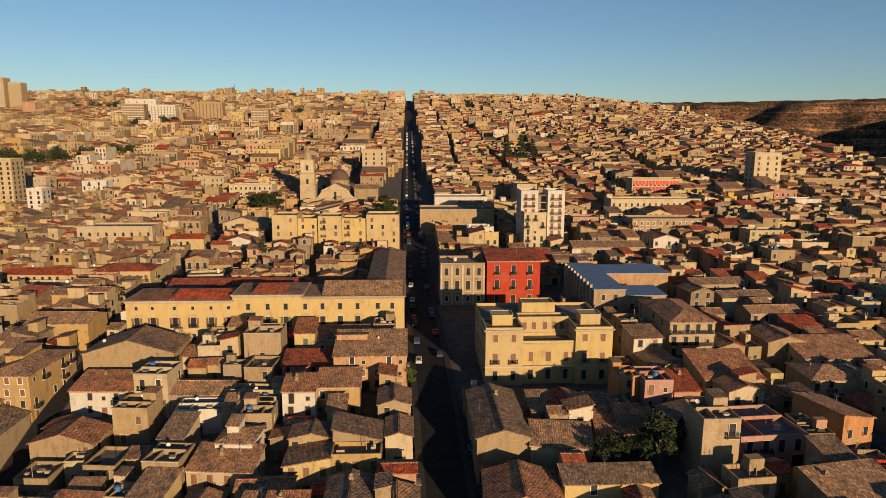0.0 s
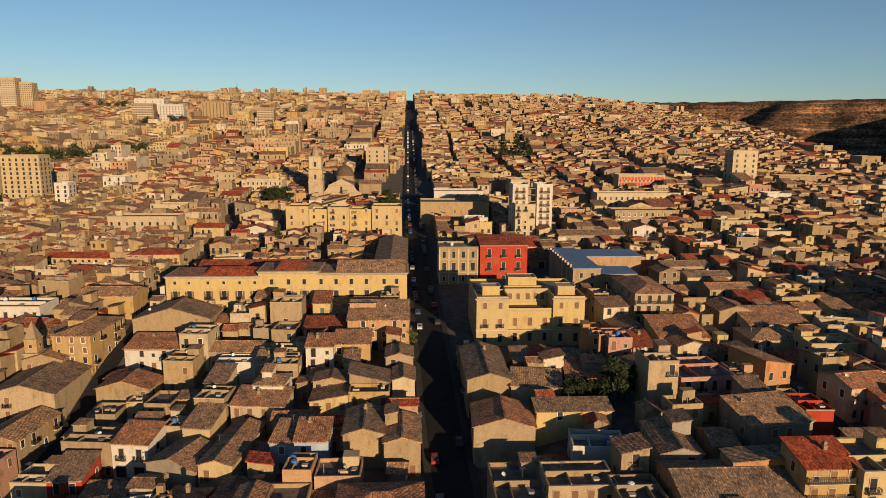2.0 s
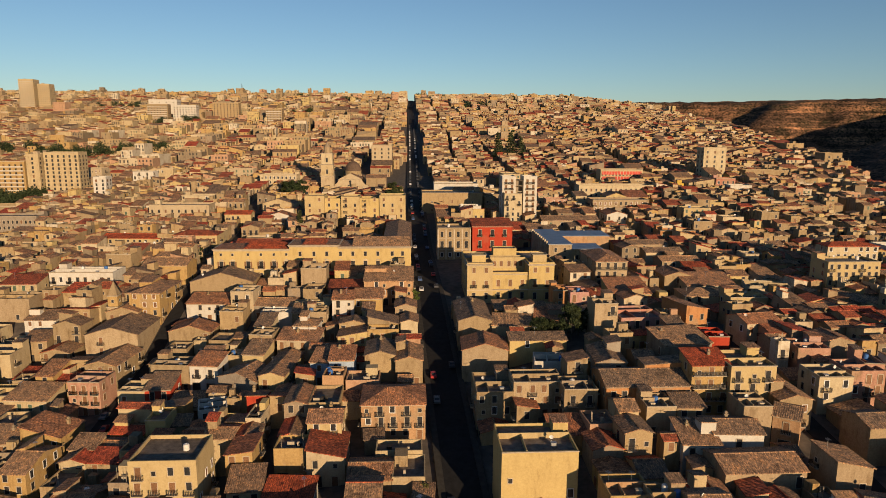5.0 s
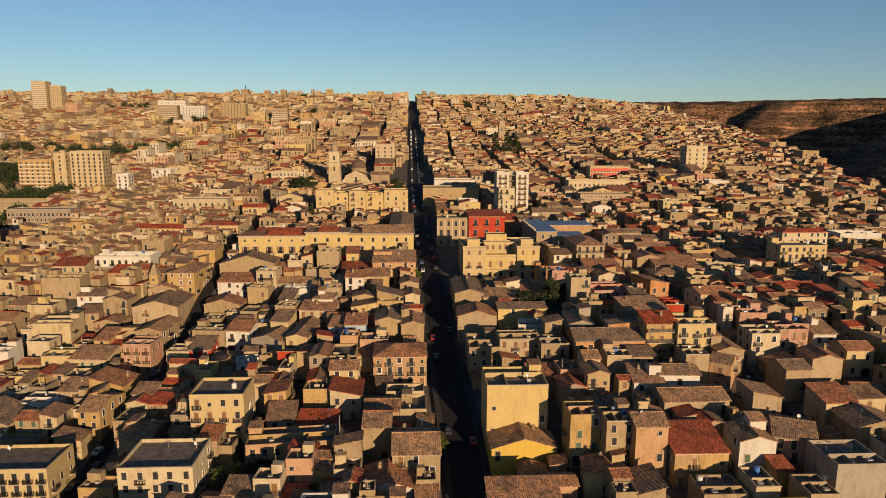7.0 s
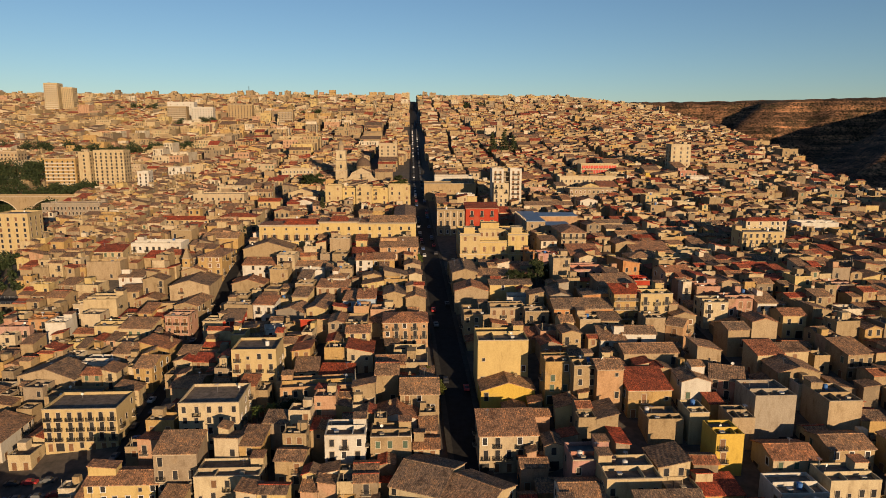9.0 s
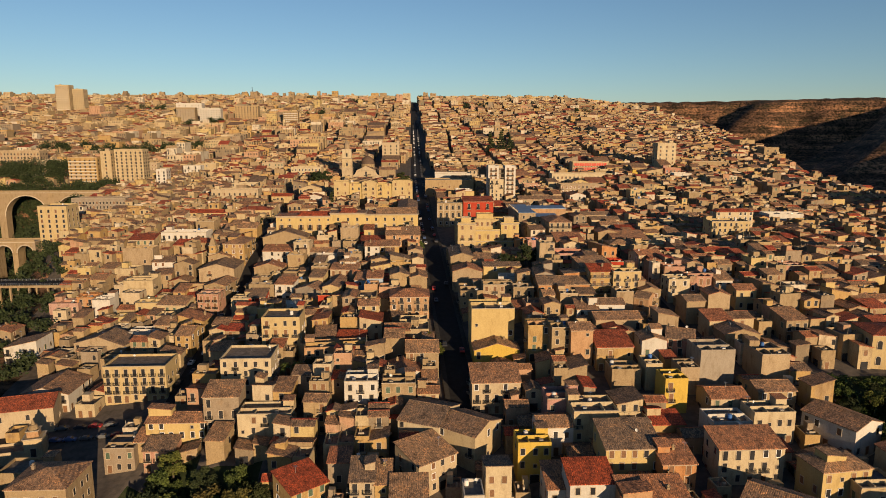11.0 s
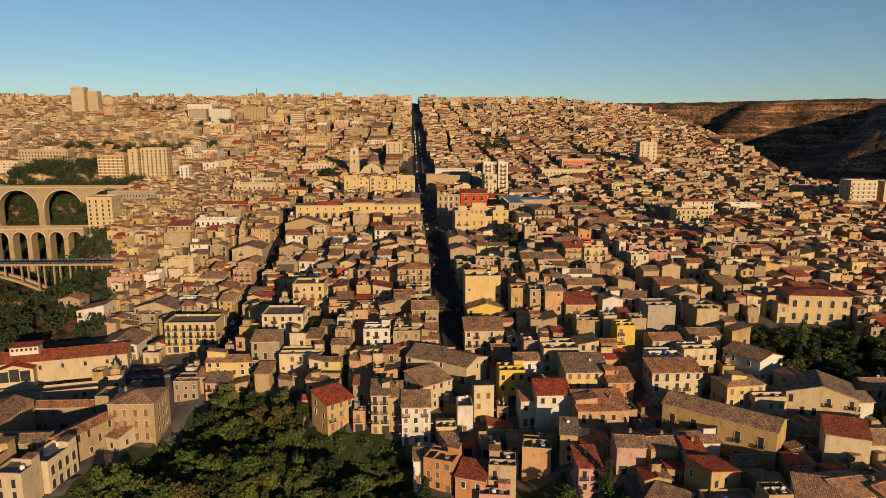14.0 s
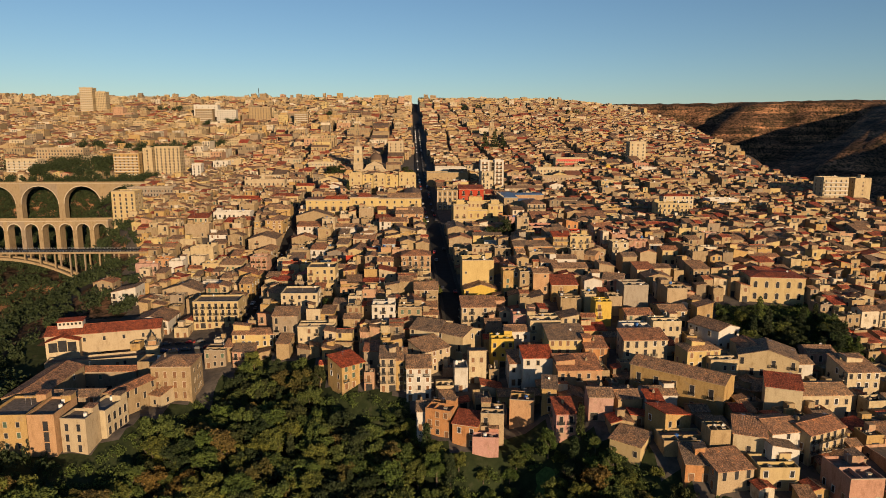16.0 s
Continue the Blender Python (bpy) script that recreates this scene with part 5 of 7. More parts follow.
def market():
    ob = house(-148, 11, 47, 14, 9.2, 14.5, "gx", "cream", tiles="red", pitch=0.34, label="long cream covered market under red tiles", name="market_hall", category="market",
               front=[("dark", -8 + 8 * k, 5.6, 0, 0) for k in range(4)] + [("dark", 0, 3, 1, 0)], balconies=0)
    ob2 = house(-162, 2.5, 13, 9, 8.4, 14.5, "gy", "cream", tiles="red", pitch=0.3, front=[], label="cream gabled market porch with a glazed front", name="market_porch", category="market")
    for k in range(3):
        Shape().box(-5.4 + 3.7 * k, -2.0 + 3.7 * k, -0.12, -0.01, 3.8, 8.0 + (0.8 if k == 1 else 0)).ob("glazing", GLASS, ob2)
    s = Shape().box(-19, -9, 4, 10, 11, 14.2)
    s.ob("clerestory", WALLS["white"], ob)
    Shape().slab([(-19.5, 3.6, 14.3), (-8.5, 3.6, 14.3), (-8.5, 10.4, 14.6), (-19.5, 10.4, 14.6)]).ob("clerestory_roof", ROOFS["red"], ob, uv=True)
    for k in range(6):
        put_window(ob, "small", -18 + 1.6 * k, 4, 12.6)
    house(-143, -3, 44, 7, 3.6, 14.5, "flat", "cream", dense=0.4, label="low cream terrace annexe of the market", name="annexe", balconies=0)
    # small chapel with a bulbous cap
    take(-123, 0, 7, 7)
    c = thing("chapel", -123, 0, 14, "small cream chapel with a domed cap", "chapel")
    Shape().box(-2.5, 2.5, 0, 5, -4, 8.5).ob("wall", WALLS["cream"], c)
    cornice(c, -2.5, 2.5, 0, 5, 8.6, 0.5, 0.45)
    Shape().box(-1.6, 1.6, 0.9, 4.1, 8.6, 10.6).ob("lantern", WALLS["ochre"], c)
    cornice(c, -1.6, 1.6, 0.9, 4.1, 10.8, 0.4, 0.35)
    Shape().tube(0, 2.5, 10.8, 12.2, 1.5, 1.1, 12).ob("cap", WALLS["stone"], c)
    Shape().tube(0, 2.5, 12.2, 14.0, 0.7, 0.1, 12).ob("finial", WALLS["stone"], c)
    put_window(c, "arch", 0, 0, 2.2)


def convent():
    fr = [("tallshut", x, z, 0, 0) for z in (1.2, 5.4, 9.4) for x in (-5.2, -2.2, 1.4, 4.8)] + [("dark", q, z, 1, 0) for z in (2, 6, 10) for q in (-3, 1, 4)]
    house(-102.5, -35.5, 15, 14, 14.0, 0, "hip", "tan", front=fr, label="tall bare convent block with rows of shuttered windows", name="convent", category="convent", balconies=0)
    house(-114, -22, 13, 9, 11.5, 0, "flat", "tan", dense=0.05, label="blank tan rear block of the convent", name="convent_range", category="convent", balconies=0)
    house(-132, -22, 22, 7, 8.5, 0, "gx", "stone", label="long low convent range round a court", name="convent_range", category="convent", dense=0.5, balconies=0)
    house(-119.0, -52, 7, 19, 9, -24, "gy", "stone", label="narrow tiled convent range above the garden", name="convent_range", category="convent", dense=0.6, balconies=0)
    house(-147, -56, 12.5, 33, 7.5, 0, "gy", "stone", label="wide tiled convent range round a court", name="convent_range", category="convent", dense=0.4, balconies=0)
    house(-130.5, -56, 19, 8, 9.5, 0, "gx", "stone", label="tiled convent range behind the school", name="convent_range", category="convent", dense=0.3, balconies=0)
    house(-107, -41, 5, 7, 4.5, -24, "mf", "cream", label="small cream porch beside the convent", name="convent_porch", category="convent", dense=0.8, balconies=0)
    fr = [("green" if (r + k) % 2 else "dark", (-4.5, -0.5, 3.5)[k], 1.4 + 3.7 * r, 0, 0) for r in range(3) for k in range(3)]
    house(-140.5, -75, 12.5, 16, 12.2, 0, "flat", "ochre", front=fr, label="orange school block with green shutters", name="school", category="school", balconies=0)
    ob = house(-129.8, -75, 8.5, 15, 13.4, 0, "flat", "ochre", front=[], label="tall orange stair block of the school", name="school_stair", category="school")
    for k in range(3):
        Shape().box(0.6, 2.2, -0.1, -0.01, 1.3 + 3.7 * k, 4.6 + 3.7 * k).ob("stair_window", GLASS, ob)
    house(-120.6, -73.5, 8.5, 8, 11.6, -6, "flat", "cream", front=[("tall", x, 0.8 + 3.6 * r, 0, 0) for r in range(3) for x in (-2.2, 1.8)], label="cream end bay of the school", name="school_bay", category="school", balconies=0)
    house(-117.6, -65.2, 8, 12.5, 9.2, -10, "flat", "cream", front=[("round", -4.5 + 3.0 * k, 0.8 + 4.3 * r, 1, 0) for r in range(2) for k in range(4)], label="pale school wing with tall side windows", name="school_wing", category="school", balconies=0)


def garden_palazzo():
    fr = [("round", -9.6 + 4.8 * k, 1.8 + 5.4 * r, 0, 0) for r in range(2) for k in range(5)] + [("round", -4 + 4 * k, 1.8 + 5.4 * r, 3, 0) for r in range(2) for k in range(3)]
    house(156.5, 6.5, 24, 15, 12, -10, "hip", "yellow", tiles="red", front=fr, pitch=0.12, label="square yellow palazzo with arched windows above a garden", name="palazzo", category="palazzo", balconies=0)


def bell_tower():
    """A small tower with a pointed cap among the houses."""
    take(-109.5, 146, 6, 6)
    ob = thing("bell_tower", -109.5, 146, 0, "small stone bell tower under a pointed cap", "bell tower")
    Shape().box(-2.0, 2.0, 0, 4.0, -2, 9.0).ob("shaft", WALLS["tan"], ob)
    cornice(ob, -2.0, 2.0, 0, 4.0, 9.2, 0.5, 0.35)
    Shape().box(-1.7, 1.7, 0.3, 3.7, 9.2, 13.0).ob("belfry", WALLS["ochre"], ob)
    cornice(ob, -1.7, 1.7, 0.3, 3.7, 13.2, 0.4, 0.3)
    Shape().add([(-1.7, 0.3, 13.2), (1.7, 0.3, 13.2), (1.7, 3.7, 13.2), (-1.7, 3.7, 13.2), (0, 2.0, 18.2)], [(0, 1, 4), (1, 2, 4), (2, 3, 4), (3, 0, 4)]).ob("spire", WALLS["stone"], ob)
    put_window(ob, "small", 0, 0.3, 10.6)
    put_window(ob, "small", 1.7, 2.0, 10.6, 90)


def long_house():
    fr = [("arch", -12.8 + 6.2 * k, 5.2, 0, 1) for k in range(5)] + [("door", -10 + 8 * k, 0.2, 0, 0) for k in range(3)]
    house(78.5, -71.5, 32, 11, 11, -42, "gx", "ochre", front=fr, big=True, label="long ochre house with a row of balconied doors", name="long_house", pitch=0.34)


# ---- bridges ----
def viaduct(label, x0, x1, y, ztop, width, spans, pier, crown, zbot, tone, rot=0.0):
    """A masonry bridge of round arches; x0, x1 its ends, y its near face."""
    L = x1 - x0
    ob = thing("viaduct", x0, y, rot, label, "bridge", "bridges over the ravine", z=0)
    mat, span = WALLS[tone], L / spans
    r = (span - pier) / 2
    n = 12
    for k in range(spans):
        cx = span * (k + 0.5)
        zs = ztop - crown - r
        pts = [(cx - r * math.cos(math.pi * j / n), zs + r * math.sin(math.pi * j / n)) for j in range(n + 1)]
        s = Shape()
        v = [(x, yy, z) for yy in (0, width) for x, z in pts] + [(x, yy, ztop) for yy in (0, width) for x, z in pts]
        m = n + 1
        f = []
        for j in range(n):
            f += [(j, j + 1, 2 * m + j + 1, 2 * m + j), (m + j + 1, m + j, 3 * m + j, 3 * m + j + 1), (j + 1, j, m + j, m + j + 1)]
        s.add(v, f)
        s.ob("arch", mat, ob)
        # arch ring, slightly proud
        ring = Shape()
        outer = [(cx - (r + 0.7) * math.cos(math.pi * j / n), zs + (r + 0.7) * math.sin(math.pi * j / n)) for j in range(n + 1)]
        v = [(x, -0.15, z) for x, z in pts] + [(x, -0.15, z) for x, z in outer] + [(x, 0.02, z) for x, z in pts] + [(x, 0.02, z) for x, z in outer]
        f = []
        for j in range(n):
            f += [(j, j + 1, m + j + 1, m + j), (m + j, m + j + 1, 3 * m + j + 1, 3 * m + j), (j + 1, j, 2 * m + j, 2 * m + j + 1)]
        ring.add(v, f).ob("arch_ring", TRIM, ob)
    for k in range(spans + 1):
        a, b = max(0, span * k - pier / 2), min(L, span * k + pier / 2)
        Shape().box(a, b, 0, width, zbot, ztop).ob("pier", mat, ob)
    Shape().box(0, L, -0.4, width + 0.4, ztop + 0.01, ztop + 0.5).ob("deck", TRIM, ob)
    for yy in (-0.3, width - 0.1):
        Shape().box(0, L, yy, yy + 0.4, ztop + 0.51, ztop + 1.5).ob("parapet", mat, ob)


def arch_bridge():
    """The low bridge: a flat deck on columns over a slender concrete arch."""
    ob = thing("road_bridge", -330, 126, 0, "concrete road bridge on a slender open arch", "bridge", "bridges over the ravine", z=0)
    L, w, zt = 158, 10, 27.6
    Shape().box(0, L, 0, w, zt - 1.3, zt - 0.1).ob("deck", WALLS["stone"], ob)
    Shape().box(0.5, L - 0.5, 0.6, w - 0.6, zt - 0.09, zt + 0.05).ob("roadway", ASPHALT, ob)
    for yy in (0.02, w - 0.3):
        me = Shape()
        for k in range(int(L / 2.0)):
            Shape.box(me, 2.0 * k, 2.0 * k + 0.14, yy + 0.05, yy + 0.2, zt - 0.09, zt + 1.0)
        for zz in (0.35, 0.7, 1.0):
            me.box(0, L, yy + 0.08, yy + 0.17, zt + zz - 0.05, zt + zz)
        me.ob("railing", STEEL, ob)
    xa, xb, zs, rise = 20, 114, 11.5, 12.5
    f = lambda x: zs + rise * (1 - ((x - (xa + xb) / 2) / ((xb - xa) / 2)) ** 2)
    for y0 in (0.8, 7.2):
        s = Shape()
        n = 28
        for k in range(n):
            p, q = xa + (xb - xa) * k / n, xa + (xb - xa) * (k + 1) / n
            a, b = f(p), f(q)
            s.add([(p, y0, a - 1.5), (q, y0, b - 1.5), (q, y0 + 2, b - 1.5), (p, y0 + 2, a - 1.5), (p, y0, a), (q, y0, b), (q, y0 + 2, b), (p, y0 + 2, a)], BOX_F)
        s.ob("arch_rib", WALLS["stone"], ob)
    for k in range(18):
        x = 4 + 8.9 * k
        top = zt - 1.31
        bot = f(x) if xa + 2 < x < xb - 2 else height(-330 + x, 131) - 2
        if top - bot < 0.8:
            continue
        for y0 in (1.3, 7.7):
            Shape().box(x - 0.35, x + 0.35, y0, y0 + 1.0, bot - 0.2, top).ob("column", WALLS["stone"], ob)


# ---- trees ----
def leaf_material(name, dark, light):
    m, n, l, b = material(name, 0.75, 0, 0.25)
    g = n.new("ShaderNodeNewGeometry")
    t = noise_node(n, l, g.outputs["Position"], 0.35, 3, 0.6)
    r = ramp_node(n, l, t.outputs["Fac"], [(0.3, dark), (0.7, light)])
    o = ramp_node(n, l, g.outputs["Random Per Island"], [(0, (0.6, 0.6, 0.55)), (1, (1.4, 1.35, 1.2))])
    q = ramp_node(n, l, n.new("ShaderNodeObjectInfo").outputs["Random"], [(0, (0.75, 0.9, 0.7)), (0.5, (1, 1, 1)), (1, (1.35, 1.1, 0.8))])
    c = mix_node(n, l, "MULTIPLY", 1.0, r.outputs["Color"], o.outputs["Color"])
    c = mix_node(n, l, "MULTIPLY", 1.0, c, q.outputs["Color"])
    l.new(c, b.inputs["Base Color"])
    return m


LEAF = leaf_material("broad_leaves", (0.028, 0.045, 0.012), (0.090, 0.112, 0.028))
DARK_LEAF = leaf_material("dark_needles", (0.012, 0.021, 0.008), (0.034, 0.046, 0.017))
DRY_LEAF = leaf_material("yellowing_leaves", (0.045, 0.040, 0.012), (0.12, 0.09, 0.03))
BARK = plain_material("grey_bark", (0.10, 0.08, 0.06), 0.95, 0, 0.4, 4.0, 0.1)


def leaf_cloud(rng, lobes, n, size):
    """Leaf clumps, each a small bent blade, spread through the outer part of round lobes."""
    v, f = [], []
    for _ in range(n):
        cx, cy, cz, rx, rz = lobes[rng.randrange(len(lobes))]
        a, u = rng.uniform(0, 2 * math.pi), rng.uniform(-0.75, 1)
        k = rng.uniform(0.55, 1.08)
        h = math.sqrt(max(0, 1 - u * u))
        p = Vector((cx + rx * k * h * math.cos(a), cy + rx * k * h * math.sin(a), cz + rz * k * u))
        d = Vector((rng.gauss(0, 1), rng.gauss(0, 1), rng.gauss(0.3, 0.8)))
        d.normalize()
        e = d.cross(Vector((rng.gauss(0, 1), rng.gauss(0, 1), rng.gauss(0, 1))))
        e.normalize()
        q = d.cross(e)
        s = size * rng.uniform(0.6, 1.4)
        b = len(v)
        v += [tuple(p - e * s), tuple(p - q * s * 0.55 + d * s * 0.25), tuple(p + e * s), tuple(p + q * s * 0.55 + d * s * 0.25)]
        f += [(b, b + 1, b + 2, b + 3)]
    return v, f


def trunk_shape(rng, h, r, spread_, limbs):
    s = Shape()
    s.tube(0, 0, -0.8, h * 0.55, r, r * 0.6, 7)
    for k in range(limbs):
        a, n = 2 * math.pi * k / limbs + rng.uniform(-0.4, 0.4), 5
        z0 = h * rng.uniform(0.3, 0.5)
        ex, ey, ez = math.cos(a) * spread_ * 0.6, math.sin(a) * spread_ * 0.6, h * rng.uniform(0.65, 0.85)
        lower = [(r * 0.4 * math.cos(2 * math.pi * j / n), r * 0.4 * math.sin(2 * math.pi * j / n), z0) for j in range(n)]
        upper = [(ex + r * 0.12 * math.cos(2 * math.pi * j / n), ey + r * 0.12 * math.sin(2 * math.pi * j / n), ez) for j in range(n)]
        s.add(lower + upper, [(j, (j + 1) % n, n + (j + 1) % n, n + j) for j in range(n)])
    return s


def tree_kinds():
    """Shared trunk and crown meshes."""
    out = {}
    for kind, count in (("broad", 9), ("pine", 2), ("cypress", 2), ("shrub", 3)):
        out[kind] = []
        for k in range(count):
            rng = random.Random(100 + k + 17 * len(kind))
            if kind == "broad":
                lobes = []
                for _ in range(24):
                    z = rng.uniform(2.2, 7.6)
                    reach = 2.9 * math.sqrt(max(0.1, 1 - ((z - 4.4) / 3.9) ** 2))
                    a, q = rng.uniform(0, 2 * math.pi), reach * math.sqrt(rng.random())
                    lobes.append((q * math.cos(a), q * math.sin(a), z, rng.uniform(0.6, 1.35), rng.uniform(0.5, 1.0)))
                tr, cr = trunk_shape(rng, 7, 0.3, 3.2, 5), leaf_cloud(rng, lobes, 3000, 0.25)
            elif kind == "pine":
                lobes = [(rng.uniform(-0.6, 0.6), rng.uniform(-0.6, 0.6), 3.0 + 1.25 * j, 3.4 - 0.30 * j, 0.55) for j in range(10)]
                tr, cr = trunk_shape(rng, 20, 0.3, 1.0, 3), leaf_cloud(rng, lobes, 1500, 0.36)
            elif kind == "cypress":
                lobes = [(0, 0, 1.4 + 1.0 * j, 1.25 - 0.008 * (j - 3) ** 2 * 2.2, 0.9) for j in range(9)]
                tr, cr = trunk_shape(rng, 9, 0.2, 0.3, 2), leaf_cloud(rng, lobes, 1100, 0.28)
            else:
                lobes = [(rng.uniform(-1.2, 1.2), rng.uniform(-1.2, 1.2), rng.uniform(0.6, 1.5), rng.uniform(0.8, 1.3), rng.uniform(0.7, 1.1)) for _ in range(5)]
                tr, cr = trunk_shape(rng, 1.6, 0.1, 1.0, 3), leaf_cloud(rng, lobes, 520, 0.26)
            tm = mesh_of(tr, "trunk", [BARK])
            cm = bpy.data.meshes.new("crown")
            cm.from_pydata(cr[0], [], cr[1])
            out[kind].append((tm, cm))
    return out


TREES = tree_kinds()
LEAVES = {"green": LEAF, "dark": DARK_LEAF, "dry": DRY_LEAF}
CROWNS = {}
TREE_LABEL = {"broad": "leafy green tree with an uneven crown", "pine": "tall dark conifer with tiered branches", "cypress": "slim dark garden cypress", "shrub": "low round green garden shrub"}


def tree(x, y, size=1.0, kind="broad", leaf="green", v=0, turn=0.0, group="trees of the garden", label="", tall=1.0):
    tm, cm = TREES[kind][v % len(TREES[kind])]
    key = (cm.name, leaf)
    if key not in CROWNS:
        CROWNS[key] = cm.copy()
        CROWNS[key].materials.append(LEAVES[leaf])
    ob = new("shrub" if kind == "shrub" else "tree")
    ob.matrix_world = pose(x, y, height(x, y), 0, 0, turn) @ Matrix.Diagonal((size, size, size * tall, 1))
    tagged(ob, label or TREE_LABEL[kind] + (" turning yellow" if leaf == "dry" else ""), "shrub" if kind == "shrub" else "tree", group)
    for name, me in (("trunk", tm), ("crown", CROWNS[key])):
        new(name, me).parent = ob
    return ob


def palm(x, y, h=7.0, turn=0.0):
    rng = random.Random(int(x * 13 + y * 7))
    ob = thing("palm_tree", x, y, turn, "palm tree with a shaggy trunk and arching fronds", "palm tree")
    s = Shape()
    z = -0.5
    for k in range(8):
        s.tube(0, 0, z, z + h / 8 + 0.1, 0.34, 0.27, 7)
        z += h / 8
    s.ob("trunk", BARK, ob)
    for k in range(26):
        a, up, ln = rng.uniform(0, 2 * math.pi), rng.uniform(-0.5, 1.1), rng.uniform(2.2, 3.2)
        v, f, n = [], [], 6
        for j in range(n + 1):
            t = j / n
            r, zz = ln * t * math.cos(up * (1 - 0.3 * t)), h + ln * t * math.sin(up) - 1.5 * t * t
            w = 0.42 * math.sin(math.pi * (0.12 + 0.86 * t))
            cx, cy = r * math.cos(a), r * math.sin(a)
            v += [(cx - w * math.sin(a), cy + w * math.cos(a), zz - 0.25 * w), (cx, cy, zz), (cx + w * math.sin(a), cy - w * math.cos(a), zz - 0.25 * w)]
        for j in range(n):
            f += [(3 * j, 3 * j + 1, 3 * j + 4, 3 * j + 3), (3 * j + 1, 3 * j + 2, 3 * j + 5, 3 * j + 4)]
        part("frond", v, f, LEAF, ob)


yellow_palazzo()
long_palace()
red_palazzo()
blue_roof_hall()
white_tower_block()
terrace_apartments()
church()
far_church()
far_blocks()
market()
convent()
garden_palazzo()
long_house()
bell_tower()
viaduct("upper stone viaduct with wide round arches", -420, -222.5, 360, 50.5, 8, 5, 5.5, 2.2, -6, "stone")
viaduct("middle stone viaduct with many narrow arches", -340, -224, 190, 37.4, 8, 10, 3.0, 1.8, -6, "stone", 1.5)
arch_bridge()
# open squares, courts and side streets kept clear
WEST_LANE = [(-90.0, 5), (-90.4, 60), (-90.6, 168), (-94.0, 250), (-97.0, 330)]
EAST_LANE = [(93, -20), (92, 70), (92.5, 137), (100, 185), (118, 262)]
take(13.2, 150, 8, 62)
take(30, 177, 38, 58)
take(33.5, 137, 34, 12)
take(41.5, 99.5, 19, 13)
for (ax, ay), (bx, by) in zip(WEST_LANE + EAST_LANE, WEST_LANE[1:] + EAST_LANE[1:]):
    if by > ay:
        take(ax, ay, 5.6 if ax < 0 else 4.8, math.hypot(bx - ax, by - ay), -math.degrees(math.atan2(bx - ax, by - ay)))
take(-111, 8, 26, 16)
take(143, -42, 46, 50)
take(-48, 20, 18, 13)
take(-83, 375, 26, 22)
take(-14, 330, 8, 60)


# ---- houses near the flight ----
house(73.5, 157.3, 12.3, 24.0, 13.5, 0, "hip", "tan", gallery=1, dense=1)
house(73.1, 132.3, 14.0, 13.0, 8.5, 0, "mf", "yellow")
house(48.1, 132.3, 5.1, 7.0, 9.0, 0, "flat", "orange")
house(54.1, 129.3, 6.5, 9.0, 9.0, 0, "flat", "rose")
house(60.7, 129.3, 6.0, 9.0, 7.0, 0, "mf", "pink", tiles="red")
house(54.9, 101.3, 7.0, 9.0, 12.0, 0, "flat", "tan", dense=.2)
house(68.0, 106.3, 13.8, 14.0, 6.0, 4, "flat", "rose")
house(85.9, 108.3, 8.2, 12.0, 8.5, 17, "mr", "orange")
house(132.1, 237.3, 18.2, 10.0, 8.0, 0, "flat", "orange")
house(148.0, 244.3, 9.8, 10.0, 11.0, 0, "flat", "tan")
house(159.6, 278.3, 15.6, 10.0, 9.0, 0, "flat", "yellow")
house(122.8, 301.3, 34.3, 14.0, 10.0, 0, "flat", "tan")
house(112.8, 276.3, 11.6, 16.0, 8.0, 0, "gy", "white")
house(83.8, 265.3, 31.2, 12.0, 8.0, 0, "gx", "tan")
house(157.4, 235.3, 15.8, 12.0, 8.0, 0, "gy", "cream")
house(109.1, 148.3, 18.8, 12.0, 6.5, 0, "mf", "cream")
house(99.6, 156.3, 10.9, 12.0, 8.0, 0, "gy", "tan")
house(33.8, 97.3, 16.9, 5.0, 6.0, 0, "mf", "yellow", dense=.1)
house(54.4, 280.3, 9.9, 10.0, 19.0, 0, "flat", "cream")
house(32.4, 301.3, 12.6, 10.0, 8.0, 0, "flat", "white")
house(87.4, 317.3, 13.3, 10.0, 9.0, 0, "flat", "pink")
house(-11.6, 148.3, 17.9, 13.0, 9.0, 0, "mf", "ochre", balconies=.8)
house(-27.4, 151.3, 12.8, 8.0, 6.0, 0, "mf", "rose", tiles="red")
house(-75.1, 160.3, 23.3, 13.0, 8.5, 0, "gy", "tan", dense=.2)
house(-40.4, 160.3, 9.6, 9.0, 11.0, 0, "flat", "tan", dense=.3)
house(-26.8, 133.3, 7.3, 7.0, 9.5, 0, "mf", "white")
house(-18.4, 137.3, 9.9, 8.0, 7.5, 0, "mf", "ochre")
house(-35.3, 128.3, 6.9, 7.0, 7.5, 0, "flat", "tan")
house(-5.3, 129.3, 7.2, 9.0, 7.0, 0, "gy", "tan")
house(-4.1, 117.3, 5.5, 9.0, 7.0, 0, "gy", "cream")
house(-109.0, 238.3, 21.2, 12.0, 8.5, 0, "hip", "yellow", tiles="red")
house(-76.3, 281.3, 18.7, 10.0, 7.0, 0, "gy", "white")
house(-140.1, 308.3, 17.3, 12.0, 9.0, 0, "gy", "white")
house(-100.7, 288.3, 14.5, 10.0, 8.0, 0, "gx", "yellow", tiles="red")
house(-122.5, 242.3, 12.0, 8.0, 8.0, 0, "flat", "tan")
house(-17.9, 128.3, 4.0, 6.0, 7.0, 0, "mf", "yellow")
house(-50.2, 136.3, 10.7, 7.0, 5.5, 0, "flat", "white")
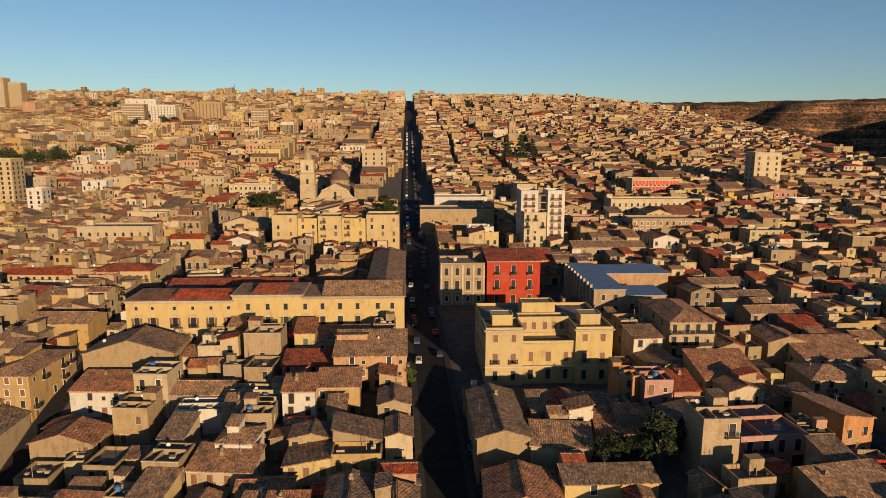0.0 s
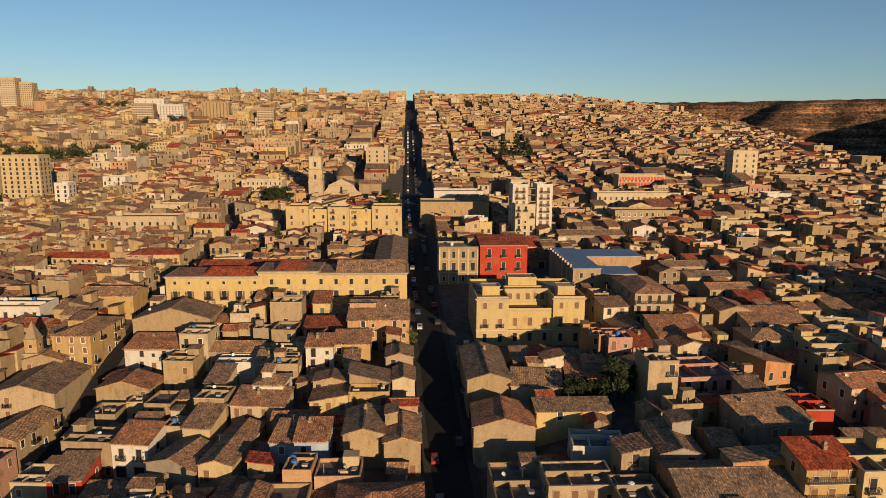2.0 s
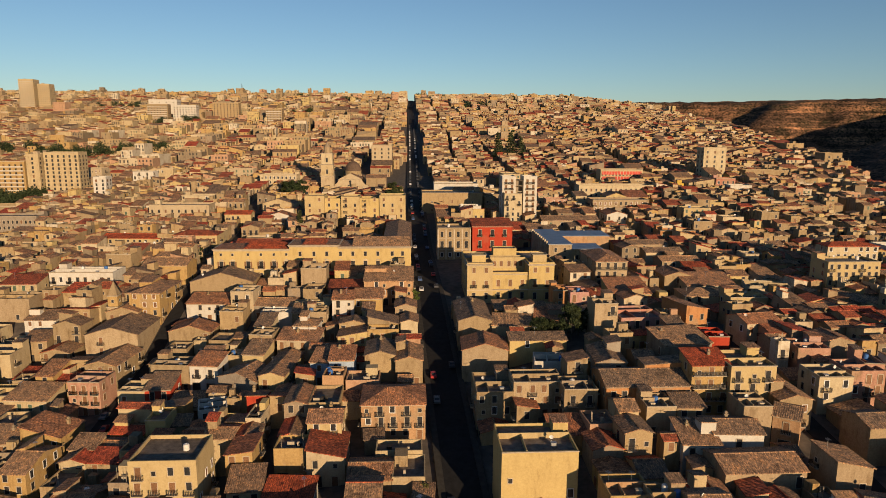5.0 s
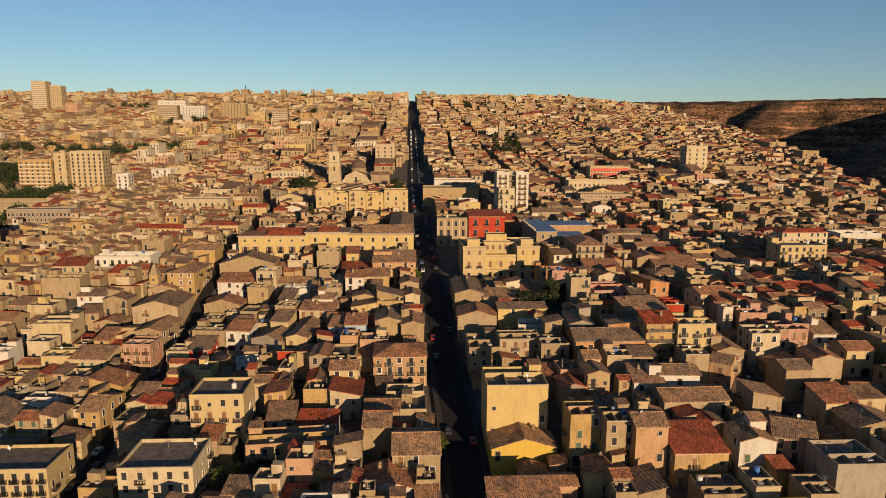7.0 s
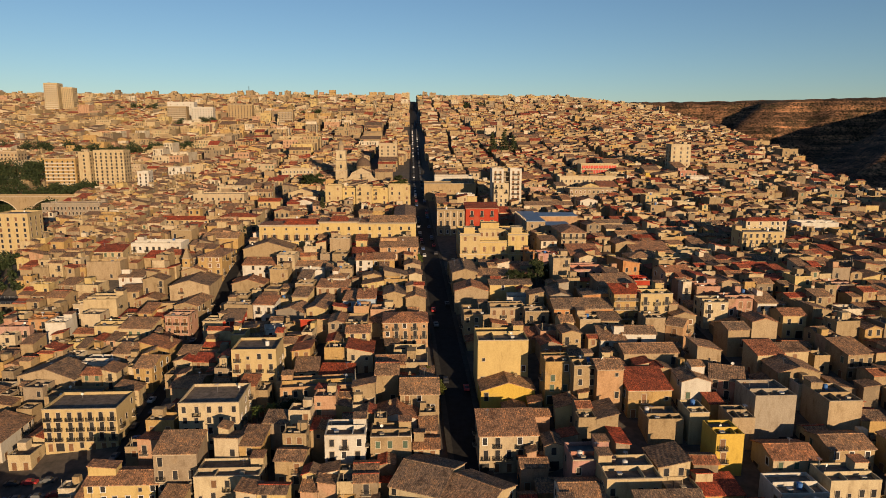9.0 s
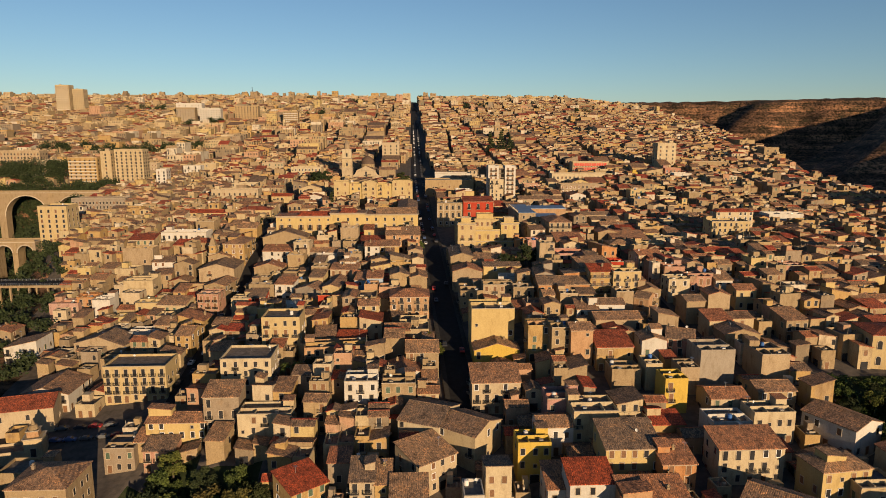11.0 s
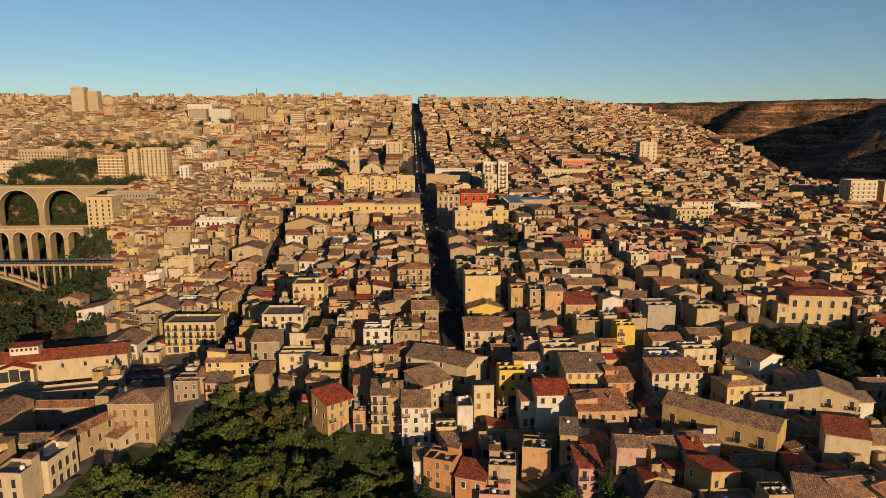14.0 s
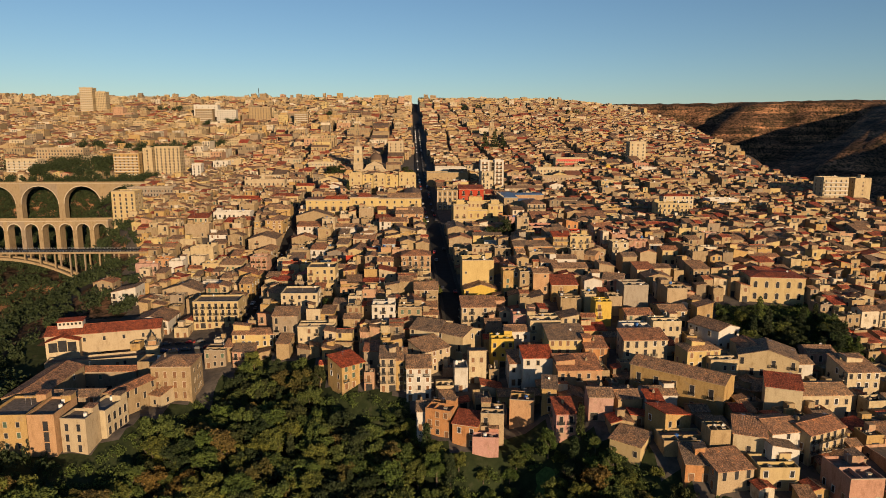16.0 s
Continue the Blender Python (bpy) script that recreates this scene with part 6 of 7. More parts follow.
house(-41.6, 133.3, 5.0, 7.0, 6.5, 0, "mf", "tan")
house(-102.3, 127.0, 17.0, 20.0, 11.0, 0, "gy", "tan", dense=.3)
house(-75.8, 94.5, 7.3, 9.0, 7.0, 0, "mf", "red")
house(-67.5, 70.5, 5.0, 8.0, 10.0, 0, "flat", "yellow", dense=.2)
house(-8.1, 65.5, 15.8, 13.0, 9.0, 0, "hip", "ochre", balconies=1, dense=1)
house(-24.3, 60.5, 8.1, 9.0, 9.0, 0, "gx", "yellow")
house(-12.5, 93.5, 8.7, 13.0, 8.0, 0, "gy", "tan", dense=.3)
house(-4.2, 90.5, 7.7, 13.0, 7.5, 0, "gy", "tan", dense=.3)
house(-43.9, 76.5, 4.8, 7.0, 8.0, 0, "mb", "red")
house(28.6, 69.5, 12.8, 9.0, 9.0, 0, "flat", "tan", balconies=1, dense=1)
house(37.9, 63.5, 8.3, 9.0, 7.5, 0, "flat", "stone", balconies=.8)
house(17.5, 69.0, 9.4, 14.0, 9.0, 0, "flat", "stone")
house(54.4, 61.5, 21.8, 13.0, 8.0, 0, "gx", "orange")
house(69.1, 61.5, 9.5, 8.0, 13.0, 0, "mf", "ochre", tiles="red", gallery=1, dense=1)
house(78.6, 59.5, 11.2, 12.0, 13.0, 0, "flat", "yellow", balconies=.6, dense=1)
house(86.7, 54.5, 7.9, 12.0, 8.0, 0, "gy", "stone")
house(-105.8, 144.5, 11.1, 9.0, 8.0, 0, "gy", "tan")
house(-55.7, 78.5, 7.3, 8.0, 6.0, 16, "flat", "white")
house(-104.0, 30.5, 21.5, 13.0, 12.5, 0, "flat", "yellow", balconies=.7, dense=1, name="apartment_house")
house(-62.0, 16.9, 16.6, 14.0, 15.5, 0, "flat", "cream", balconies=.7, dense=1, name="apartment_house")
house(-54.9, 40.9, 13.8, 12.0, 17.0, 0, "flat", "yellow", balconies=.8, dense=1, name="apartment_house")
house(-33.7, 26.9, 21.2, 9.0, 9.5, 5, "flat", "ochre", balconies=.8)
house(21.8, 32.9, 15.4, 13.0, 17.0, 0, "flat", "yellow", dense=.12, sides=(0, ))
house(22.2, 23.9, 15.8, 9.0, 7.0, 0, "gy", "strong", dense=.1)
house(36.4, 20.9, 8.1, 8.0, 12.0, 0, "flat", "ochre", balconies=.6)
house(42.7, 15.9, 6.6, 8.0, 12.0, 0, "flat", "tan")
house(48.8, 12.9, 7.3, 9.0, 12.5, 0, "gx", "ochre", dense=.3)
house(59.1, 9.9, 12.1, 11.0, 8.0, 0, "mf", "ochre", tiles="red")
house(-22.8, 49.9, 8.5, 12.0, 7.0, 0, "mr", "cream", tiles="red")
house(-3.7, 19.9, 11.1, 14.0, 9.0, 0, "gx", "stone")
house(-10.1, 11.9, 11.1, 10.0, 7.0, 0, "gy", "white")
house(-146.4, 100.9, 7.9, 9.0, 9.0, 0, "flat", "white", dense=.1)
house(-157.3, 107.9, 6.4, 8.0, 8.0, 0, "flat", "orange")
house(162.6, 146.9, 20.4, 11.0, 15.0, 0, "flat", "yellow", dense=1, balconies=1, name="apartment_house")
house(171.9, 161.9, 20.9, 8.0, 18.0, 0, "hip", "cream", tiles="red")
house(217.1, 188.9, 21.1, 12.0, 11.0, 0, "flat", "white", dense=.3)
house(158.5, 78.9, 7.6, 10.0, 8.0, 0, "flat", "pink")
house(110.6, 63.9, 8.9, 9.0, 9.0, 0, "flat", "pink")
house(-79.1, -1.3, 18.3, 9.0, 9.0, 0, "gx", "yellow")
house(-65.3, -1.3, 10.7, 9.0, 14.5, 0, "mf", "stone")
house(-51.1, -7.3, 15.8, 9.0, 9.5, 0, "flat", "cream", balconies=.6)
house(-94.2, -7.3, 8.9, 9.0, 7.0, 0, "flat", "stone")
house(-88.0, -4.3, 5.8, 7.0, 6.5, 0, "mf", "tan")
house(-81.9, -9.3, 8.9, 7.0, 7.0, 0, "mf", "pink")
house(-159.8, 60.7, 12.6, 12.0, 7.0, 0, "ml", "white")
house(-162.8, 100.7, 12.9, 9.0, 7.5, 0, "flat", "pink")
house(-154.5, 103.7, 7.5, 9.0, 9.0, 0, "flat", "orange")
house(-134.1, 27.7, 16.7, 17.0, 6.5, 0, "gy", "white")
house(-176.3, 74.7, 10.1, 10.0, 7.0, 0, "gy", "stone")
house(-22.7, -3.3, 10.0, 9.0, 13.0, 0, "flat", "white", balconies=.9, dense=1)
house(-11.3, -1.3, 10.4, 8.0, 10.0, 0, "flat", "tan", balconies=.6)
house(-5.7, -18.3, 12.6, 17.0, 9.0, -25, "gx", "cream", dense=.4)
house(4.8, -23.3, 12.5, 14.0, 9.8, -38, "gx", "cream", dense=.4)
house(18.8, -1.3, 15.1, 11.0, 10.0, 0, "mf", "cream", balconies=1, dense=.9)
house(25.1, -32.3, 8.9, 8.0, 11.0, 0, "flat", "strong", dense=.6)
house(-0.5, -33.3, 12.5, 11.0, 9.0, 35, "mf", "cream")
house(-19.5, -45.3, 6.1, 9.0, 13.0, 0, "mf", "cream", balconies=1, dense=1)
house(-14.5, -45.3, 4.1, 9.0, 12.0, 0, "mf", "ochre", balconies=1, dense=1)
house(-8.1, -51.3, 9.0, 9.0, 12.5, 0, "mf", "white", balconies=.9, dense=1)
house(-32.6, -41.3, 10.3, 10.0, 9.0, 38, "mf", "ochre", tiles="red")
house(14.4, -41.3, 6.6, 9.0, 11.0, 0, "mb", "cream", balconies=.8)
house(7.8, -46.3, 5.0, 8.0, 8.5, 0, "flat", "white")
house(30.3, -47.3, 9.3, 10.0, 8.5, 0, "mf", "white")
house(35.5, -51.3, 10.9, 9.0, 11.0, 0, "mf", "white", tiles="red", dense=.3)
house(48.7, -41.3, 14.5, 12.0, 9.8, 0, "mf", "yellow")
house(58.4, -46.3, 8.4, 9.0, 9.2, 0, "mf", "orange")
house(48.8, -60.3, 15.7, 11.0, 7.9, 0, "mf", "ochre")
house(70.4, -13.3, 6.8, 8.0, 10.0, 0, "flat", "strong", dense=.2)
house(78.6, -42.3, 17.0, 9.0, 9.8, 0, "mf", "cream", dense=1)
house(79.9, -29.3, 10.9, 9.0, 7.3, 0, "flat", "white")
house(92.6, -27.3, 11.7, 8.0, 8.5, 0, "flat", "cream")
house(96.9, -52.3, 13.3, 9.0, 11.0, 7, "hip", "yellow")
house(117.7, -53.3, 9.4, 14.0, 11.0, 0, "gy", "cream", dense=.4)
house(102.9, -56.3, 10.4, 9.0, 8.5, 0, "flat", "cream")
house(100.4, -14.3, 11.3, 10.0, 7.0, 0, "gx", "tan")
house(84.7, -17.3, 11.1, 10.0, 7.0, 0, "gx", "cream")
house(36.9, -15.3, 10.2, 9.0, 8.0, 0, "flat", "rose")
house(43.6, -24.3, 12.5, 11.0, 8.5, 0, "flat", "cream")
house(32.2, -25.3, 9.8, 9.0, 8.5, 0, "gx", "white")
house(129.7, -59.1, 9.2, 10.0, 8.5, 0, "gx", "white")
house(117.4, -59.1, 19.9, 15.0, 11.0, -24, "gy", "cream", dense=.4)
house(123.1, -85.1, 16.4, 12.0, 8.5, 0, "gx", "cream")
house(145.6, -70.1, 11.7, 12.0, 9.8, 0, "mf", "cream")
house(84.8, -71.1, 11.6, 9.0, 5.5, 0, "gx", "pink")
house(72.6, -76.1, 10.3, 9.0, 5.5, 0, "gx", "white")
house(38.5, -84.1, 6.3, 9.0, 7.3, 0, "mf", "rose", tiles="red")
house(105.4, -130.1, 9.1, 12.0, 11.0, 0, "flat", "pink")
house(-99.2, 148.2, 11.1, 20.0, 12.0, -4, "hip", "ochre", dense=1, balconies=.8)
house(-76.3, 147.4, 16.2, 9.0, 6.5, -3, "mf", "white")
house(-63.7, 144.8, 8.2, 9.0, 10.5, -5, "flat", "cream", balconies=.6)
house(-52.2, 144.3, 14.6, 10.0, 5.0, -3, "gx", "grey")
house(-38.7, 139.8, 13.1, 8.0, 5.0, -5, "flat", "cream", balconies=.6)
house(-98.6, 110.0, 9.9, 16.0, 10.0, -7, "gy", "stone", balconies=.8)
house(-77.9, 130.0, 14.2, 9.0, 7.0, -4, "gy", "tan", dense=.2)
house(-65.5, 136.4, 8.2, 8.0, 8.0, -5, "flat", "tan", dense=.2)
house(-52.2, 124.0, 5.4, 9.0, 8.0, -5, "mf", "cream", balconies=.8)
house(-38.9, 111.8, 13.0, 8.0, 7.0, -7, "mf", "cream", dense=.9)
house(-37.6, 118.3, 7.6, 8.0, 8.5, -5, "hip", "white")
house(-50.7, 113.9, 7.4, 8.0, 9.0, -6, "flat", "tan", dense=.1)
house(-51.0, 104.4, 6.5, 9.0, 8.0, -9, "mf", "yellow", dense=.1)
house(-58.7, 111.2, 5.7, 8.0, 5.0, -8, "flat", "cream")
house(-52.9, 92.7, 12.5, 10.0, 7.0, -21, "gy", "grey", dense=.2)
house(-42.5, 89.0, 7.2, 20.0, 8.0, -7, "gy", "yellow", dense=.7)
house(-30.0, 95.0, 5.4, 8.0, 7.0, -8, "mf", "blue", dense=.5)
house(-23.4, 92.6, 7.1, 8.0, 8.0, -1, "mf", "blue", dense=.3)
house(-24.5, 80.9, 5.6, 7.0, 9.0, -3, "flat", "ochre", dense=.1)
house(-75.8, 105.3, 12.2, 8.0, 8.0, -6, "flat", "stone", balconies=.8)
house(-65.2, 102.6, 8.6, 8.0, 8.0, -8, "mf", "white", balconies=.8)
house(-83.3, 94.8, 8.0, 8.0, 7.0, -4, "flat", "cream")
house(16.6, 112.0, 10.6, 24.0, 9.6, 0, "gy", "tan", dense=.1)
house(17.6, 92.6, 13.2, 12.0, 9.2, -3, "gy", "tan", dense=.05)
house(27.7, 110.0, 12.0, 8.0, 7.0, -9, "mf", "cream", dense=.5)
house(42.2, 114.2, 12.3, 9.0, 4.5, -6, "mf", "stone", dense=.1)
house(48.9, 75.3, 8.0, 14.0, 7.0, -4, "gy", "grey", dense=.4)
house(72.6, 82.9, 14.3, 10.0, 8.0, 9, "mf", "stone", dense=.4)
house(83.5, 87.9, 6.0, 9.0, 7.0, -3, "flat", "red", dense=.1)
house(59.3, 79.0, 5.3, 8.0, 6.0, -1, "gx", "tan")
house(35.8, 84.2, 10.9, 8.0, 4.5, -7, "flat", "white", dense=.3)
house(103.0, 137.0, 16.5, 12.0, 6.0, -3, "hip", "cream", dense=.6)
house(128.0, 143.3, 15.6, 10.0, 7.0, -19, "flat", "cream", dense=.6)
house(101.5, 96.8, 11.7, 10.0, 8.0, 9, "gx", "cream")
house(-98.8, 99.6, 9.5, 9.0, 9.5, -5, "flat", "pink", balconies=.9, dense=1)
house(-29.7, 38.0, 10.3, 8.0, 6.0, -4, "mf", "white", tiles="red")
house(-130.9, 62.8, 21.2, 12.0, 7.0, -10, "gy", "tan", dense=.2)
house(-115.7, 48.0, 16.4, 9.0, 7.0, -3, "flat", "stone", dense=.1)
house(-108.0, 76.9, 12.8, 8.0, 7.0, -4, "mf", "tan")
house(-97.0, 60.0, 6.4, 14.0, 9.0, -5, "gx", "ochre", dense=.8)
house(-77.8, 43.4, 9.0, 12.0, 8.0, -6, "gx", "tan", dense=.1)
house(66.8, 41.9, 10.7, 9.0, 8.0, -4, "gx", "white", dense=.3)
house(83.8, 28.8, 7.4, 9.0, 9.0, -1, "mr", "tan", dense=.3)
house(74.6, 49.1, 6.6, 8.0, 9.0, -1, "flat", "tan", dense=.1)
house(88.7, -0.0, 11.0, 11.0, 11.0, 0, "flat", "grey", dense=.05)
house(106.8, -1.2, 9.0, 12.0, 10.0, -0, "flat", "tan", dense=.1)
house(78.2, -4.4, 5.9, 8.0, 8.0, -1, "flat", "tan", dense=.1)
house(105.3, 17.4, 12.1, 10.0, 8.0, -3, "gy", "tan", dense=.15)
house(81.6, 12.6, 9.0, 13.0, 9.0, -23, "gx", "rose", dense=.7)
house(72.8, 12.0, 8.2, 9.0, 9.0, -3, "gy", "white", dense=.5)
house(59.4, -1.4, 9.2, 8.0, 6.0, -1, "flat", "tan", dense=.1)
house(67.8, -1.9, 5.1, 8.0, 8.0, -1, "flat", "cream", dense=.1)
house(37.9, 9.9, 9.3, 8.0, 5.0, -8, "gy", "yellow", dense=.2)
house(114.7, 67.7, 5.0, 9.0, 9.0, -9, "flat", "pink", balconies=.8)
house(120.7, 64.4, 6.9, 9.0, 8.0, -3, "mf", "white")
house(124.6, 53.6, 8.0, 9.0, 8.0, -2, "gx", "yellow")
house(100.7, 61.4, 8.6, 9.0, 9.0, -1, "flat", "cream", balconies=.7)
house(106.5, -29.2, 15.3, 12.0, 8.0, -65, "gx", "white", dense=.8)
house(108.5, -85.1, 10.8, 9.0, 11.0, -24, "mf", "cream", tiles="red", dense=.06)
house(50.1, -82.4, 7.8, 9.0, 8.0, -6, "gx", "pink", dense=.4)
house(60.5, -79.6, 8.0, 9.0, 6.0, 3, "gx", "tan", dense=.4)
house(67.9, -84.2, 5.2, 8.0, 6.0, -1, "mf", "white", tiles="red")
house(70.0, -95.6, 10.1, 9.0, 7.0, 21, "mr", "ochre", tiles="red")
house(77.5, -107.5, 6.0, 6.0, 9.0, -0, "flat", "tan", dense=.1)
house(85.4, -109.0, 8.8, 9.0, 9.0, -22, "mf", "cream", dense=.1)
house(97.3, -107.9, 10.7, 12.0, 9.0, 9, "gx", "white", dense=.5)
house(109.1, -107.7, 14.7, 10.0, 9.0, 21, "gx", "cream", balconies=1, dense=1)
house(93.0, -114.2, 8.1, 7.0, 8.0, 2, "mr", "white")
house(88.8, -119.2, 10.8, 8.0, 6.0, -2, "flat", "yellow")
house(68.2, -115.1, 7.1, 9.0, 5.0, -9, "mf", "orange")
house(76.9, -118.8, 11.0, 9.0, 6.0, 9, "mf", "tan")
house(68.9, -104.5, 13.0, 8.0, 4.0, -1, "flat", "tan", dense=.2)
house(52.4, -100.1, 9.6, 8.0, 4.5, -41, "mf", "yellow")
house(143.4, -49.4, 10.3, 9.0, 8.0, -4, "gx", "pink")
house(-2.0, -71.0, 9.0, 8.0, 9.0, -23, "flat", "orange", balconies=.6)
house(6.7, -76.5, 8.6, 8.0, 8.0, -21, "mf", "orange", tiles="red")
house(15.8, -76.4, 7.7, 8.0, 11.0, -8, "flat", "tan", dense=.05)
house(13.1, -81.1, 8.5, 5.0, 6.0, -7, "flat", "rose", dense=.2)
house(26.6, -70.0, 8.3, 8.0, 9.0, -12, "flat", "ochre", dense=.1)
house(35.7, -70.9, 5.0, 8.0, 9.0, -12, "mf", "ochre")
house(105.4, 78.2, 8.7, 9.0, 8.0, -5, "flat", "pink")
house(113.1, 128.2, 13.0, 9.0, 7.0, -1, "flat", "yellow", balconies=.7)
house(147.5, 127.1, 13.5, 10.0, 7.0, -54, "gx", "tan")
house(115.5, 83.2, 9.8, 9.0, 8.0, -1, "gy", "tan")
house(99.3, 41.7, 7.3, 9.0, 9.0, 3, "gx", "tan", dense=.2)
house(110.6, 47.0, 8.3, 9.0, 9.0, -4, "gy", "tan", dense=.1)
house(53.9, 52.9, 6.9, 8.0, 7.0, -1, "flat", "tan", dense=.1)
house(57.9, 39.9, 8.0, 9.0, 7.0, -4, "mf", "white")
house(66.4, 29.7, 16.7, 10.0, 8.0, 1, "gx", "tan", dense=.2)
house(80.3, 47.4, 5.5, 9.0, 8.0, -35, "gx", "ochre")
house(-143.7, 119.8, 9.9, 9.0, 8.0, -0, "flat", "cream")
house(-136.5, 117.8, 13.6, 11.0, 11.0, -0, "flat", "cream", dense=.2)
house(-149.7, 152.4, 15.5, 10.0, 8.0, -0, "flat", "tan", dense=.2)
house(-152.9, 165.8, 13.4, 9.0, 7.0, 1, "mf", "cream", tiles="red")
house(-132.1, 171.5, 24.7, 11.0, 8.0, -2, "flat", "white", dense=.8)
house(-134.3, 144.5, 10.9, 8.0, 6.0, -0, "mf", "white")
house(-125.7, 99.3, 10.3, 9.0, 8.0, -1, "flat", "yellow")
house(-114.2, 96.9, 12.7, 9.0, 8.0, -6, "mf", "cream")
house(-118.1, 72.6, 12.2, 9.0, 6.0, -3, "flat", "white")
house(-99.2, 76.6, 11.0, 10.0, 8.0, -8, "mr", "ochre")
house(-141.7, 243.0, 29.1, 10.0, 7.0, -4, "gx", "yellow", tiles="red")
house(-177.2, 302.3, 15.8, 9.0, 6.0, -3, "gy", "yellow")
house(-143.4, 354.8, 21.0, 10.0, 9.0, -5, "flat", "cream", dense=.3)
house(-114.4, 332.3, 13.0, 10.0, 8.0, -4, "gx", "tan")
house(-83.9, 319.5, 19.3, 10.0, 8.0, -4, "gy", "cream", dense=.3)
house(-104.2, 427.1, 28.3, 12.0, 11.0, -4, "flat", "cream", dense=1)
house(-143.6, 471.0, 21.7, 10.0, 10.0, -5, "flat", "cream")
house(-208.6, 480.2, 14.4, 10.0, 11.0, -4, "flat", "cream", dense=.3)
house(-219.2, 461.8, 16.6, 10.0, 12.0, -3, "flat", "white", dense=.8)
house(-266.2, 468.4, 24.2, 12.0, 14.0, -6, "flat", "cream", dense=.6)
house(-77.5, 236.3, 12.6, 8.0, 6.0, 10, "flat", "cream")
house(174.6, 265.7, 11.6, 9.0, 7.0, -2, "flat", "cream", dense=.2)
house(192.1, 259.9, 9.5, 8.0, 11.0, -2, "flat", "stone", dense=.1)
house(210.2, 292.4, 14.7, 9.0, 8.0, -3, "flat", "cream", dense=.05)
house(174.6, 233.4, 11.7, 8.0, 6.0, 2, "hip", "white")
house(167.3, 216.4, 17.0, 9.0, 6.0, 1, "gx", "cream")
house(144.9, 188.5, 6.7, 8.0, 8.0, -7, "flat", "cream")
house(108.9, 216.0, 19.7, 9.0, 7.0, 4, "gx", "tan")
house(110.9, 199.9, 17.5, 9.0, 7.0, 3, "gx", "cream", dense=.2)
house(111.8, 183.5, 16.9, 9.0, 7.0, 3, "gx", "tan")
house(114.9, 171.0, 10.1, 9.0, 6.0, -2, "mf", "tan", tiles="red")
house(177.2, 350.4, 7.6, 8.0, 8.0, -7, "flat", "strong")
house(213.5, 335.9, 14.4, 10.0, 8.0, 0, "flat", "white", dense=.2)
house(263.2, 395.6, 33.3, 12.0, 9.0, 0, "flat", "tan", dense=.1)
house(317.6, 451.6, 15.6, 10.0, 10.0, -3, "hip", "cream", tiles="red")
house(215.0, 360.6, 13.2, 9.0, 8.0, -3, "flat", "rose")
house(-132.7, 230.6, 22.8, 9.0, 5.0, -4, "flat", "cream", dense=.6)
house(-83.0, 187.5, 10.7, 9.0, 8.0, -6, "gy", "white", dense=.1)
house(-102.9, 179.6, 17.7, 12.0, 8.0, -1, "gx", "ochre", dense=.2)
house(-127.6, 195.2, 11.1, 9.0, 8.0, -7, "flat", "tan", dense=.2)


# ---- planting ----
def on_lawn(x, y, more=0.0):
    return math.hypot((x - 29) / (6.0 + more), (y + 92) / (5.0 + more)) < 1


def lawn():
    v, f, n = [(29, -92, height(29, -92) + 0.25)], [], 28
    for ring in (0.5, 0.98, 1.0):
        for k in range(n):
            a = 2 * math.pi * k / n
            q = ring * (1 + 0.10 * math.sin(3 * a + 1) + 0.05 * math.sin(7 * a))
            x, y = 29 + 6.0 * q * math.cos(a), -92 + 5.0 * q * math.sin(a)
            v.append((x, y, height(x, y) + (0.25 if ring < 1 else -0.6)))
    for k in range(n):
        j = (k + 1) % n
        f.append((0, 1 + k, 1 + j))
        f += [(1 + r * n + k, 1 + (r + 1) * n + k, 1 + (r + 1) * n + j, 1 + r * n + j) for r in (0, 1)]
    tagged(part("lawn", v, f, plain_material("lawn_grass", (0.075, 0.125, 0.028), 0.95, 0, 0.4, 1.2, 0.3), None), "small bright green lawn among the garden trees", "lawn", "", "structure")


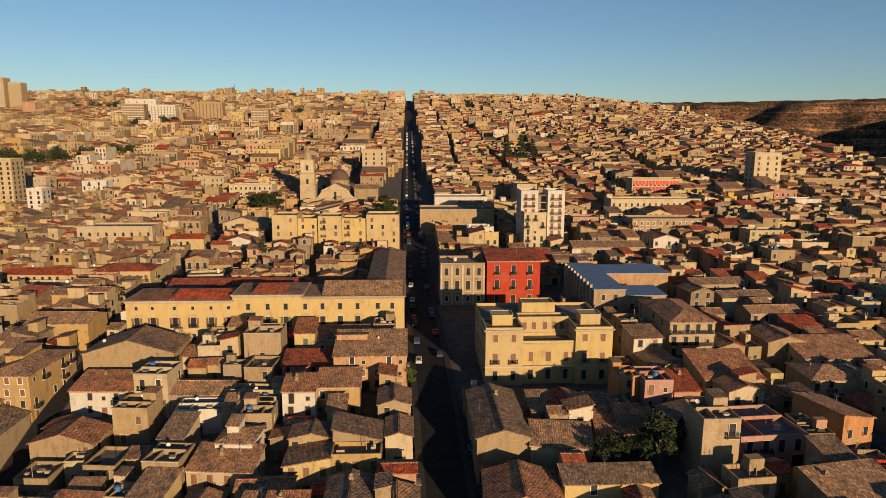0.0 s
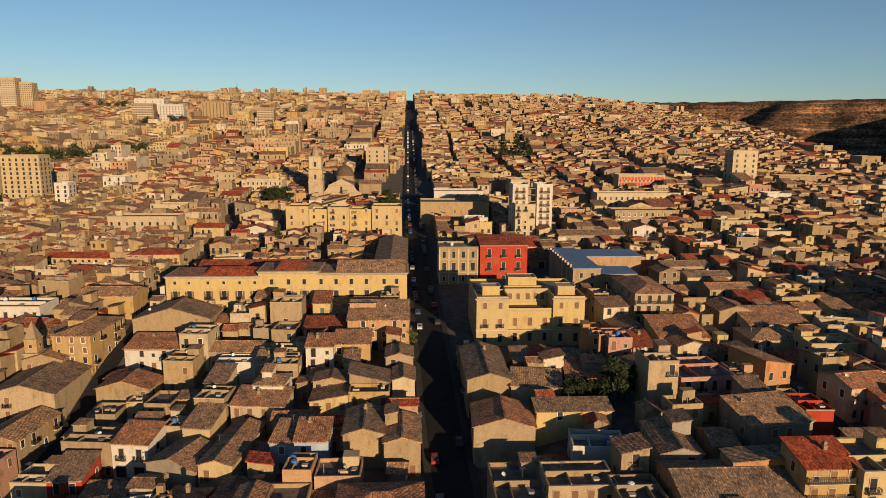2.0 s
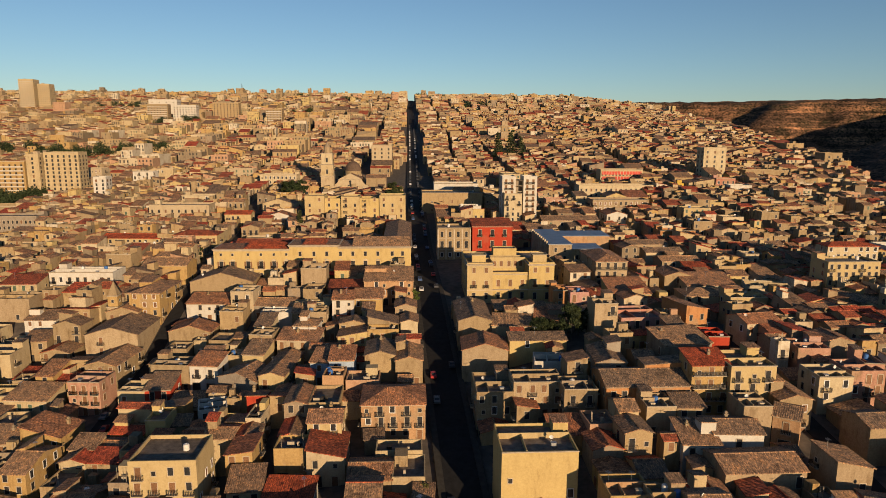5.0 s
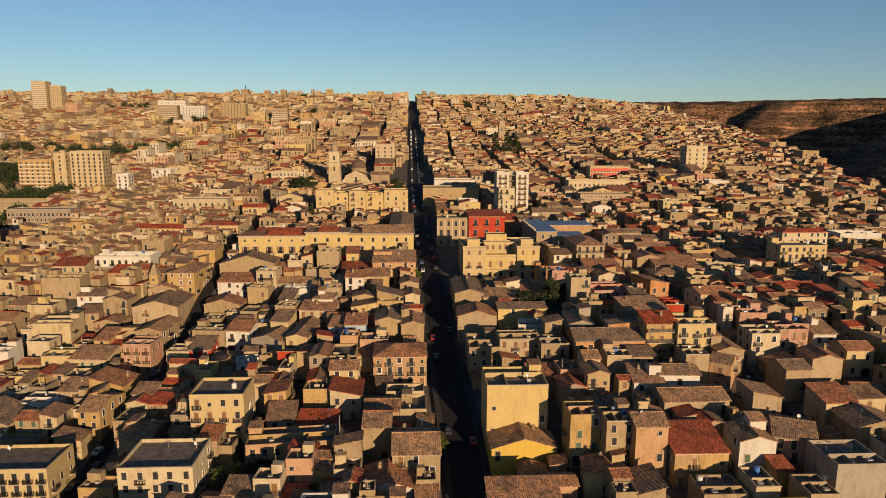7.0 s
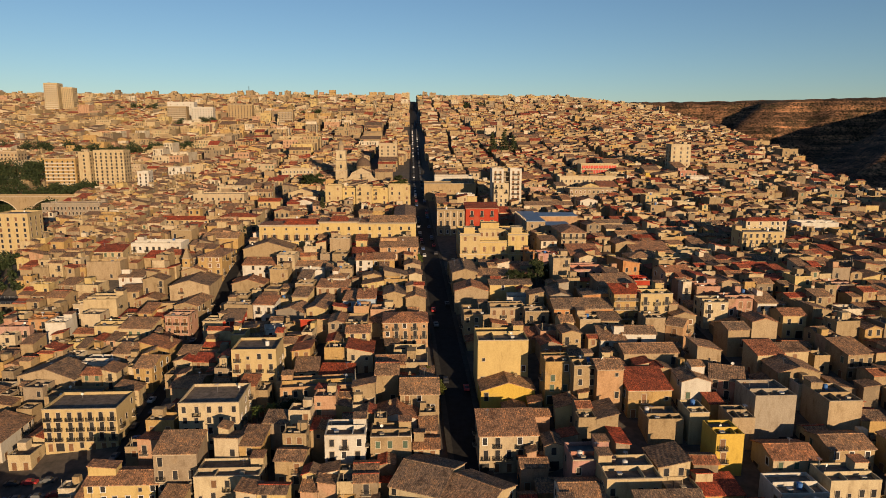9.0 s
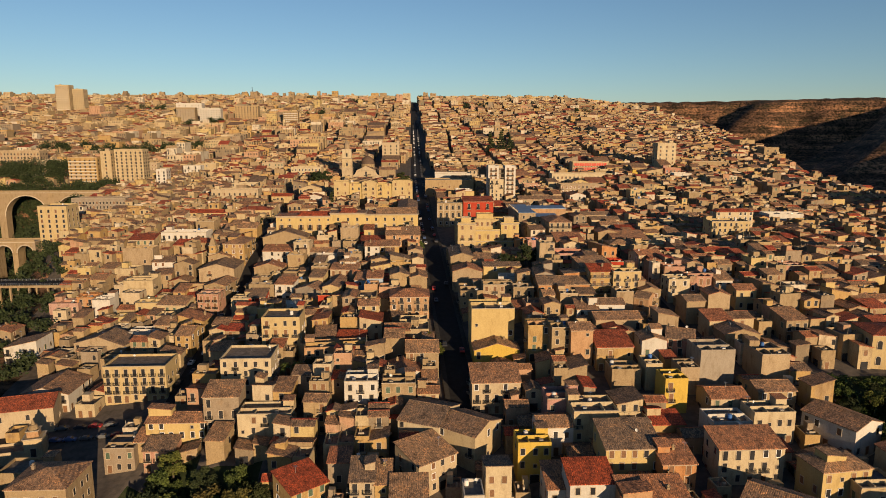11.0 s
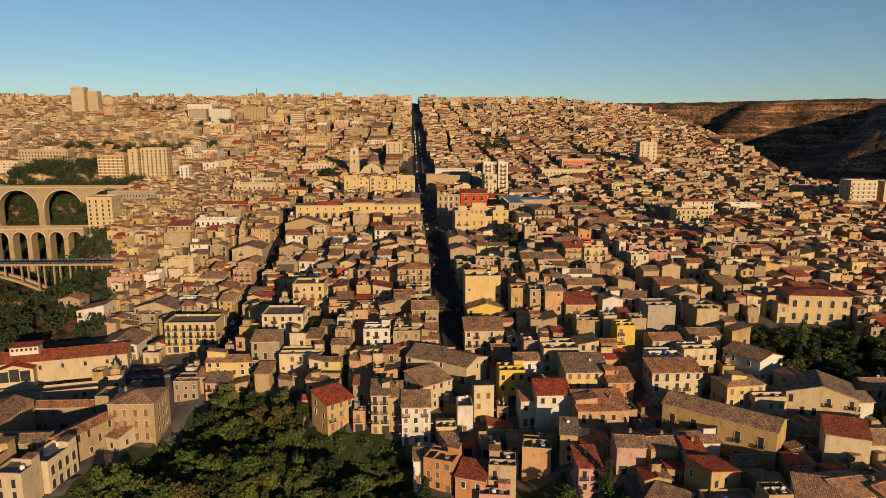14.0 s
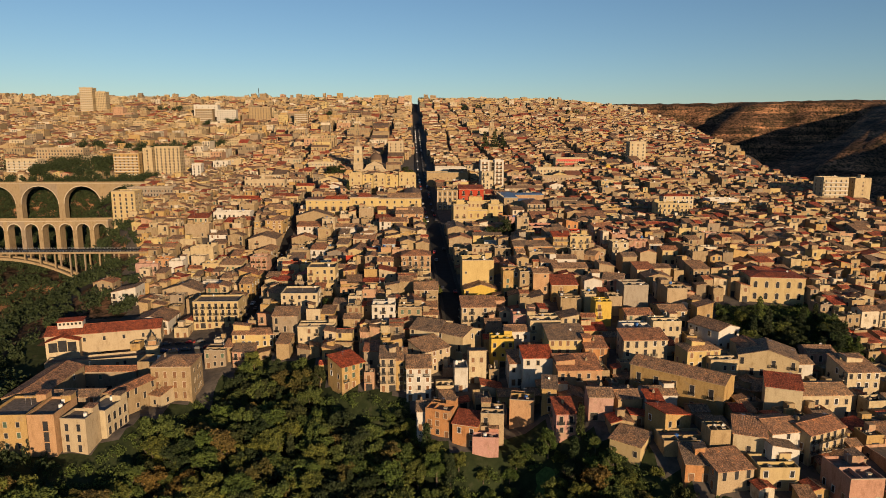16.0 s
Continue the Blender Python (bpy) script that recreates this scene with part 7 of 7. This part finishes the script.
def plant_garden():
    rng = random.Random(21)
    spots = []
    for _ in range(9000):
        x, y = rng.uniform(-128, 92), rng.uniform(-165, -5)
        edge = float(south_end(x))
        if y < -112 - 0.3 * max(0.0, x):
            continue
        if y > edge - 3.5 or not free(x, y - 1.5, 2.5, 3, 0, 1.2) or x < -102 and y > -97 or x < -86 and y > -58:
            continue
        if on_lawn(x, y, 1.5) or -44 < x < -22 and y > -57:
            continue
        need = 4.2 if x < -12 else 3.5
        if any((x - a) ** 2 + (y - b) ** 2 < need * need for a, b in spots):
            continue
        spots.append((x, y))
        if len(spots) >= 300:
            break
    for k, (x, y) in enumerate(spots):
        r = rng.random()
        edge = float(south_end(x)) - y
        if r < 0.06:
            tree(x, y, rng.uniform(0.9, 1.3), "cypress", "dark", k, rng.uniform(0, 360))
        elif r < 0.12 and edge < 14:
            tree(x, y, rng.uniform(0.8, 1.4), "shrub", "green", k, rng.uniform(0, 360))
        else:
            tree(x, y, rng.uniform(1.15, 1.85) * (1.0 if x < -12 else 0.74) * (0.75 if edge < 8 else 1.0), "broad", "dry" if rng.random() < 0.12 else "dark" if rng.random() < 0.3 else "green", k, rng.uniform(0, 360), tall=rng.uniform(0.7, 1.1))
    for k, (x, y) in enumerate(((-93, -50), (-91.5, -55), (-94, -62), (-92, -67), (-95, -73), (-93, -79), (-96, -84))):
        tree(x, y, rng.uniform(0.9, 1.5), "shrub", "green", k, 40 * k)
    for k, (x, y) in enumerate(((-88, -58), (-89, -70), (-90, -81))):
        tree(x, y, rng.uniform(0.8, 1.1), "broad", "green", k, 70 * k)
    palm(-88, -92, 6)
    palm(-50.5, 24, 8)
    palm(-47.0, 27, 6)
    palm(139, -9, 6)
    palm(172, 2, 6)


def plant_undergrowth():
    """Scrub that closes the ground between the garden's trees."""
    rng = random.Random(33)
    leaves = Shape()
    for _ in range(4200):
        x, y = rng.uniform(-150, 92), rng.uniform(-190, -20)
        if y > float(south_end(x)) - 2 or not free(x, y - 1, 2, 2, 0, 0.8) or on_lawn(x, y, 0.5):
            continue
        s, z = rng.uniform(1.3, 2.6), height(x, y)
        lobes = [(x + rng.uniform(-s, s), y + rng.uniform(-s, s), z + s * rng.uniform(0.2, 0.9), s * 0.7, s * 0.6) for _ in range(3)]
        v, f = leaf_cloud(rng, lobes, 70, 0.36)
        leaves.add(v, f)
    for _ in range(330):
        x, y = rng.uniform(119, 170), rng.uniform(-42, 3)
        if not free(x, y - 1, 1.5, 1.5, 0, 0.2) and not (121 < x < 166 and -41 < y < 2):
            continue
        s, z = rng.uniform(1.0, 2.2), height(x, y)
        lobes = [(x + rng.uniform(-s, s), y + rng.uniform(-s, s), z + s * rng.uniform(0.2, 0.9), s * 0.7, s * 0.6) for _ in range(3)]
        v, f = leaf_cloud(rng, lobes, 70, 0.36)
        leaves.add(v, f)
    tagged(leaves.ob("garden_undergrowth", LEAF), "dense green scrub under the garden trees", "undergrowth", "", "stuff")


def plant_town():
    rng = random.Random(5)
    g = "trees among the houses"
    for x, y, s, kind, leaf in ((36, 108, 1.1, "broad", "dark"), (40, 110, 0.9, "broad", "dark"), (46, 107, 1.35, "broad", "dark"), (49, 110, 1.2, "broad", "dark"),
                                (-41, 25, 1.1, "broad", "dark"), (-38, 28, 0.9, "broad", "dark"), (-2.6, 150, 0.75, "broad", "green"), (-1.5, 41, 0.7, "broad", "green"), (2.3, 33, 0.7, "broad", "green"),
                                (-86, 380, 1.7, "broad", "dark"), (-80, 384, 1.6, "broad", "dark"), (-91, 387, 1.5, "broad", "dark"),
                                (-15, 336, 1.5, "broad", "dark"), (-13, 345, 1.6, "broad", "dark"), (-16, 352, 1.5, "broad", "dark"), (-14, 372, 1.6, "broad", "dark"),
                                (-62, 262, 1.0, "pine", "dark"), (-104, 212, 1.0, "broad", "dark"), (-101, 216, 0.9, "broad", "dark"),
                                (83, 560, 1.9, "pine", "dark"), (96, 566, 2.0, "pine", "dark"), (105, 560, 1.6, "pine", "dark")):
        tree(x, y, s, kind, leaf, int(abs(x)), rng.uniform(0, 360), g)
    for k in range(40):
        x, y = 121 + rng.uniform(0, 46), -41 + rng.uniform(0, 31)
        tree(x, y, rng.uniform(0.8, 1.35), "broad" if k % 5 else "cypress", "dark" if k % 3 else "green", k, rng.uniform(0, 360), g, tall=rng.uniform(0.7, 1.0))
    far = Shape()
    for cx, cy, n, r in ((-335, 905, 9, 26), (-470, 430, 12, 40), (-360, 424, 30, 34), (-372, 470, 30, 32), (-430, 640, 10, 40), (-180, 1040, 5, 16), (60, 1490, 8, 50), (215, 1440, 8, 40), (-260, 1480, 6, 40), (-285, 640, 16, 26), (-345, 600, 22, 34), (-40, 1590, 14, 30), (-520, 1150, 9, 40), (120, 1180, 5, 20), (330, 1100, 5, 20), (-120, 1330, 6, 20)):
        for k in range(n):
            x, y, s = cx + rng.uniform(-r, r), cy + rng.uniform(-r * 0.5, r * 0.5), rng.uniform(4.4, 7.6)
            z = height(x, y)
            far.tube(x, y, z - 0.5, z + s * 1.2, 0.4, 0.25, 6, 1)
            lobes = [(x + rng.uniform(-s, s) * 0.6, y + rng.uniform(-s, s) * 0.6, z + s * rng.uniform(1.0, 2.2), s * 0.6, s * 0.5) for _ in range(7)]
            v, f = leaf_cloud(rng, lobes, 300, 0.8)
            far.add(v, f)
    tagged(far.ob("distant_trees", [DARK_LEAF, BARK]), "dark trees in clumps among the far houses", "trees", "", "stuff")


def plant_ravine():
    """Woods in the ravine, too dense to count."""
    rng = random.Random(11)
    leaves = Shape()
    for _ in range(3600):
        x, y = rng.uniform(-430, -120), rng.uniform(-120, 400)
        if -25 < y < 45 and x > -178 or height(x, y) > 44 or x > float(west_end(y)) + 4 or abs(x) > 0.66 * (y + 300) + 25 or not free(x, y, 4, 4, 0, 1):
            continue
        s = rng.uniform(2.2, 4.0)
        z = height(x, y)
        lobes = [(x + rng.uniform(-s, s) * 0.6, y + rng.uniform(-s, s) * 0.6, z + s * rng.uniform(0.9, 1.9), s * 0.75, s * 0.7) for _ in range(4)]
        v, f = leaf_cloud(rng, lobes, 100, 0.72)
        leaves.add(v, f)
    for _ in range(430):
        x, y = rng.uniform(-440, -266), rng.uniform(369, 410)
        s, z = rng.uniform(3.0, 5.0), height(x, y)
        lobes = [(x + rng.uniform(-s, s) * 0.6, y + rng.uniform(-s, s) * 0.4, z + s * rng.uniform(0.9, 1.9), s * 0.75, s * 0.7) for _ in range(4)]
        v, f = leaf_cloud(rng, lobes, 120, 0.75)
        leaves.add(v, f)
    tagged(leaves.ob("ravine_woods", DARK_LEAF), "dense dark woods filling the shaded ravine", "woods", "", "stuff")


# ---- cars ----
def car_model():
    cols = {"white": (0.42, 0.42, 0.42), "grey": (0.10, 0.105, 0.11), "dark": (0.03, 0.032, 0.04), "red": (0.3, 0.03, 0.03), "blue": (0.05, 0.09, 0.2)}
    prof = [(-2.05, 0.32), (-2.1, 0.75), (-1.95, 0.92), (-1.15, 0.98), (-0.55, 1.42), (0.75, 1.46), (1.45, 1.05), (2.0, 0.98), (2.08, 0.7), (2.05, 0.32)]
    models = []
    for name, c in cols.items():
        paint = plain_material("car_paint_" + name, c, 0.5, 0.0, 0.05, 1.0, 0.3)
        ob = new("car")
        s, k = Shape(), len(prof)
        v = [(sx * (0.84 if z < 1.2 else 0.66), y, z) for sx in (-1, 1) for y, z in prof]
        s.add(v, [tuple(range(k)), tuple(range(2 * k - 1, k - 1, -1))] + [(j, k + j, k + (j + 1) % k, (j + 1) % k) for j in range(k)])
        s.ob("body", paint, ob)
        for y0, y1, z0, z1 in ((-1.12, -0.58, 1.0, 1.4), (0.8, 1.43, 1.43, 1.07)):
            Shape().slab([(-0.62, y0, z0 + 0.03), (0.62, y0, z0 + 0.03), (0.62, y1, z1 + 0.03), (-0.62, y1, z1 + 0.03)], 0.02).ob("windscreen", GLASS, ob)
        for sx in (-1, 1):
            Shape().add([(sx * 0.79, -0.95, 1.05), (sx * 0.79, 1.3, 1.05), (sx * 0.69, 0.7, 1.4), (sx * 0.69, -0.5, 1.38), (sx * 0.72, -0.95, 1.05), (sx * 0.72, 1.3, 1.05), (sx * 0.62, 0.7, 1.4), (sx * 0.62, -0.5, 1.38)], BOX_F).ob("side_window", GLASS, ob)
            for y in (-1.3, 1.28):
                w = Shape().tube(0, 0, -0.1, 0.1, 0.31, 0.31, 10).ob("wheel", IRON, ob)
                w.matrix_basis = pose(sx * 0.8, y, 0.31, 0, 90, 0)
        tagged(ob, {"white": "white", "grey": "grey", "dark": "black", "red": "red", "blue": "blue"}[name] + " hatchback parked at the kerb", "car", "parked cars")
        models.append(ob)
    return models


def park_cars():
    rng = random.Random(3)
    models = car_model()
    used = set()

    def put(x, y, z, rot):
        k = rng.choice([0, 1, 1, 2, 2, 2, 2, 3, 4])
        m = pose(x, y, z, 0, 0, rot)
        if k not in used:
            used.add(k)
            models[k].matrix_world = m
        else:
            copy_thing(models[k], m)

    for side in (-1, 1):
        y = 22.0
        while y < 330:
            x = float(street_x(y)) + side * 3.0
            if rng.random() < (0.5 if y > 150 else 0.12):
                put(x, y, height(float(street_x(y)), y) + 0.45, 180 * (side > 0) + rng.uniform(-2, 2))
            y += rng.uniform(5.2, 8.0)
    # cars far up the street, a few dots each
    far = {0: Shape(), 1: Shape()}
    for side in (-1, 1):
        y = 334.0
        while y < 900:
            x, z = float(street_x(y)) + side * 3.0, height(float(street_x(y)), y) + 0.46
            s = far[rng.choice([0, 1, 1, 1])]
            s.add([(x - 0.85, y, z + 0.3), (x + 0.85, y, z + 0.3), (x + 0.85, y + 4, z + 0.3), (x - 0.85, y + 4, z + 0.3),
                   (x - 0.85, y, z + 0.9), (x + 0.85, y, z + 0.9), (x + 0.85, y + 4, z + 0.95), (x - 0.85, y + 4, z + 0.95),
                   (x - 0.65, y + 0.9, z + 1.45), (x + 0.65, y + 0.9, z + 1.45), (x + 0.65, y + 3.3, z + 1.45), (x - 0.65, y + 3.3, z + 1.45)],
                  [(0, 1, 5, 4), (1, 2, 6, 5), (2, 3, 7, 6), (3, 0, 4, 7), (4, 5, 9, 8), (5, 6, 10, 9), (6, 7, 11, 10), (7, 4, 8, 11), (8, 9, 10, 11)])
            y += rng.uniform(5.5, 17)
    tagged(far[0].ob("distant_cars", models[0].children[0].data.materials[0]), "pale cars parked far up the street", "cars", "", "stuff")
    tagged(far[1].ob("distant_cars", models[2].children[0].data.materials[0]), "dark cars parked far up the street", "cars", "", "stuff")
    for k in range(9):
        x, y = -123 + 5.2 * (k % 5) + rng.uniform(-0.5, 0.5), 11 + 6.5 * (k // 5)
        put(x, y, height(x, y) + 0.02, 90 + rng.uniform(-15, 15))
    for k in range(12):
        y = 24 + 7.2 * k
        x = -90.3 + (1.5 if k % 2 else -1.5)
        put(x, y, height(x, y) + 0.36, rng.uniform(-4, 4))


# ---- rooftops ----
def roof_clutter():
    """Aerials, dishes, tanks and solar panels on the roofs."""
    rng = random.Random(9)
    bm = bmesh.new()
    ys = [-0.55 + 0.085 * j for j in range(14)]
    rows = [[bm.verts.new((x * (1 - 0.35 * j / 13) if abs(x) > 0.1 else x, y, 2.85)) for x in (-0.6, -0.02, 0.02, 0.6)] for j, y in enumerate(ys)]
    for j in range(13):
        for k in ((0, 1, 2) if j % 2 == 0 else (1,)):
            bm.faces.new((rows[j][k], rows[j][k + 1], rows[j + 1][k + 1], rows[j + 1][k]))
    bmesh.ops.solidify(bm, geom=bm.faces[:], thickness=0.03)
    comb = bpy.data.meshes.new("antenna")
    bm.to_mesh(comb)
    bm.free()
    comb.materials.append(STEEL)
    aerial = Shape().tube(0, 0, -0.6, 2.84, 0.035, 0.03, 6)
    d = Shape()
    n, rings = 14, [(0.02, 0.0), (0.25, 0.03), (0.42, 0.10), (0.45, 0.12), (0.42, 0.08), (0.02, -0.04)]
    v = [(r * math.cos(2 * math.pi * j / n), -z, r * math.sin(2 * math.pi * j / n) + 1.3) for r, z in rings for j in range(n)]
    d.add(v, [(q * n + j, q * n + (j + 1) % n, (q + 1) * n + (j + 1) % n, (q + 1) * n + j) for q in range(len(rings) - 1) for j in range(n)])
    d.tube(0, 0.06, -0.2, 1.3, 0.03, 0.03, 6)
    t = Shape()
    prof = [(0.0, 0.0), (0.62, 0.0), (0.66, 0.1), (0.66, 1.25), (0.55, 1.4), (0.2, 1.46), (0.2, 1.55), (0.0, 1.55)]
    v = [(r * math.cos(2 * math.pi * j / n), r * math.sin(2 * math.pi * j / n), z) for r, z in prof for j in range(n)]
    t.add(v, [(q * n + j, q * n + (j + 1) % n, (q + 1) * n + (j + 1) % n, (q + 1) * n + j) for q in range(len(prof) - 1) for j in range(n)])
    blue = plain_material("blue_plastic", (0.04, 0.12, 0.33), 0.5, 0, 0.15)
    kinds = (("aerial", mesh_of(aerial, "aerial", [STEEL]), "thin rooftop television aerial", "aerial"), ("satellite_dish", mesh_of(d, "satellite_dish", [WHITE]), "white satellite dish on a roof", "satellite dish"),
             ("water_tank", mesh_of(t, "water_tank", [WHITE]), "white plastic water tank on a roof", "water tank"), ("water_tank", mesh_of(t, "water_tank", [blue]), "blue plastic water tank on a roof", "water tank"))
    for x, y, w, dd, z, rot, flat in ROOFTOPS:
        c, s = math.cos(radians(rot)), math.sin(radians(rot))
        for _ in range(rng.choice([0, 0, 1, 1]) + (1 if flat else 0)):
            u, q = rng.uniform(-w / 2 + 1, w / 2 - 1) if w > 3 else 0, rng.uniform(dd * 0.35, dd * 0.85)
            k = rng.choice([0, 0, 1, 1, 2, 3]) if flat else rng.choice([0, 0, 0, 1])
            name, me, label, cat = kinds[k]
            ob = new(name, me)
            ob.matrix_world = pose(x + c * u - s * q, y + s * u + c * q, z + (0.02 if flat else 0.0), 0, 0, rng.uniform(-40, 40))
            tagged(ob, label, cat, cat + "s on the roofs")
            if name == "aerial":
                new("antenna", comb).parent = ob


def solar_panels(x, y, h, pitch):
    """Two dark panels that lie on a tiled roof."""
    z = height(x, y) + h
    tilt = math.atan(pitch * 0.75)
    for u in (-2.9, 2.9):
        ob = new("solar_panel")
        ob.matrix_world = pose(x + u, y + 1.0, z + 0.42, math.degrees(tilt), 0, 0)
        tagged(ob, "large dark solar panel lying on a tiled roof", "solar panel", "solar panels")
        Shape().box(-2.7, 2.7, 0, 6.6, 0, 0.10).ob("frame", STEEL, ob)
        for a in range(3):
            for b in range(4):
                Shape().box(-2.62 + 1.76 * a, -0.92 + 1.76 * a, 0.08 + 1.63 * b, 1.63 + 1.63 * b, 0.101, 0.13).ob("cell", SOLAR, ob)


def masts():
    for x, y, h in ((-566, 2236, 70), (-604, 2236, 48)):
        ob = thing("radio_mast", x, y, 0, "slender lattice radio mast on the skyline", "mast", "radio masts")
        s = Shape()
        for k in range(14):
            z0, z1 = h * k / 14, h * (k + 1) / 14
            r0, r1 = 2.4 * (1 - k / 16), 2.4 * (1 - (k + 1) / 16)
            for sx, sy in ((-1, -1), (1, -1), (1, 1), (-1, 1)):
                s.add([(sx * r0 - 0.3, sy * r0 - 0.3, z0), (sx * r0 + 0.3, sy * r0 - 0.3, z0), (sx * r0 + 0.3, sy * r0 + 0.3, z0), (sx * r0 - 0.3, sy * r0 + 0.3, z0),
                       (sx * r1 - 0.3, sy * r1 - 0.3, z1), (sx * r1 + 0.3, sy * r1 - 0.3, z1), (sx * r1 + 0.3, sy * r1 + 0.3, z1), (sx * r1 - 0.3, sy * r1 + 0.3, z1)], BOX_F)
            s.box(-r1, r1, -r1 - 0.2, -r1 + 0.2, z1 - 0.3, z1)
        s.ob("lattice", IRON, ob)


def side_lanes():
    """The two narrow paved lanes beside the long street."""
    for way, label in ((WEST_LANE, "narrow shaded lane between tall house fronts"), (EAST_LANE, "narrow lane climbing between the eastern houses")):
        s = Shape()
        for (ax, ay), (bx, by) in zip(way, way[1:]):
            n = max(2, int((by - ay) / 6))
            for k in range(n):
                pts = [(ax + (bx - ax) * u, ay + (by - ay) * u) for u in (k / n, (k + 1) / n)]
                (x0, y0), (x1, y1) = pts
                z0, z1 = height(x0, y0) + 0.35, height(x1, y1) + 0.35
                s.add([(x0 - 2.5, y0, z0), (x0 + 2.5, y0, z0), (x1 + 2.5, y1, z1), (x1 - 2.5, y1, z1)], [(0, 1, 2, 3)])
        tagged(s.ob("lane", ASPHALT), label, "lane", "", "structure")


def ravine_road():
    """The lane that winds down past the bridges."""
    way = [(-182, 128), (-190, 100), (-194, 78), (-189, 58), (-178, 44), (-163, 36), (-146, 34), (-128, 36)]
    pts = []
    for k in range(len(way) - 1):
        p0, p1, p2, p3 = (Vector(way[max(0, min(len(way) - 1, k + j))]) for j in (-1, 0, 1, 2))
        for j in range(5):
            u = j / 5
            pts.append(0.5 * ((2 * p1) + (p2 - p0) * u + (2 * p0 - 5 * p1 + 4 * p2 - p3) * u * u + (3 * p1 - p0 - 3 * p2 + p3) * u ** 3))
    s = Shape()
    for a, b in zip(pts, pts[1:]):
        n = Vector((-(b - a).y, (b - a).x)).normalized() * 3.2
        z0, z1 = height(*a) + 0.5, height(*b) + 0.5
        s.add([(a.x - n.x, a.y - n.y, z0), (a.x + n.x, a.y + n.y, z0), (b.x + n.x, b.y + n.y, z1), (b.x - n.x, b.y - n.y, z1)], [(3, 2, 1, 0)])
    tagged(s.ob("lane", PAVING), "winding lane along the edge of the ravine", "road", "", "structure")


side_lanes()
ravine_road()
lawn()
plant_garden()
plant_undergrowth()
plant_town()
plant_ravine()
park_cars()
roof_clutter()
solar_panels(49.7, -38.3, 8.0, 0.30)
masts()


take(-128, -84, 74, 84)
fill_town()
